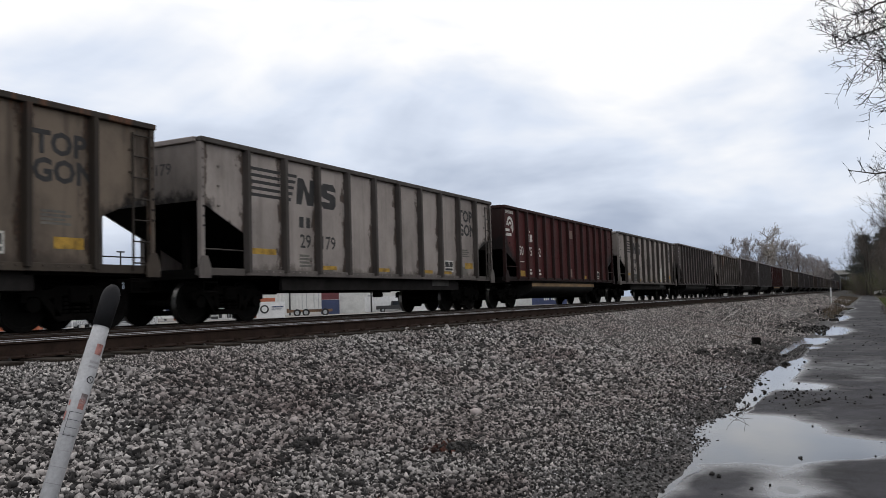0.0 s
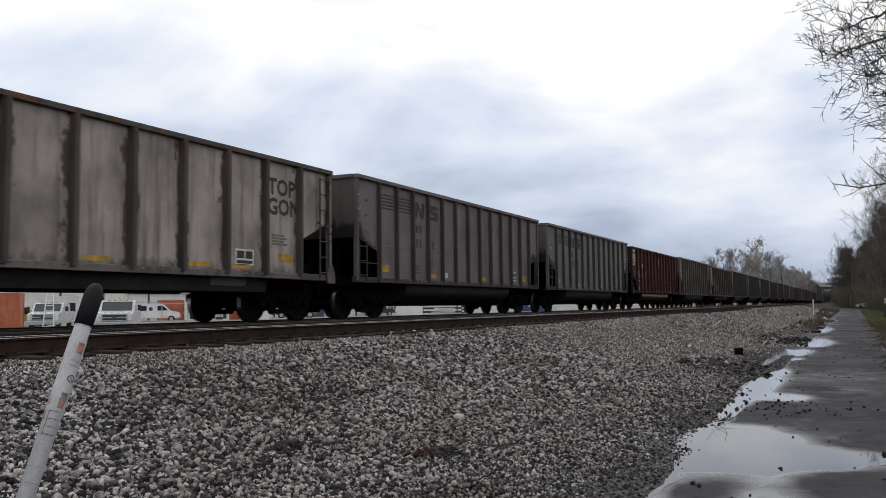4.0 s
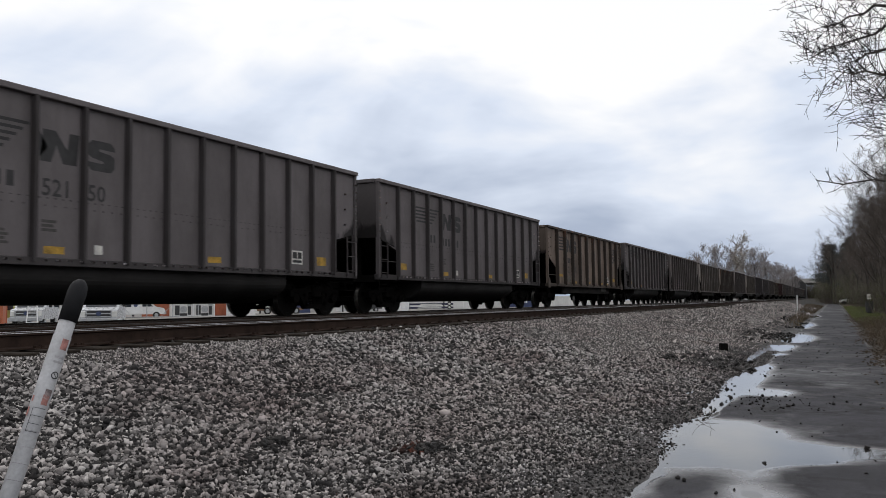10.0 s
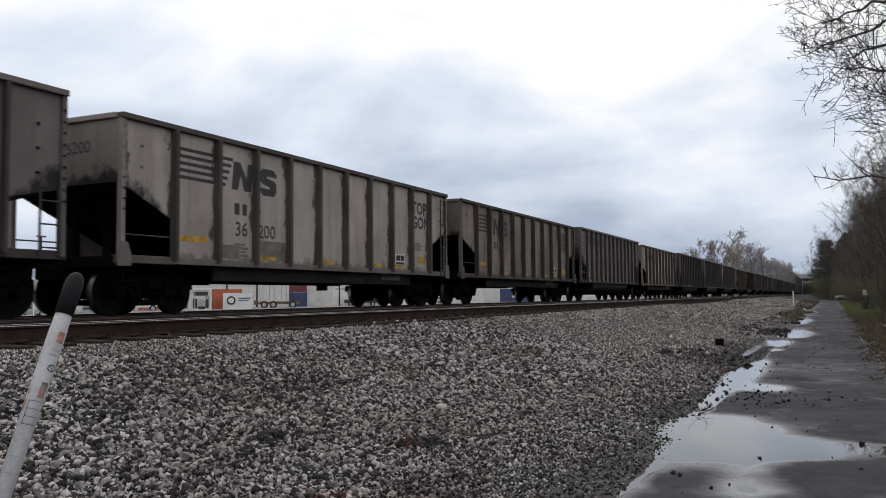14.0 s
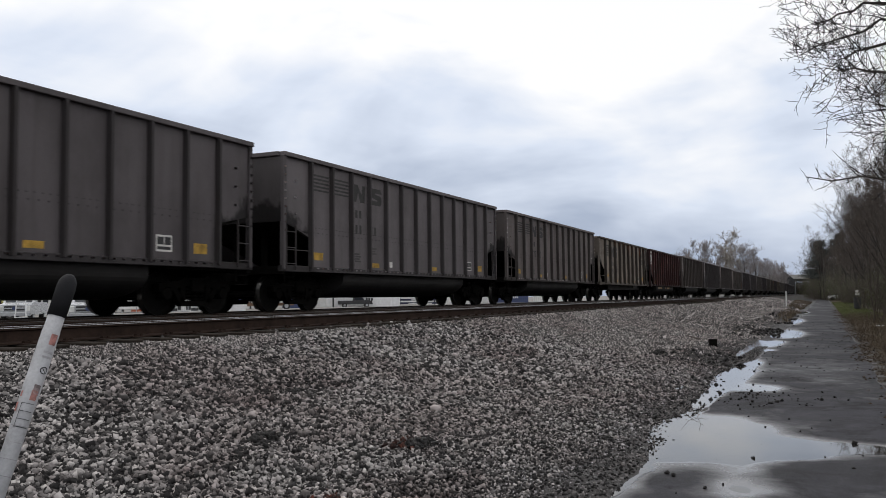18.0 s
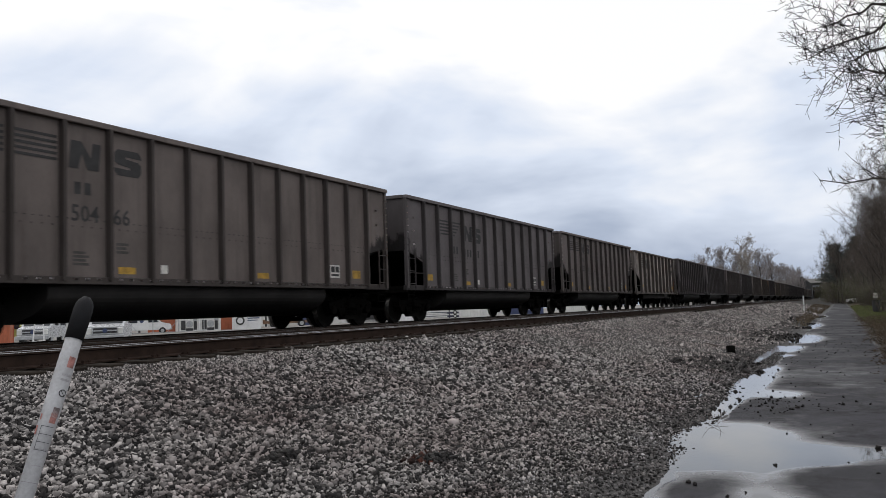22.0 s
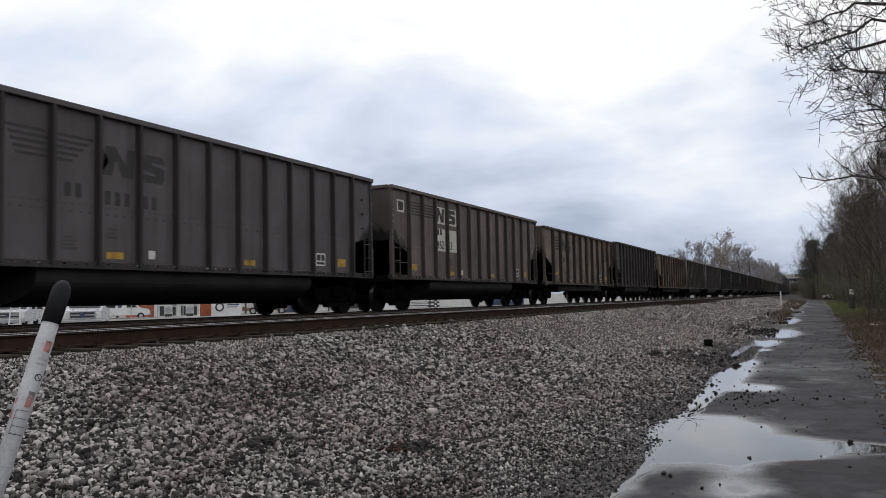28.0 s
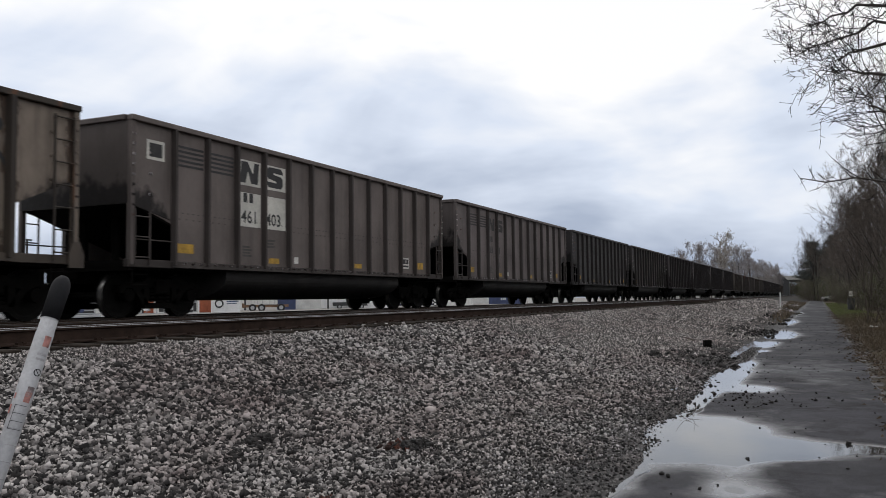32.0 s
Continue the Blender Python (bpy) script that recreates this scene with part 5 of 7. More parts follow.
# ---- marker post ----
def make_post():
    white = plain("scuffed_white_plastic", (0.43, 0.43, 0.445), 0.5, 0.0, 0.22, 7.0)
    black = plain("black_rubber_cap", (0.012, 0.012, 0.014), 0.75, 0.0, 0.25, 14.0, 0.2, 0.25)
    redp = plain("faded_red_print", (0.34, 0.15, 0.13), 0.6, 0.0, 0.6, 30.0)
    fadedp = plain("washed_out_print", (0.30, 0.24, 0.24), 0.6, 0.0, 0.6, 30.0)
    greyp = plain("worn_grey_print", (0.33, 0.32, 0.33), 0.6, 0.0, 0.3, 14.0)
    top, low = Vector((2.760, 3.160, 0.430)), Vector((2.425, 3.168, -0.450))
    axis = (top - low).normalized()
    base = low - axis * 0.62
    length = (top - base).length
    rot = axis.to_track_quat("Z", "Y").to_matrix().to_4x4()
    post = thing("marker_post", "leaning white plastic cable marker post with black domed cap", "marker post", at=Matrix.Translation(base) @ rot)
    r = 0.037

    def lathe(prof, sides=24):
        bm = bmesh.new()
        rings = [[bm.verts.new((math.cos(2 * math.pi * i / sides) * a, math.sin(2 * math.pi * i / sides) * a, z)) for i in range(sides)] for a, z in prof]
        for q0, q1 in zip(rings, rings[1:]):
            for i in range(sides):
                bm.faces.new((q0[i], q0[(i + 1) % sides], q1[(i + 1) % sides], q1[i]))
        bm.faces.new(rings[0][::-1])
        bm.faces.new(rings[-1])
        return bm
    part("tube", lathe([(r, -0.1), (r, length - 0.62), (r + 0.002, length - 0.60), (r + 0.002, length - 0.27), (r, length - 0.265), (r, length - 0.1)]), white, post, "scuffed white tube", smooth=True)
    part("cap", lathe([(r + 0.004, length - 0.20), (r + 0.006, length - 0.06), (r + 0.002, length - 0.03), (r * 0.8, length - 0.010), (r * 0.45, length + 0.004), (0.004, length + 0.008)]), black, post, "black rubber cap", smooth=True)

    def sticker(z0, z1, a0, a1, mat, name):
        bm = bmesh.new()
        n = 6
        lo = [bm.verts.new((math.cos(radians(a0 + (a1 - a0) * i / n)) * (r + 0.0035), math.sin(radians(a0 + (a1 - a0) * i / n)) * (r + 0.0035), length + z0)) for i in range(n + 1)]
        hi = [bm.verts.new((v.co.x, v.co.y, length + z1)) for v in lo]
        for i in range(n):
            bm.faces.new((lo[i], lo[i + 1], hi[i + 1], hi[i]))
        part(name, bm, mat, post)
    # the side that faces the camera
    face = math.degrees(math.atan2(*reversed((rot.inverted() @ (Vector(EYE) - low).normalized()).xy[:])))
    sticker(-0.335, -0.285, face + 8, face + 52, redp, "warning_label")
    for i in range(2):
        sticker(-0.375 - 0.022 * i, -0.365 - 0.022 * i, face - 5, face + 55, greyp, "fine_print")
    # a ring with a bar through it, bent round the tube
    bm = bmesh.new()
    on = lambda u, w: (math.cos(radians(face + 34) + u / r) * (r + 0.0036), math.sin(radians(face + 34) + u / r) * (r + 0.0036), length - 0.45 + w)
    rings = [[bm.verts.new(on(q * math.cos(a * math.pi / 9), q * math.sin(a * math.pi / 9))) for a in range(18)] for q in (0.0125, 0.0165)]
    for a in range(18):
        bm.faces.new((rings[0][a], rings[0][(a + 1) % 18], rings[1][(a + 1) % 18], rings[1][a]))
    bm.faces.new([bm.verts.new(on(u, w)) for u, w in ((-0.010, 0.008), (-0.008, 0.010), (0.010, -0.008), (0.008, -0.010))])
    part("round_symbol", bm, black, post, "black ring symbol")
    sticker(-0.56, -0.515, face + 8, face + 52, fadedp, "warning_label")
    sticker(-0.575, -0.55, face - 62, face - 48, redp, "warning_label")
    for i in range(4):
        sticker(-0.602 - 0.034 * i, -0.600 - 0.034 * i, face - 30, face + 45, black, "table_line")
    sticker(-0.705, -0.60, face - 32, face - 29, black, "table_line")
    sticker(-0.585, -0.54, face + 5, face + 45, redp, "warning_label")
    for i in range(4):
        sticker(-0.70 - 0.07 * i, -0.697 - 0.07 * i, face - 50, face + 60, greyp, "printed_line")
    sticker(-0.64, -0.60, face - 75, face - 55, redp, "red_tape")


make_post()


# ---- trees and brush ----
BARK = plain("grey_bark", (0.045, 0.038, 0.033), 0.9, 0.0, 0.35, 4.0, 0.5)
DARK_TWIG = plain("dark_wet_twigs", (0.012, 0.010, 0.010), 0.85, 0.0, 0.3, 3.0, 0.0, 0.1)
TWIG = plain("brown_twigs", (0.095, 0.080, 0.070), 0.9, 0.0, 0.3, 3.0, 0.0, 0.1)
PALE_BARK = plain("pale_sycamore_bark", (0.27, 0.24, 0.21), 0.85, 0.0, 0.35, 1.5)


def leaf_material(name, lo, hi):
    k = Mat(name, 0.75)
    g = k.n("NewGeometry")
    k.base(k.mix(g.outputs["Random Per Island"], lo, hi))
    k.bsdf.inputs["Subsurface Weight"].default_value = 0.0
    return k.m


# far twigs are paled: the haze of distance is put into their colour
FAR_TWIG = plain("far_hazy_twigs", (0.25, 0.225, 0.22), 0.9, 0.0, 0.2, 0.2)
NEEDLE = leaf_material("pine_needles", (0.014, 0.018, 0.017), (0.034, 0.042, 0.037))
IVY = leaf_material("olive_brush_leaves", (0.026, 0.032, 0.012), (0.085, 0.088, 0.034))
GRASS = leaf_material("winter_grass", (0.06, 0.085, 0.022), (0.16, 0.17, 0.06))
LITTER = leaf_material("fallen_leaves", (0.022, 0.014, 0.009), (0.10, 0.068, 0.042))
STRAW = leaf_material("dead_grass", (0.04, 0.028, 0.017), (0.13, 0.098, 0.060))


class Sticks:
    """Collects tapered round sticks and makes one mesh of them."""

    def __init__(self):
        self.v, self.f = [], []

    def add(self, pts, radii, sides):
        base = len(self.v)
        for i, p in enumerate(pts):
            d = (pts[min(i + 1, len(pts) - 1)] - pts[max(i - 1, 0)])
            if d.length < 1e-6:
                d = Vector((0, 0, 1))
            d.normalize()
            a = d.cross(Vector((0.31, 0.87, 0.38))).normalized()
            b = d.cross(a)
            for j in range(sides):
                t = 2 * math.pi * j / sides
                q = p + (a * math.cos(t) + b * math.sin(t)) * radii[i]
                self.v.append((q.x, q.y, q.z))
        for i in range(len(pts) - 1):
            for j in range(sides):
                k = (j + 1) % sides
                self.f.append((base + i * sides + j, base + i * sides + k, base + (i + 1) * sides + k, base + (i + 1) * sides + j))

    def mesh(self, name, mat):
        me = bpy.data.meshes.new(name)
        me.from_pydata(self.v, [], self.f)
        me.materials.append(mat)
        me.polygons.foreach_set("use_smooth", [True] * len(me.polygons))
        return me


def shoot(rng, start, way, length, segs, wobble, lift):
    """A wandering line of points."""
    pts, d = [start.copy()], way.normalized()
    for _ in range(segs):
        d = (d + Vector((rng.uniform(-1, 1), rng.uniform(-1, 1), rng.uniform(-1, 1))) * wobble + Vector((0, 0, lift))).normalized()
        pts.append(pts[-1] + d * (length / segs))
    return pts


def branch_out(rng, fine, pts, r0, length, level, depth, twigs, thin=0.006, spread_by=0.9, lift=0.06):
    """Side shoots along a branch, down to twigs."""
    n = twigs[level]
    for i in range(n):
        f = rng.uniform(0.25, 1.0)
        k = min(int(f * (len(pts) - 1)), len(pts) - 2)
        p = pts[k].lerp(pts[k + 1], f * (len(pts) - 1) - k)
        axis = (pts[k + 1] - pts[k]).normalized()
        side = Vector((rng.uniform(-1, 1), rng.uniform(-1, 1), rng.uniform(-0.6, 1))).normalized()
        way = axis * 0.7 + side * spread_by
        ln = length * rng.uniform(0.35, 0.75) * (1.15 - 0.5 * f)
        r = max(thin, r0 * (1 - 0.75 * f) * 0.6)
        if level + 1 == depth:
            q = shoot(rng, p, way, ln, 2, 0.25, lift)
            fine.add(q, [r, r * 0.7, thin * 0.5], 3)
            continue
        q = shoot(rng, p, way, ln, 4, 0.22, lift)
        fine.add(q, [r, r * 0.8, r * 0.6, r * 0.42, thin * 0.5], 4 if r > 0.03 else 3)
        if level + 1 < depth:
            branch_out(rng, fine, q, r, ln, level + 1, depth, twigs, thin, spread_by, lift)


def bare_tree(seed, height, spread_f, twigs, trunk_r, thin, low=0.3, bark=None, limbs=9, crown=None, wide=0.9, lift=0.06):
    """A leafless tree: a forked trunk mesh and a crown mesh of branches and twigs."""
    rng = random.Random(seed)
    trunk, fine = Sticks(), Sticks()
    pts = shoot(rng, Vector((0, 0, -0.3)), Vector((rng.uniform(-0.06, 0.06), rng.uniform(-0.06, 0.06), 1)), height * 0.85, 9, 0.06, 0.1)
    rad = [trunk_r * (1.25 if i == 0 else 1.0 - 0.088 * i) for i in range(10)]
    trunk.add(pts, rad, 9)
    for i in range(limbs):
        f = low + (1 - low) * (i + rng.random()) / limbs
        k = min(int(f * 9), 8)
        p = pts[k].lerp(pts[k + 1], f * 9 - k)
        a = rng.uniform(0, 2 * math.pi)
        way = Vector((math.cos(a) * spread_f, math.sin(a) * spread_f, rng.uniform(0.5, 1.1)))
        ln = height * rng.uniform(0.28, 0.48) * (1.2 - 0.55 * f)
        r = trunk_r * (1 - 0.8 * f) * 0.6
        q = shoot(rng, p, way, ln, 6, 0.13, 0.07)
        trunk.add(q, [r * (1 - 0.14 * j) for j in range(7)], 6)
        branch_out(rng, fine, q, r * 0.7, ln, 0, len(twigs), twigs, thin, wide, lift)
    return trunk.mesh("trunk", bark or BARK), fine.mesh("crown", crown or TWIG)


def leaf_cloud(rng, n, centre, size, leaf, stretch=1.0):
    """Small leaves as separate triangles pairs round a centre."""
    v, f = [], []
    for _ in range(n):
        d = Vector((rng.gauss(0, 1), rng.gauss(0, 1), rng.gauss(0, 1)))
        d = Vector((d.x * size[0], d.y * size[1], d.z * size[2])) * 0.5
        p = Vector(centre) + d
        a = Vector((rng.uniform(-1, 1), rng.uniform(-1, 1), rng.uniform(-1, 1))).normalized() * leaf * rng.uniform(0.6, 1.3)
        b = a.orthogonal().normalized() * leaf * 0.45 * stretch
        i = len(v)
        v += [tuple(p - a), tuple(p + b), tuple(p + a), tuple(p - b)]
        f.append((i, i + 1, i + 2, i + 3))
    return v, f


def leaf_mesh(name, blobs, mat, seed):
    rng = random.Random(seed)
    V, F = [], []
    for n, c, s, lf, st in blobs:
        v, f = leaf_cloud(rng, n, c, s, lf, st)
        k = len(V)
        V += v
        F += [tuple(i + k for i in q) for q in f]
    me = bpy.data.meshes.new(name)
    me.from_pydata(V, [], F)
    me.materials.append(mat)
    return me


def plant(name, label, category, group, parts, at):
    t = thing(name, label, category, group, at=at)
    for n, me in parts:
        part(n, me, None, t)
    return t


def make_near_tree():
    """The leafless tree beside the path whose branches hang into the view."""
    rng = random.Random(21)
    t = thing("bare_tree", "leafless tree with dark drooping branches beside the trail", "tree", at=pose(14.6, -5.38, -0.95))
    o = Vector((14.6, -5.2, -0.95))
    trunk, fine = Sticks(), Sticks()
    pts = shoot(rng, Vector((0, 0, -0.2)), Vector((0.02, 0.03, 1)), 9.5, 9, 0.04, 0.1)
    trunk.add(pts, [0.26 - 0.02 * i for i in range(10)], 12)
    ends = [((14.2, -2.6, 2.35), (14.0, -0.62, 3.02), (13.9, -0.15, 3.30), 3.0), ((14.3, -2.5, 3.9), (14.0, -0.55, 4.42), (13.9, 0.82, 4.02), 3.6), ((14.0, -2.4, 3.2), (13.8, -0.5, 3.62), (13.7, 0.45, 3.72), 3.2),
            ((14.4, -2.4, 4.7), (14.1, -0.3, 4.75), (14.0, 0.6, 4.50), 4.0), ((14.6, -2.3, 5.4), (14.3, -0.2, 5.35), (14.1, 0.8, 5.3), 4.6), ((14.1, -2.2, 4.2), (13.9, -0.4, 4.05), (13.8, 0.3, 3.85), 3.5), ((14.6, -2.6, 2.9), (14.4, -1.0, 3.1), (14.3, -0.35, 2.75), 2.8), ((13.6, -2.5, 4.9), (12.6, -0.9, 4.6), (12.0, -0.1, 4.35), 4.2)]
    for a, b, c, z in ends:
        b, c = (b[0], b[1] - 0.22, b[2]), (c[0], c[1] - 0.42, c[2])
        k = min(int((z + 0.95 + 0.2) / 9.5 * 9), 8)
        q = [pts[k], Vector(a) - o, Vector(b) - o, Vector(c) - o]
        line = []
        for i in range(3):
            for j in range(4):
                f = j / 4
                p = q[i].lerp(q[i + 1], f)
                line.append(p + Vector((rng.uniform(-1, 1), rng.uniform(-1, 1), rng.uniform(-1, 1))) * 0.045)
        line.append(q[3])
        rr = [0.050 * (1 - i / 13.2) ** 1.1 + 0.004 for i in range(13)]
        trunk.add(line, rr, 6)
        for start in (4, 6, 8, 10):
            branch_out(rng, fine, line[start:], rr[start] * 0.75, 1.5, 0, 3, (4, 3, 3), 0.0055, 0.75, 0.02)
    part("trunk", trunk.mesh("trunk", BARK), BARK, t)
    part("crown", fine.mesh("crown", DARK_TWIG), DARK_TWIG, t)
    t2 = thing("bare_tree", "leafless sapling with a long bare side branch beside the trail", "tree", at=pose(20.4, -4.6, -1.0))
    o = Vector((20.4, -4.0, -1.0))
    trunk, fine = Sticks(), Sticks()
    pts = shoot(rng, Vector((0, 0, -0.2)), Vector((0, 0.02, 1)), 6.5, 9, 0.05, 0.1)
    trunk.add(pts, [0.13 - 0.011 * i for i in range(10)], 8)
    for c, z in (((20.0, 0.82, 2.84), 2.2), ((20.2, -0.5, 3.6), 3.0), ((19.8, -0.7, 2.55), 1.8)):
        a = pts[min(int((z + 1.2) / 6.5 * 9), 8)]
        e = Vector(c) - o
        line = [a.lerp(e, i / 9) + Vector((rng.uniform(-1, 1), rng.uniform(-1, 1), rng.uniform(-1, 1))) * 0.11 + Vector((0, 0, 0.25 * math.sin(i / 9 * math.pi))) for i in range(10)]
        rr = [0.055 * (1 - i / 9.6) + 0.006 for i in range(10)]
        trunk.add(line, rr, 5)
        for start in (4, 6):
            branch_out(rng, fine, line[start:], rr[start], 1.0, 0, 2, (6, 4), 0.0065, 1.0, 0.03)
    part("trunk", trunk.mesh("trunk", BARK), BARK, t2)
    part("crown", fine.mesh("crown", DARK_TWIG), DARK_TWIG, t2)


def make_woods():
    rng = random.Random(77)
    kinds = [bare_tree(300 + i, 10.5 + 0.8 * i, 0.62, (8, 6, 3), 0.16 + 0.02 * i, 0.010, 0.22, None, 13, None, 0.75, 0.10) for i in range(4)]
    spots = [(27, -6.5), (33, -5.2), (38, -8.0), (44, -5.4), (49, -7.5), (55, -5.0), (58, -9), (63, -4.6), (70, -6.4), (74, -4.2), (80, -5.6), (86, -3.9), (92, -6), (97, -4.2), (105, -5.2), (112, -3.6), (120, -5.5),
             (128, -3.4), (138, -5.0), (150, -3.0), (165, -4.0), (30, -10), (66, -10), (102, -9),  (60, -3.4), (68, -3.2), (76, -2.9), (83, -2.7), (90, -2.5), (99, -2.6), (108, -2.4), (118, -2.2), (133, -2.2), (143, -1.9), (155, -1.6), (190, 1.5), (205, 1.8), (225, 3.0), (250, 3.2), (280, 4.0), (300, 3.0), (330, 2.0), (36, -4.2), (47, -3.9), (51, -3.5), (26, -4.6), (31, -4.0), (175, -1.5), (185, -4), (200, -2), (220, -1), (240, 0), (265, 1.0)]
    for i, (x, y) in enumerate(spots):
        y -= 0.016 * min(x, 120) if x < 170 else 1.6
        tr, cr = kinds[i % 4]
        s = rng.uniform(0.75, 1.1) * (1.0 if x < 150 else 1.15)
        m = pose(x, y, float(ground_height(np.array([float(x)]), np.array([float(y)]))[0]) - 0.02, 0, 0, rng.uniform(0, 360))
        t = plant("bare_tree", "leafless grey-brown woodland tree at the trail side", "tree", "trees along the trail", (("trunk", tr), ("crown", cr)), m)
        t.scale = (s, s, s)
    # brush under the trees: thin stems and old leaves
    stems = []
    for i in range(3):
        st = Sticks()
        r2 = random.Random(500 + i)
        for _ in range(38):
            p = Vector((r2.gauss(0, 0.7), r2.gauss(0, 0.7), -0.05))
            q = shoot(r2, p, Vector((r2.uniform(-0.5, 0.5), r2.uniform(-0.5, 0.5), 1)), r2.uniform(1.2, 3.4), 5, 0.16, 0.05)
            st.add(q, [0.018, 0.016, 0.013, 0.010, 0.008, 0.004], 3)
            branch_out(r2, st, q, 0.012, 1.2, 0, 2, (5, 2), 0.006)
        lf = leaf_mesh("leaves", [(520, (r2.gauss(0, 0.5), r2.gauss(0, 0.5), r2.uniform(0.4, 2.0)), (1.0, 1.0, 0.9), 0.045, 1.0) for _ in range(4)], IVY, 600 + i)
        stems.append((st.mesh("stems", TWIG), lf))
    for i in range(110):
        x = 22 + 170 * (i / 110) ** 1.2 + rng.uniform(-0.8, 0.8)
        y = -3.7 - rng.random() ** 1.5 * 5 if x < 55 else -4.1 - rng.random() * 4.5 + (x - 55) * 0.012
        st, lf = stems[i % 3]
        m = pose(x, y, float(ground_height(np.array([x]), np.array([y]))[0]), 0, 0, rng.uniform(0, 360))
        t = plant("bush", "tangled leafless brush with a few olive leaves", "bush", "brush along the trail", (("stem_clump", st), ("leaf_clump", lf)), m)
        s = rng.uniform(0.8, 1.5)
        t.scale = (s, s, s * rng.uniform(0.9, 1.3))


def make_thicket():
    """The thicket where the trail bends away among the trees."""
    st, lf = bpy.data.objects["bush"].children[0].data, bpy.data.objects["bush"].children[1].data
    rng = random.Random(44)
    for i in range(34):
        x, y = rng.uniform(165, 300), rng.uniform(-7.0, 1.0)
        if x < 200 and -2.2 < y < 2.2:
            y = rng.choice((-3.5, -4.5))
        t = plant("bush", "dense grey-brown thicket at the end of the trail", "bush", "thicket", (("stem_clump", st), ("leaf_clump", lf)), pose(x, y, -1.1, 0, 0, rng.uniform(0, 360)))
        s = rng.uniform(1.8, 3.2)
        t.scale = (s, s, s)


def make_far_thicket():
    """Low trees that close the gap under the far overpass."""
    st, lf = bpy.data.objects["bush"].children[0].data, bpy.data.objects["bush"].children[1].data
    rng = random.Random(46)
    for i in range(26):
        t = plant("bush", "hazy grey thicket beyond the far overpass", "bush", "thicket", (("stem_clump", st), ("leaf_clump", lf)), pose(rng.uniform(440, 475), -8 + i * 1.7, -1.1, 0, 0, rng.uniform(0, 360)))
        s = rng.uniform(3.0, 4.2)
        t.scale = (s, s, s)


def make_pine(x, y, h, seed):
    rng = random.Random(seed)
    t = thing("pine_tree", "dark evergreen pine standing past the bare trees", "tree", "pines", at=pose(x, y, -0.8))
    st = Sticks()
    pts = shoot(rng, Vector((0, 0, -0.2)), Vector((0, 0, 1)), h, 8, 0.02, 0.1)
    st.add(pts, [0.3 - 0.033 * i for i in range(9)], 8)
    blobs = []
    for i in range(46):
        f = 0.30 + 0.68 * i / 46
        a = rng.uniform(0, 6.283)
        ln = (1.05 - f) * h * rng.uniform(0.22, 0.42) + 0.3
        p = Vector((0, 0, f * h))
        e = p + Vector((math.cos(a) * ln, math.sin(a) * ln, rng.uniform(-0.1, 0.5) * ln * 0.5))
        st.add([p, p.lerp(e, 0.5) + Vector((0, 0, 0.1)), e], [0.06, 0.04, 0.015], 4)
        for g in (0.55, 0.8, 1.0):
            q = p.lerp(e, g)
            blobs.append((110, tuple(q), (1.0, 1.0, 0.5), 0.22, 0.35))
    part("trunk", st.mesh("trunk", BARK), BARK, t)
    part("needles", leaf_mesh("needles", blobs, NEEDLE, seed), NEEDLE, t)


def make_far_trees():
    rng = random.Random(9)
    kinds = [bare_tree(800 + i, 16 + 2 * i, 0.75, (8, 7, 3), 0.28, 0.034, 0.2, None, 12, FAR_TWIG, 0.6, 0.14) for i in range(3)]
    pale = bare_tree(870, 23, 0.8, (8, 6, 3), 0.42, 0.06, 0.3, PALE_BARK, 11, PALE_BARK)
    t = plant("bare_tree", "tall pale-barked sycamore rising above the far trees", "tree", "far trees", (("trunk", pale[0]), ("crown", pale[1])), pose(330, 33.5, -1.2, 0, 0, 40))
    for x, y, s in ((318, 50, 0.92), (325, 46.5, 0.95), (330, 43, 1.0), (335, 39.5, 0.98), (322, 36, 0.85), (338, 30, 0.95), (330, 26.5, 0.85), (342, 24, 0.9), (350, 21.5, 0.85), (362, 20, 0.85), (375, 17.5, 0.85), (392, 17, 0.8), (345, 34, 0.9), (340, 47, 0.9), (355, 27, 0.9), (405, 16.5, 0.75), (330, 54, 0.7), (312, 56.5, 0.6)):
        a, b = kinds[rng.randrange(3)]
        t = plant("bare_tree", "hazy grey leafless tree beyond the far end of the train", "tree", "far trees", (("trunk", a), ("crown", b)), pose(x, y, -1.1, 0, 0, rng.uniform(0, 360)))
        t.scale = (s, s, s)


def blades(name, label, spots, mat, seed, h, w, low=False):
    """Grass as many thin bent blades in one mesh."""
    rng = np.random.RandomState(seed)
    xs, ys = spots
    n = len(xs)
    z = np.where(ys > -1.1, path_height(xs, ys) + 0.003, ground_height(xs, ys) - 0.005) if low else ground_height(xs, ys) - 0.005
    a = rng.rand(n) * 6.283
    hh = h * (0.5 + rng.rand(n))
    bend = hh * (0.2 + 0.5 * rng.rand(n))
    dx, dy = np.cos(a), np.sin(a)
    b = rng.rand(n) * 6.283
    v = np.stack([np.stack([xs - dx * w, ys - dy * w, z], -1), np.stack([xs + dx * w, ys + dy * w, z], -1), np.stack([xs + np.cos(b) * bend, ys + np.sin(b) * bend, z + hh], -1)], 1).reshape(-1, 3)
    f = np.arange(3 * n).reshape(-1, 3)
    me = bpy.data.meshes.new(name)
    me.from_pydata(v.tolist(), [], f.tolist())
    me.materials.append(mat)
    tagged(new(name, me), label, "grass", kind="stuff")


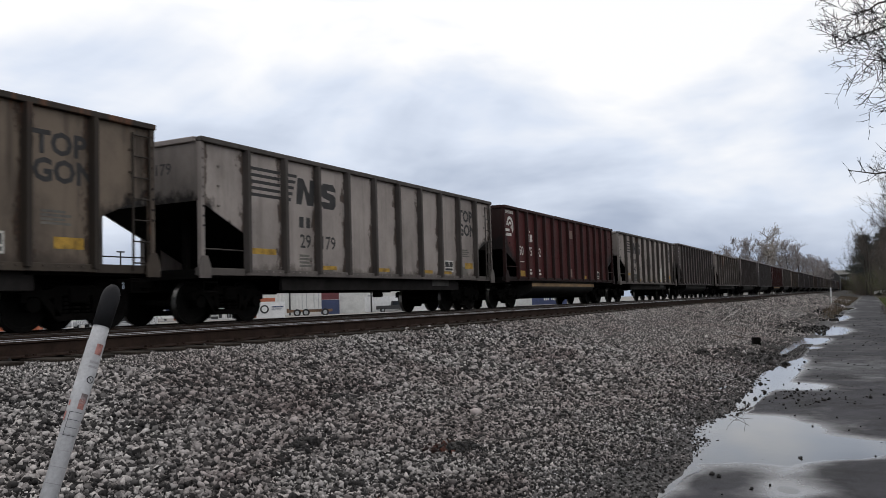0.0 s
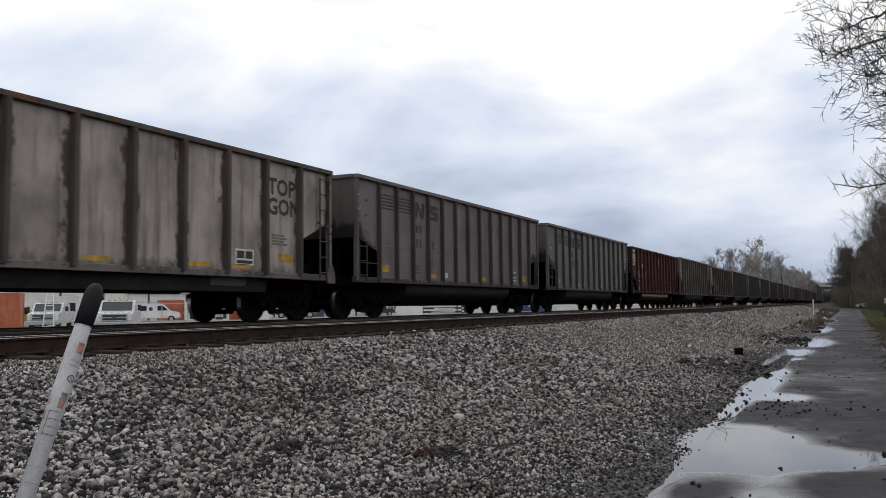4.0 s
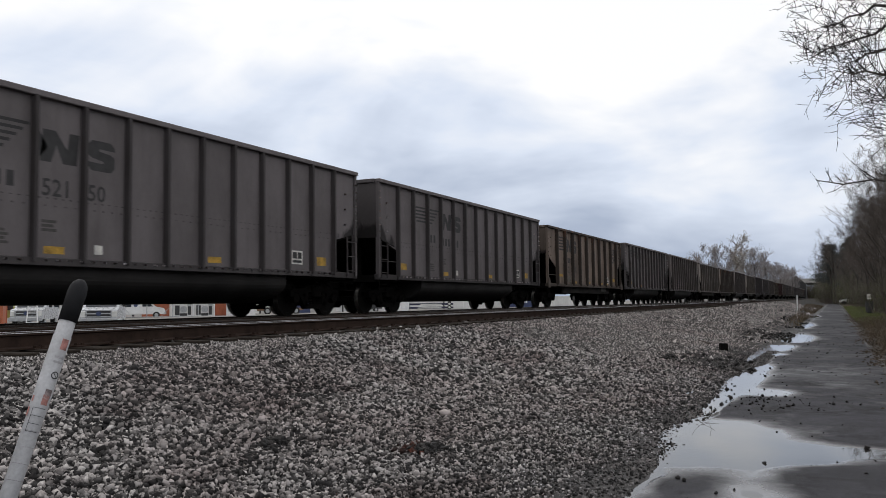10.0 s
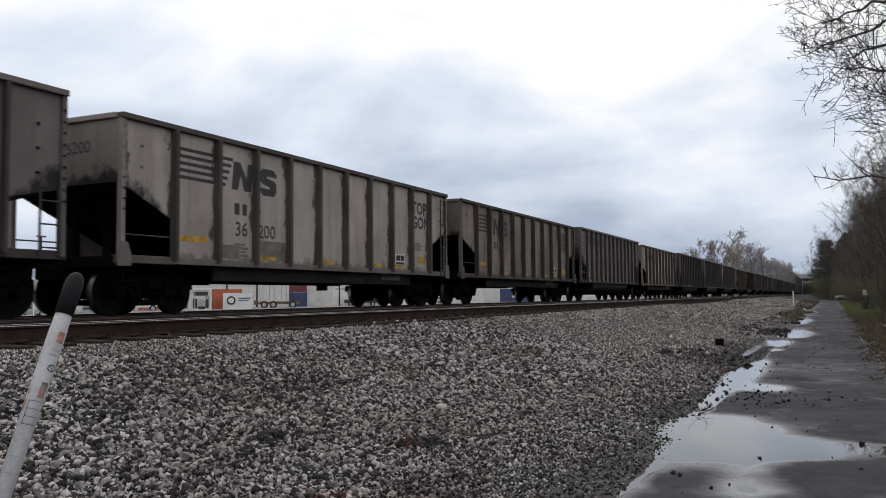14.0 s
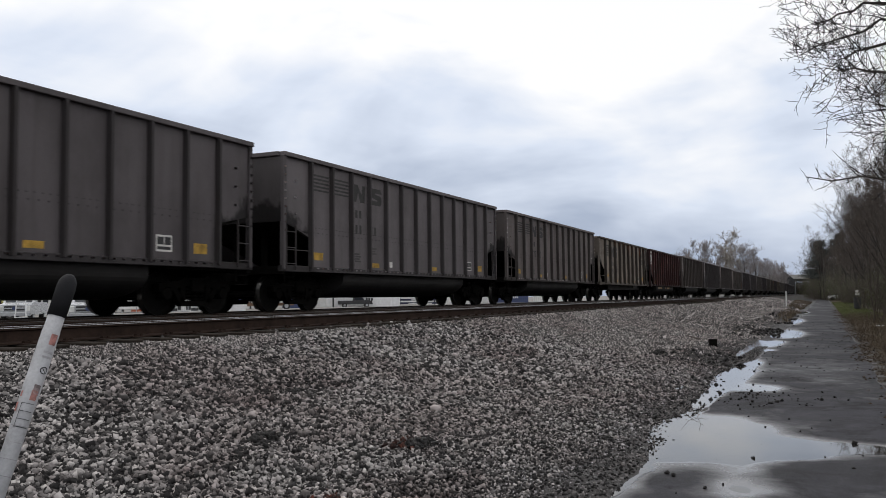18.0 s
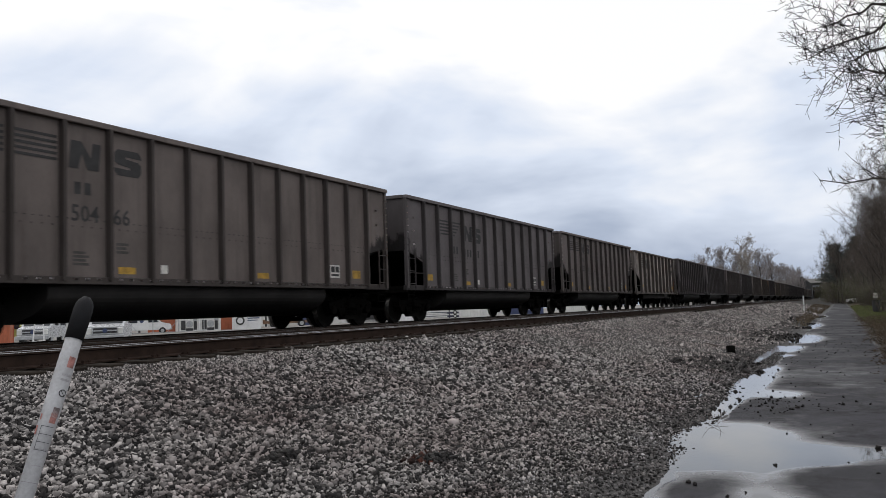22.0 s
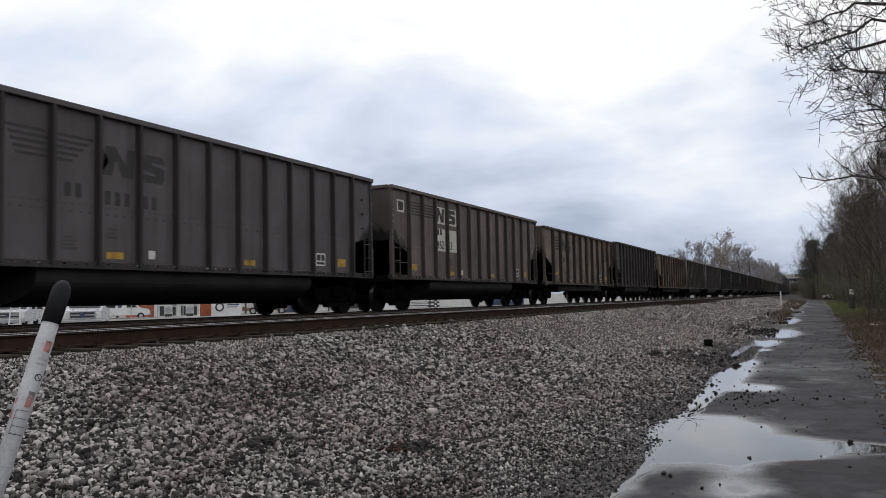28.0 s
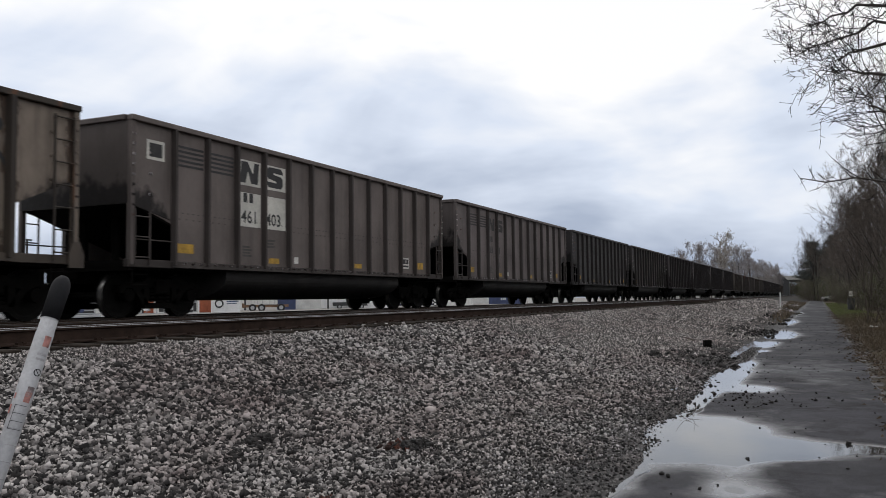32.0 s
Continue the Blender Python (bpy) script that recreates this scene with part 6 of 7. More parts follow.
def make_grass():
    r = np.random.RandomState(31)
    x, y = spread(26000, 45.0, 140.0, -3.2, -1.0, 33)
    k = r.rand(len(x)) < np.clip((x - 50) / 25, 0.05, 1) * np.clip(0.6 + fbm(x, y, 0.3, 3, 35), 0.1, 1)
    blades("verge_grass", "bright green winter grass along the trail", (x[k], y[k]), GRASS, 1, 0.09, 0.02)
    x, y = spread(16000, 12.0, 60.0, -5.0, -1.1, 37)
    k = fbm(x, y, 0.5, 3, 39) > -0.15
    blades("dead_grass", "brown dead grass and leaf litter under the trees", (x[k], y[k]), STRAW, 2, 0.10, 0.012)
    x, y = spread(34000, 7.0, 75.0, -3.2, -0.4, 47)
    k = r.rand(len(x)) < np.clip((-y - 0.55 - 0.35 * fbm(x, y, 0.5, 4, 48)) / 0.6, 0.02, 1.0) * np.clip(30 / x, 0.35, 1)
    blades("leaf_litter", "brown fallen leaves drifted along the trail edge", (x[k], y[k]), LITTER, 4, 0.022, 0.03, True)
    x, y = spread(9000, 45.0, 150.0, 1.7, 4.2, 41)
    k = (fbm(x, y, 0.35, 3, 43) > -0.05) & (y < 2.2 + (x - 40) * 0.02)
    blades("ditch_weeds", "rusty brown dead weeds beside the trail", (x[k], y[k]), STRAW, 3, 0.22, 0.02)


make_near_tree()
make_woods()
make_thicket()
make_far_thicket()
make_pine(196, 0.6, 12.5, 5)
make_pine(204, -3.0, 14.5, 6)
make_far_trees()
make_grass()


# ---- far end: overpass, marker, small things along the trail ----
CONCRETE = plain("weathered_concrete", (0.34, 0.33, 0.31), 0.85, 0.0, 0.2, 0.6, 0.1)
STEEL_DARK = plain("dark_painted_steel", (0.03, 0.03, 0.032), 0.6, 0.0, 0.25, 4.0)
WHITE_T = plain("white_truck_paint", (0.70, 0.70, 0.70), 0.45, 0.0, 0.12, 0.8)
GLASS_D = plain("dark_window_glass", (0.02, 0.024, 0.03), 0.12, 0.0, 0.1, 3.0)
RUBBER = plain("black_tyre_rubber", (0.02, 0.02, 0.02), 0.85, 0.0, 0.2, 6.0)
ORANGE = plain("faded_orange_container", (0.40, 0.115, 0.055), 0.65, 0.0, 0.25, 0.8)
BLUE_C = plain("dull_blue_container", (0.035, 0.05, 0.12), 0.6, 0.0, 0.25, 0.8)
NAVY = plain("dark_navy_frame_paint", (0.020, 0.022, 0.050), 0.6, 0.0, 0.3, 2.0)
LIME = plain("dull_yellow_green_paint", (0.34, 0.33, 0.10), 0.5, 0.0, 0.2, 1.0)
MAROON = plain("dull_maroon_container", (0.13, 0.03, 0.035), 0.6, 0.0, 0.25, 0.8)
WHITE_C = plain("off_white_container", (0.60, 0.60, 0.58), 0.55, 0.0, 0.15, 0.7)
SILVER = plain("silver_truck_paint", (0.52, 0.53, 0.55), 0.3, 0.3, 0.1, 0.8)
GALV = plain("galvanised_steel", (0.38, 0.39, 0.40), 0.45, 0.6, 0.2, 5.0)
RUSTY = plain("rusty_frame_steel", (0.17, 0.10, 0.06), 0.8, 0.0, 0.35, 2.0)


def make_overpass():
    b = thing("overpass", "concrete road overpass crossing the tracks far off", "bridge")
    part("deck", boxes((415, 427, -40, 60, 7.2, 8.2)), CONCRETE, b)
    for x in (415.2, 426.6):
        part("parapet", boxes((x, x + 0.3, -40, 60, 8.2, 9.1)), CONCRETE, b)
    part("girder", boxes((416, 417, -40, 60, 6.2, 7.2), (425, 426, -40, 60, 6.2, 7.2)), STEEL_DARK, b, "dark steel girders")
    for y in (5.5, 20.5):
        part("pier", boxes((418, 424, y - 0.5, y + 0.5, -1.2, 6.3)), CONCRETE, b)
    bm = bmesh.new()
    prism(bm, [(24, -1.3), (24, 2.0), (30, 8.0), (70, 8.0), (90, -1.3)], 410, 432, "yz")
    part("abutment", bm, CONCRETE, b)
    g = thing("signal_house", "small gabled building by the overpass", "building", at=pose(405, 15.6, -1.1))
    part("wall", boxes((-3, 3, -4, 4, 0, 7.2)), STEEL_DARK, g)
    bm = bmesh.new()
    prism(bm, [(-4.4, 7.2), (4.4, 7.2), (0, 11.2)], -3.3, 3.3, "yz")
    part("roof", bm, STEEL_DARK, g)


def make_trail_things():
    m = thing("mile_marker", "thin white marker post beside the track", "marker post", at=pose(90, 3.46, -0.75))
    part("post", boxes((-0.05, 0.05, -0.06, 0.06, -0.1, 1.32), bevel=0.01), WHITE_T, m)
    part("band", boxes((-0.053, 0.053, -0.063, 0.063, 0.30, 0.36)), STEEL_DARK, m)
    bx = thing("tie_block", "short black creosoted timber block lying on the gravel", "timber block", at=pose(21.6, 2.55, -0.955, 0, 0, 20))
    part("block", boxes((-0.11, 0.11, -0.085, 0.085, -0.04, 0.17), bevel=0.012), SHADED_GRIME, bx)
    for x, y, a, ln in ((12.4, 3.0, 70, 0.9), (24.0, 3.2, 40, 0.7), (30.0, 2.7, 20, 1.1), (38, 2.5, 60, 1.2), (52.0, 2.6, 80, 1.6), (60, 2.4, 15, 1.4)):
        s = Sticks()
        r = random.Random(int(x * 10))
        q = shoot(r, Vector((0, 0, 0.03)), Vector((1, 0, 0.02)), ln, 5, 0.12, 0.0)
        s.add(q, [0.025, 0.025, 0.02, 0.018, 0.014, 0.01], 5)
        branch_out(r, s, q, 0.012, ln * 0.5, 0, 1, (4,), 0.005, 0.8, 0.02)
        z = float(ground_height(np.array([x]), np.array([y]))[0])
        t = thing("fallen_branch", "dark wet fallen branch lying on the muddy gravel", "branch", "fallen branches", at=pose(x, y, z, 0, 0, a))
        part("stick", s.mesh("stick", TWIG), TWIG, t)
    tw = Sticks()
    r = random.Random(3)
    for _ in range(9):
        q = shoot(r, Vector((r.uniform(-0.2, 0.2), r.uniform(-0.15, 0.15), 0.0)), Vector((r.uniform(-1, 1), r.uniform(-1, 1), 0.08)), 0.2, 6, 0.35, -0.02)
        tw.add(q, [0.002] * 7, 3)
    t = thing("fallen_twigs", "tangle of thin twigs sticking out of the puddle", "twigs", at=pose(9.9, 1.45, TRAIL_Z + 0.004))
    part("tangle", tw.mesh("tangle", TWIG), TWIG, t)
    bn = thing("litter_bin", "dark trail litter bin on a post at the grass edge", "litter bin", at=pose(74, -2.4, -1.03))
    part("drum", disc(bmesh.new(), 0, 0, 0.55, 0.28, 0.8, "z", 14), STEEL_DARK, bn)
    part("lid", disc(bmesh.new(), 0, 0, 0.97, 0.30, 0.06, "z", 14), RUBBER, bn)
    part("stand", disc(bmesh.new(), 0, 0, 0.08, 0.22, 0.18, "z", 14), RUBBER, bn)
    sg = thing("trail_sign", "small pale trail sign on a dark post", "sign", at=pose(80, -2.6, -1.03))
    part("post", boxes((-0.05, 0.05, -0.05, 0.05, -0.1, 1.6)), STEEL_DARK, sg)
    part("panel", boxes((-0.07, -0.05, -0.17, 0.17, 1.15, 1.6)), PATCH, sg, "pale panel")
    lp = thing("litter", "two pale scraps of litter in the verge", "litter", at=pose(37, -1.85, -1.0))
    part("scrap", boxes((-0.06, 0.06, -0.10, 0.02, 0.0, 0.05), bevel=0.01), WHITE_T, lp)
    part("scrap", boxes((-0.05, 0.05, -0.26, -0.18, 0.0, 0.04), bevel=0.01), WHITE_T, lp)


make_overpass()
make_trail_things()


# ---- the yard behind the train ----
YARD_Z = -1.1


def wheel_part(parent, name, x, y, r, w):
    wh = part(name, disc(bmesh.new(), x, y, r, r, w, "y", 16), RUBBER, parent)
    part("rim", disc(bmesh.new(), x, y - w * 0.42, r, r * 0.55, w * 0.4, "y", 12), GALV, wh)
    return wh


def make_container(name, label, at, length, mat, height=2.6, width=2.44, ribs=True, z=0.0):
    """A shipping container, length along x, doors at +x; its long face looks to -y."""
    c = thing(name, label, "container", "yard containers", at=at)
    bm = boxes((-length / 2 + 0.05, length / 2 - 0.05, -width / 2 + 0.05, width / 2 - 0.05, z + 0.12, z + height - 0.06))
    part("box", bm, mat, c)
    for y in (-width / 2 + 0.06, width / 2 - 0.06):
        part("top_rail", boxes((-length / 2, length / 2, y - 0.06, y + 0.06, z + height - 0.12, z + height)), mat, c)
        part("bottom_rail", boxes((-length / 2, length / 2, y - 0.06, y + 0.06, z, z + 0.16)), mat, c)
        for x in (-length / 2 + 0.07, length / 2 - 0.07):
            part("corner_post", boxes((x - 0.07, x + 0.07, y - 0.065, y + 0.065, z, z + height)), mat, c)
    if ribs:
        n = int(length / 0.55)
        bm = bmesh.new()
        for i in range(n):
            x = -length / 2 + 0.3 + i * (length - 0.6) / (n - 1)
            box(bm, x - 0.12, x + 0.12, -width / 2 + 0.015, -width / 2 + 0.06, z + 0.16, z + height - 0.12)
        part("corrugation", bm, mat, c)["kind"] = "stuff"
    return c


def make_reefer_end(at):
    """The machinery end of a refrigerated container, facing -y."""
    c = thing("refrigerated_container", "white refrigerated container with its cooling unit facing the tracks", "container", "yard containers", at=at)
    part("box", boxes((-1.2, 1.2, 0.1, 6.0, 0.1, 2.55), bevel=0.02), WHITE_C, c)
    part("end_frame", boxes((-1.22, -1.08, -0.05, 0.1, 0, 2.6), (1.08, 1.22, -0.05, 0.1, 0, 2.6), (-1.08, 1.08, -0.05, 0.1, 2.42, 2.6), (-1.08, 1.08, -0.05, 0.1, 0, 0.16)), WHITE_T, c)
    part("fan_grille", boxes((-0.8, 0.8, 0.06, 0.095, 1.75, 2.2)), STEEL_DARK, c, "dark fan opening")
    part("condenser_fan", disc(bmesh.new(), 0.1, 0.07, 0.95, 0.38, 0.06, "y", 18), GALV, c)
    part("compressor_bay", boxes((-0.85, -0.35, 0.06, 0.095, 0.3, 1.4), (0.55, 0.9, 0.06, 0.095, 0.3, 1.3), (-0.3, 0.5, 0.06, 0.092, 0.2, 0.5)), STEEL_DARK, c)
    part("control_box", boxes((0.5, 0.95, 0.0, 0.09, 1.35, 1.7)), GALV, c)


def make_van(at):
    v = thing("cargo_van", "white full-size cargo van with ladder rack", "van", at=at)
    bm = bmesh.new()
    prism(bm, [(-2.75, 0.45), (-2.75, 1.2), (-2.65, 2.05), (-2.5, 2.12), (0.75, 2.12), (1.05, 2.02), (1.75, 1.32), (2.65, 1.12), (2.8, 0.95), (2.8, 0.45)], -0.98, 0.98)
    bmesh.ops.bevel(bm, geom=bm.edges[:], offset=0.05, segments=2, affect="EDGES")
    part("body", bm, WHITE_T, v)
    for x0, x1 in ((-2.4, -1.65), (-1.5, -0.8)):
        part("window", boxes((x0, x1, -0.995, -0.97, 1.30, 1.85)), GLASS_D, v)
    bm = bmesh.new()
    prism(bm, [(0.35, 1.32), (0.35, 1.85), (0.95, 1.85), (1.5, 1.32)], -0.995, -0.97)
    part("window", bm, GLASS_D, v)
    part("windscreen", prism(bmesh.new(), [(1.08, 1.98), (1.74, 1.34), (1.78, 1.36), (1.12, 2.02)], -0.85, 0.85), GLASS_D, v)
    for x in (-1.75, 1.85):
        for y in (-0.9, 0.9):
            wheel_part(v, "wheel", x, y, 0.37, 0.24)
    part("bumper", boxes((2.78, 2.92, -0.95, 0.95, 0.45, 0.65)), GALV, v)
    part("tail_light", boxes((-2.78, -2.74, -0.95, -0.8, 0.9, 1.2)), MAROON, v)
    part("roof_rack", boxes((-2.2, 0.6, -0.85, -0.80, 2.2, 2.25), (-2.2, 0.6, 0.80, 0.85, 2.2, 2.25), (-2.0, -1.95, -0.85, 0.85, 2.1, 2.25), (0.3, 0.35, -0.85, 0.85, 2.1, 2.25)), GALV, v)
    part("door_emblem", disc(bmesh.new(), -0.35, -0.985, 1.5, 0.22, 0.012, "y", 16), BLUE_C, v)


def make_pickup(at, paint=None, name="pickup_truck", label="white pickup truck parked beside the van"):
    v = thing(name, label, "pickup truck", at=at)
    paint = paint or WHITE_T
    bm = bmesh.new()
    prism(bm, [(-2.7, 0.5), (-2.7, 1.05), (-0.4, 1.08), (-0.25, 1.78), (0.9, 1.78), (1.4, 1.18), (2.55, 1.05), (2.7, 0.5)], -0.95, 0.95)
    part("body", bm, paint, v)
    part("window", prism(bmesh.new(), [(-0.2, 1.15), (-0.12, 1.68), (0.82, 1.68), (1.22, 1.18)], -0.965, -0.94), GLASS_D, v)
    part("tail_light", boxes((-2.72, -2.68, -0.93, -0.8, 0.75, 1.0)), MAROON, v)
    for x in (-1.7, 1.75):
        for y in (-0.88, 0.88):
            wheel_part(v, "wheel", x, y, 0.37, 0.24)


def make_heavy_pickup(at):
    """A tall crew-cab pickup, its nose to -y."""
    v = thing("heavy_pickup_truck", "silver heavy pickup truck facing the tracks, chrome grille", "pickup truck", at=at)
    bm = bmesh.new()
    prism(bm, [(0.0, 0.55), (0.0, 1.18), (0.08, 1.26), (1.25, 1.36), (1.85, 1.92), (2.3, 1.97), (3.9, 1.95), (4.1, 1.4), (6.0, 1.38), (6.0, 0.55)], -0.98, 0.98, "yz")
    bmesh.ops.bevel(bm, geom=bm.edges[:], offset=0.05, segments=2, affect="EDGES")
    part("body", bm, SILVER, v)
    part("windscreen", prism(bmesh.new(), [(1.27, 1.40), (1.80, 1.89), (1.76, 1.92), (1.22, 1.42)], -0.82, 0.82, "yz"), GLASS_D, v)
    g = part("grille", boxes((-0.62, 0.62, -0.05, 0.02, 0.78, 1.18)), STEEL_DARK, v, "dark grille opening")
    for z in (0.78, 0.96, 1.14):
        part("grille_bar", boxes((-0.66, 0.66, -0.09, -0.04, z, z + 0.07), bevel=0.012), GALV, g, "chrome bar")
    part("grille_emblem", disc(bmesh.new(), 0, -0.10, 1.0, 0.13, 0.03, "y", 16), BLUE_C, g)
    for x in (-0.82, 0.82):
        part("headlight", boxes((x - 0.13, x + 0.13, -0.04, 0.06, 0.80, 1.14), bevel=0.02), WHITE_C, v, "clear headlight")
        part("mirror", boxes((x * 1.5 - 0.10, x * 1.5 + 0.10, 1.35, 1.5, 1.38, 1.72), bevel=0.03), RUBBER, v, "black door mirror")
        for y in (1.05, 4.75):
            wheel_part(v, "wheel", 0, 0, 0.41, 0.28).matrix_basis = pose(x, y, 0, 0, 0, 90)
    part("bumper", boxes((-1.02, 1.02, -0.22, 0.0, 0.48, 0.74), bevel=0.03), GALV, v, "chrome bumper")
    for x in (-0.5, -0.17, 0.17, 0.5):
        part("roof_marker", boxes((x - 0.06, x + 0.06, 1.9, 2.0, 1.95, 2.01), bevel=0.01), YELLOW_P, v, "amber roof marker")


def make_ladder(at):
    t = thing("step_ladder", "white step ladder standing in front of the site trailer", "ladder", at=at)
    for x in (-0.25, 0.25):
        part("stile", tube(bmesh.new(), [(x * 1.3, 0, 0), (x * 0.7, 0.45, 2.6)], 0.035, 6), WHITE_T, t)
    for i in range(8):
        f = (i + 0.6) / 8.4
        part("step", boxes((-0.31 + 0.14 * f, 0.31 - 0.14 * f, 0.45 * f - 0.05, 0.45 * f + 0.05, 2.6 * f - 0.02, 2.6 * f + 0.02)), WHITE_T, t)


def make_chassis_stack(at):
    """Container trailer chassis stacked on one another, wheels to the tracks."""
    s = thing("chassis_stack", "stack of dark blue container chassis with white hub wheels", "trailer chassis", at=at)
    for i in range(4):
        z = 0.30 + i * 0.62
        for y in (-1.1, 0.9):
            part("chassis_rail", boxes((-5.6, 5.6, y, y + 0.18, z, z + 0.34), bevel=0.02), NAVY, s)
        for x in (-5.7, -2.2, 1.4, 5.5):
            part("cross_member", boxes((x, x + 0.2, -1.2, 1.2, z + 0.04, z + 0.30), bevel=0.01), NAVY, s)
        for x in (-4.9, -3.7, 5.0):
            wh = part("wheel", disc(bmesh.new(), x, -1.28, z + 0.20, 0.36, 0.24, "y", 16), RUBBER, s)
            part("rim", disc(bmesh.new(), x, -1.39, z + 0.20, 0.20, 0.08, "y", 12), WHITE_C, wh, "white hub")
        part("marker_board", boxes((-0.6 + 0.5 * (i % 2), 3.6, -1.30, -1.22, z + 0.05, z + 0.22), bevel=0.01), WHITE_C, s, "pale striped board")


def turned(x, y, az, z=YARD_Z):
    return pose(x, y, z, 0, 0, az)


def make_yard():
    # the yard's rows lie across the line of sight
    A = -44
    make_container("shipping_container", "faded orange shipping container parked behind the reefers", turned(80.2, 72.1, -48), 12.2, ORANGE, 2.55)
    make_reefer_end(turned(73.5, 67.8, A))
    make_reefer_end(turned(75.1, 66.1, A))
    c = make_container("box_trailer", "short white box trailer with a ringed black emblem", turned(80.8, 65.4, -50), 3.4, WHITE_T, 2.05, ribs=False)
    part("emblem", disc(bmesh.new(), -0.75, -1.23, 1.15, 0.52, 0.02, "y", 20), STEEL_DARK, c, "black ring emblem")
    part("emblem_centre", disc(bmesh.new(), -0.75, -1.245, 1.15, 0.34, 0.02, "y", 20), WHITE_T, c)
    part("lettering_bar", boxes((0.1, 1.5, -1.235, -1.21, 1.35, 1.48), (0.1, 1.3, -1.235, -1.21, 1.1, 1.18)), BLUE_C, c)
    make_van(turned(70.2, 71.2, A))
    make_heavy_pickup(turned(34.0, 37.5, -48))
    make_heavy_pickup(turned(38.2, 48.8, -50))
    make_pickup(turned(47.8, 64.2, -46), LIME, "pickup_truck", "dull yellow-green pickup truck parked by the fence")
    make_ladder(turned(34.2, 43.2, -48))
    make_container("shipping_container", "rust-red container standing by the yard fence", turned(44.6, 62.0, A), 3.2, ORANGE, 2.9)
    make_pickup(turned(68.9, 75.2, A))
    for (x, y, ln, mat, h, z, a, lab) in (
            (66.2, 75.3, 2.6, WHITE_C, 3.4, 0.0, A, "grey-white site trailer with a small window"), (58.9, 70.9, 5.0, WHITE_C, 2.9, 0.0, A, "off-white office container with a dark window"), (63.5, 79.0, 4.5, WHITE_C, 3.2, 0.0, A, "off-white storage container behind the fence"),
            (95.5, 80.5, 16.0, WHITE_C, 3.4, 0.0, -50, "long off-white container row at the back of the yard"), (76.0, 92.0, 14.0, WHITE_C, 4.0, 0.0, A, "off-white warehouse trailer at the back of the yard"),
            (102.4, 71.7, 2.6, BLUE_C, 2.2, 0.0, -52, "dull blue shipping container end in the stack"), (102.6, 71.9, 2.6, MAROON, 2.0, 2.25, -52, "maroon container stacked on a blue one"), (108.3, 71.8, 3.9, WHITE_C, 2.9, 0.0, -54, "off-white refrigerated trailer parked in the yard"),
            (116.6, 67.8, 11.8, WHITE_T, 2.6, 0.0, -57, "white shipping container with plain lettering bars"), (178.6, 64.9, 7.8, BLUE_C, 3.0, 0.0, -70, "dark blue shipping container with white lettering bars"), (150.0, 68.0, 12.2, WHITE_C, 2.4, 0.0, -64, "off-white container standing far down the yard"), (205.0, 62.0, 12.2, WHITE_C, 2.6, 0.0, -72, "off-white container far down the yard")):
        c = make_container("shipping_container", lab, turned(x, y, a, YARD_Z + z), ln, mat, h, ribs=ln > 6)
        if "window" in lab:
            part("window", boxes((-0.6, 0.4, -1.245, -1.2, 1.3, 2.2)), GLASS_D, c)
        if "bars" in lab:
            part("lettering_bar", boxes(*[(-1.2 + i * 0.42, -0.9 + i * 0.42, -1.25, -1.21, 1.05, 1.5) for i in range(3)], *[(0.4 + i * 0.42, 0.7 + i * 0.42, -1.25, -1.21, 1.05, 1.5) for i in range(3)]), STEEL_DARK if mat is WHITE_T else WHITE_C, c)
    # rack of a container door with its lock rods, on a rusty chassis
    d = thing("container_chassis", "white container doors on a rusty road chassis", "trailer", at=turned(92.6, 68.1, -53))
    part("doors", boxes((-1.5, 1.5, 0.0, 2.5, 0.95, 3.3), bevel=0.02), WHITE_C, d)
    for x in (-1.1, -0.5, 0.5, 1.1):
        part("lock_rod", tube(bmesh.new(), [(x, -0.05, 1.0), (x, -0.05, 3.25)], 0.04, 6), GALV, d)
    part("chassis_frame", boxes((-3.2, 3.0, 0.2, 0.4, 0.55, 0.9), (-3.2, 3.0, 1.6, 1.8, 0.55, 0.9), (-3.2, -2.9, -0.1, 2.1, 0.5, 1.1)), RUSTY, d)
    for x in (-1.8, -0.6, 2.0):
        wheel_part(d, "wheel", x, 0.1, 0.5, 0.3)
    make_chassis_stack(turned(131.5, 66.5, -62))
    for x, y, paint, lab in ((113.2, 67.2, STEEL_DARK, "dark pickup truck parked by the white container"),):
        make_pickup(turned(x, y, -56), paint, "pickup_truck", lab)
    # chain-link fence posts with rails in front of the van
    f = thing("chain_link_fence", "galvanised chain-link fence along the yard", "fence")
    P0, P1 = Vector((60.5, 75.5, YARD_Z)), Vector((72.0, 64.2, YARD_Z))
    for i in range(7):
        p = P0.lerp(P1, i / 6)
        part("post", tube(bmesh.new(), [(p.x, p.y, p.z - 0.1), (p.x, p.y, p.z + 2.1)], 0.045, 6), GALV, f)
    for z in (0.2, 2.05):
        part("rail", tube(bmesh.new(), [P0 + Vector((0, 0, z)), P1 + Vector((0, 0, z))], 0.03, 5), GALV, f)
    for a, b in ((3, 3.5), (5, 4.5)):
        p, q = P0.lerp(P1, a / 6), P0.lerp(P1, b / 6)
        part("brace", tube(bmesh.new(), [p + Vector((0, 0, 1.6)), q + Vector((0, 0, 0.05))], 0.03, 5), GALV, f)
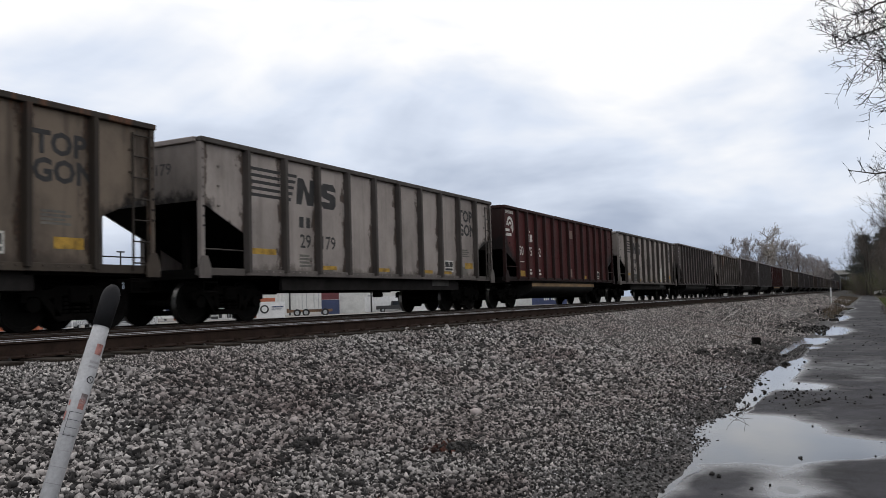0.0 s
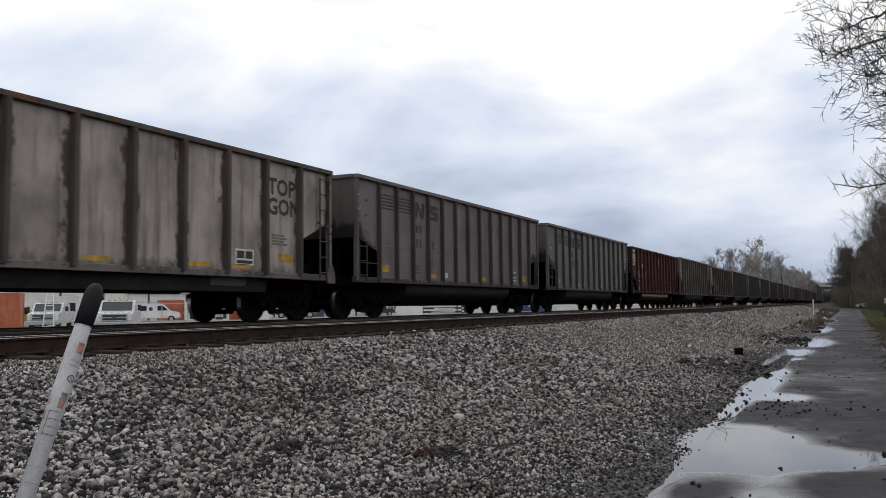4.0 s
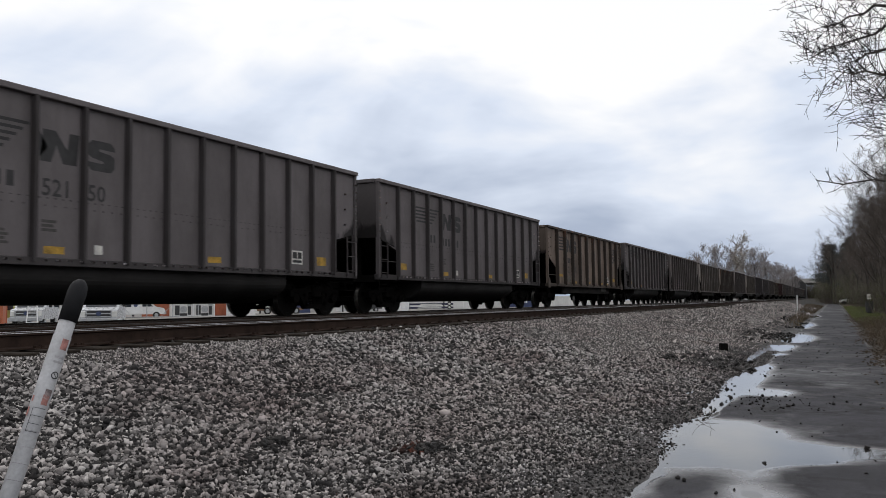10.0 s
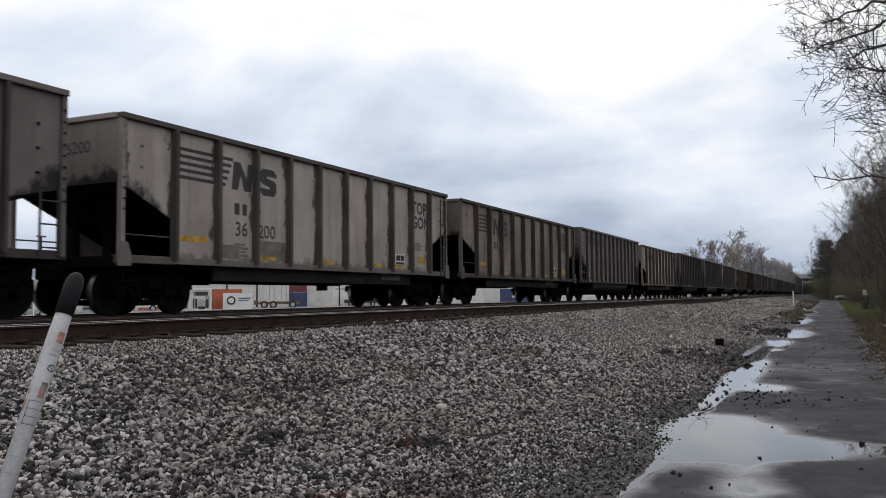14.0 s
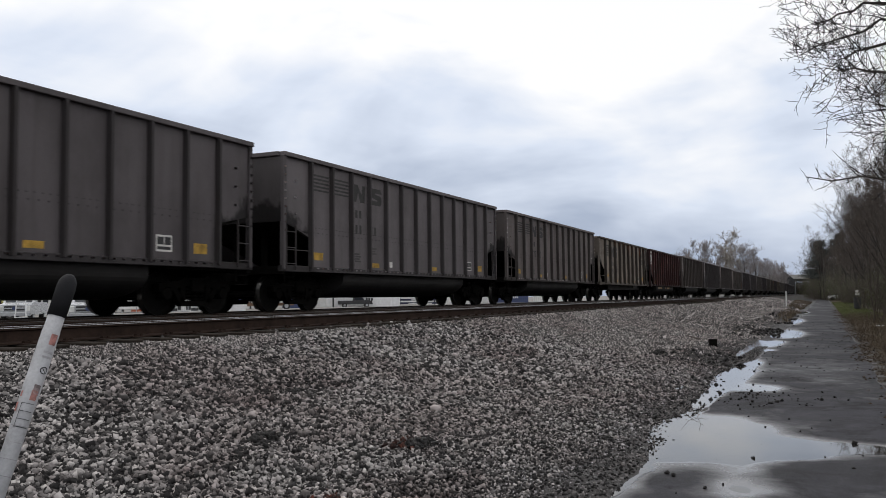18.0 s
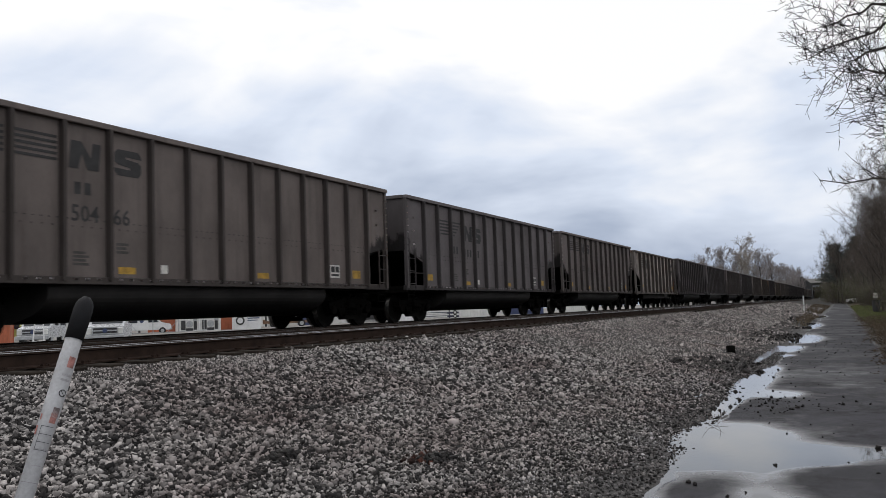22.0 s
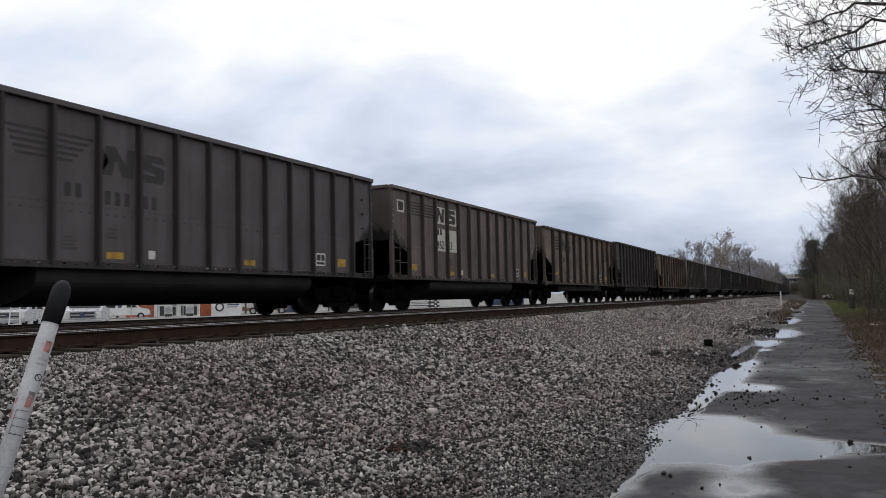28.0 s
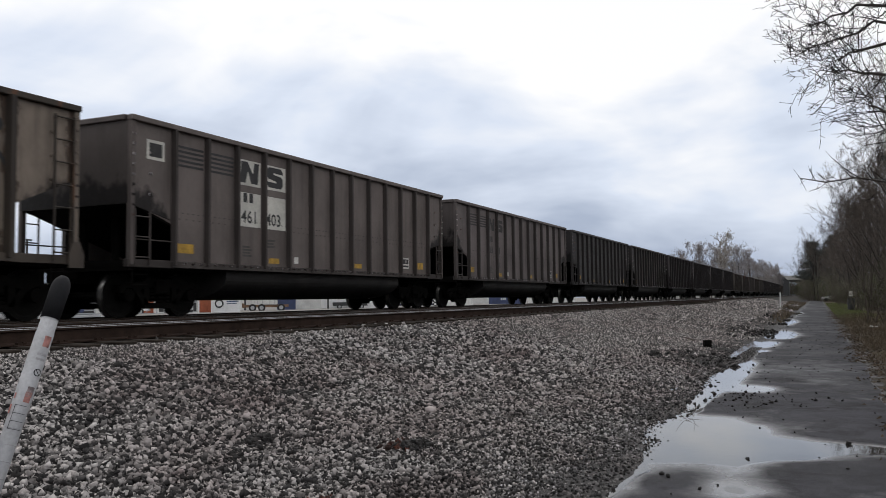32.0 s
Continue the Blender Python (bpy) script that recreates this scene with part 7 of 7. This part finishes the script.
    # lamp masts
    for x, y, h in ((76.0, 78.0, 9.0), (97.0, 75.0, 9.0), (118.2, 66.6, 8.0), (112.0, 70.5, 8.0), (140.0, 66.0, 9.0), (60.0, 74.0, 8.0), (70.0, 79.0, 8.5), (83.0, 75.0, 8.5), (88.0, 73.0, 9.0)):
        t = thing("yard_mast", "dark steel mast standing in the yard", "mast", "yard masts", at=turned(x, y, 0))
        part("pole", tube(bmesh.new(), [(0, 0, -0.1), (0, 0, h)], [0.14, 0.09], 8), STEEL_DARK, t)
        part("lamp_head", boxes((-0.5, 0.5, -0.12, 0.12, h - 0.1, h + 0.05)), STEEL_DARK, t)
    bd = thing("warehouse", "long low off-white warehouse closing the yard", "building", at=turned(130, 118, -42))
    part("wall", boxes((-75, 75, 0, 20, 0, 4.6)), WHITE_C, bd)
    part("roof", boxes((-75.5, 75.5, -0.5, 20.5, 4.6, 4.9)), GALV, bd)
    for i in range(10):
        part("dock_door", boxes((-60 + i * 13, -56.5 + i * 13, -0.05, 0.1, 0.1, 3.4)), GALV, bd)
    cr = thing("parked_car", "white car parked far off beside the trail", "car", at=pose(175, -2.9, -0.98, 0, 0, 80))
    bm = bmesh.new()
    prism(bm, [(-2.2, 0.35), (-2.2, 0.85), (-1.6, 0.95), (-1.1, 1.42), (0.6, 1.42), (1.1, 0.95), (2.1, 0.82), (2.2, 0.35)], -0.88, 0.88)
    part("body", bm, WHITE_T, cr)
    part("window", prism(bmesh.new(), [(-1.45, 0.98), (-1.02, 1.36), (0.52, 1.36), (0.98, 0.98)], -0.9, 0.9), GLASS_D, cr)
    for x in (-1.4, 1.4):
        for y in (-0.8, 0.8):
            wheel_part(cr, "wheel", x, y, 0.32, 0.2)


make_yard()


# ---- what moves ----
def motions():
    """The train rolls by towards the camera's side; its wheels turn with it."""
    for k, car in CARS:
        x0 = START + HALF + k * PITCH
        walk(car, [(t, pose(x0 - d, TRAIN_Y, 0)) for t, d in TRAVEL])
    turn = []
    for i in range(32 * 30 + 1):
        t = i / 30
        d = float(np.interp(t, [a for a, _ in TRAVEL], [b for _, b in TRAVEL]))
        turn.append((t, -math.degrees(d / WHEEL_R) % 360))
    # every wheelset on the same place of its truck rolls alike
    for place in (-0.89, 0.89):
        same = [w for w in WHEELSETS if abs(w.matrix_basis.translation.x - place) < 0.01]
        walk(same[0], [(t, pose(place, 0, WHEEL_R, 0, a, 0)) for t, a in turn])
        keys = same[0].animation_data
        for w in same[1:]:
            w.rotation_mode = "QUATERNION"
            w.animation_data_create()
            w.animation_data.action = keys.action
            w.animation_data.action_slot = keys.action_slot


motions()
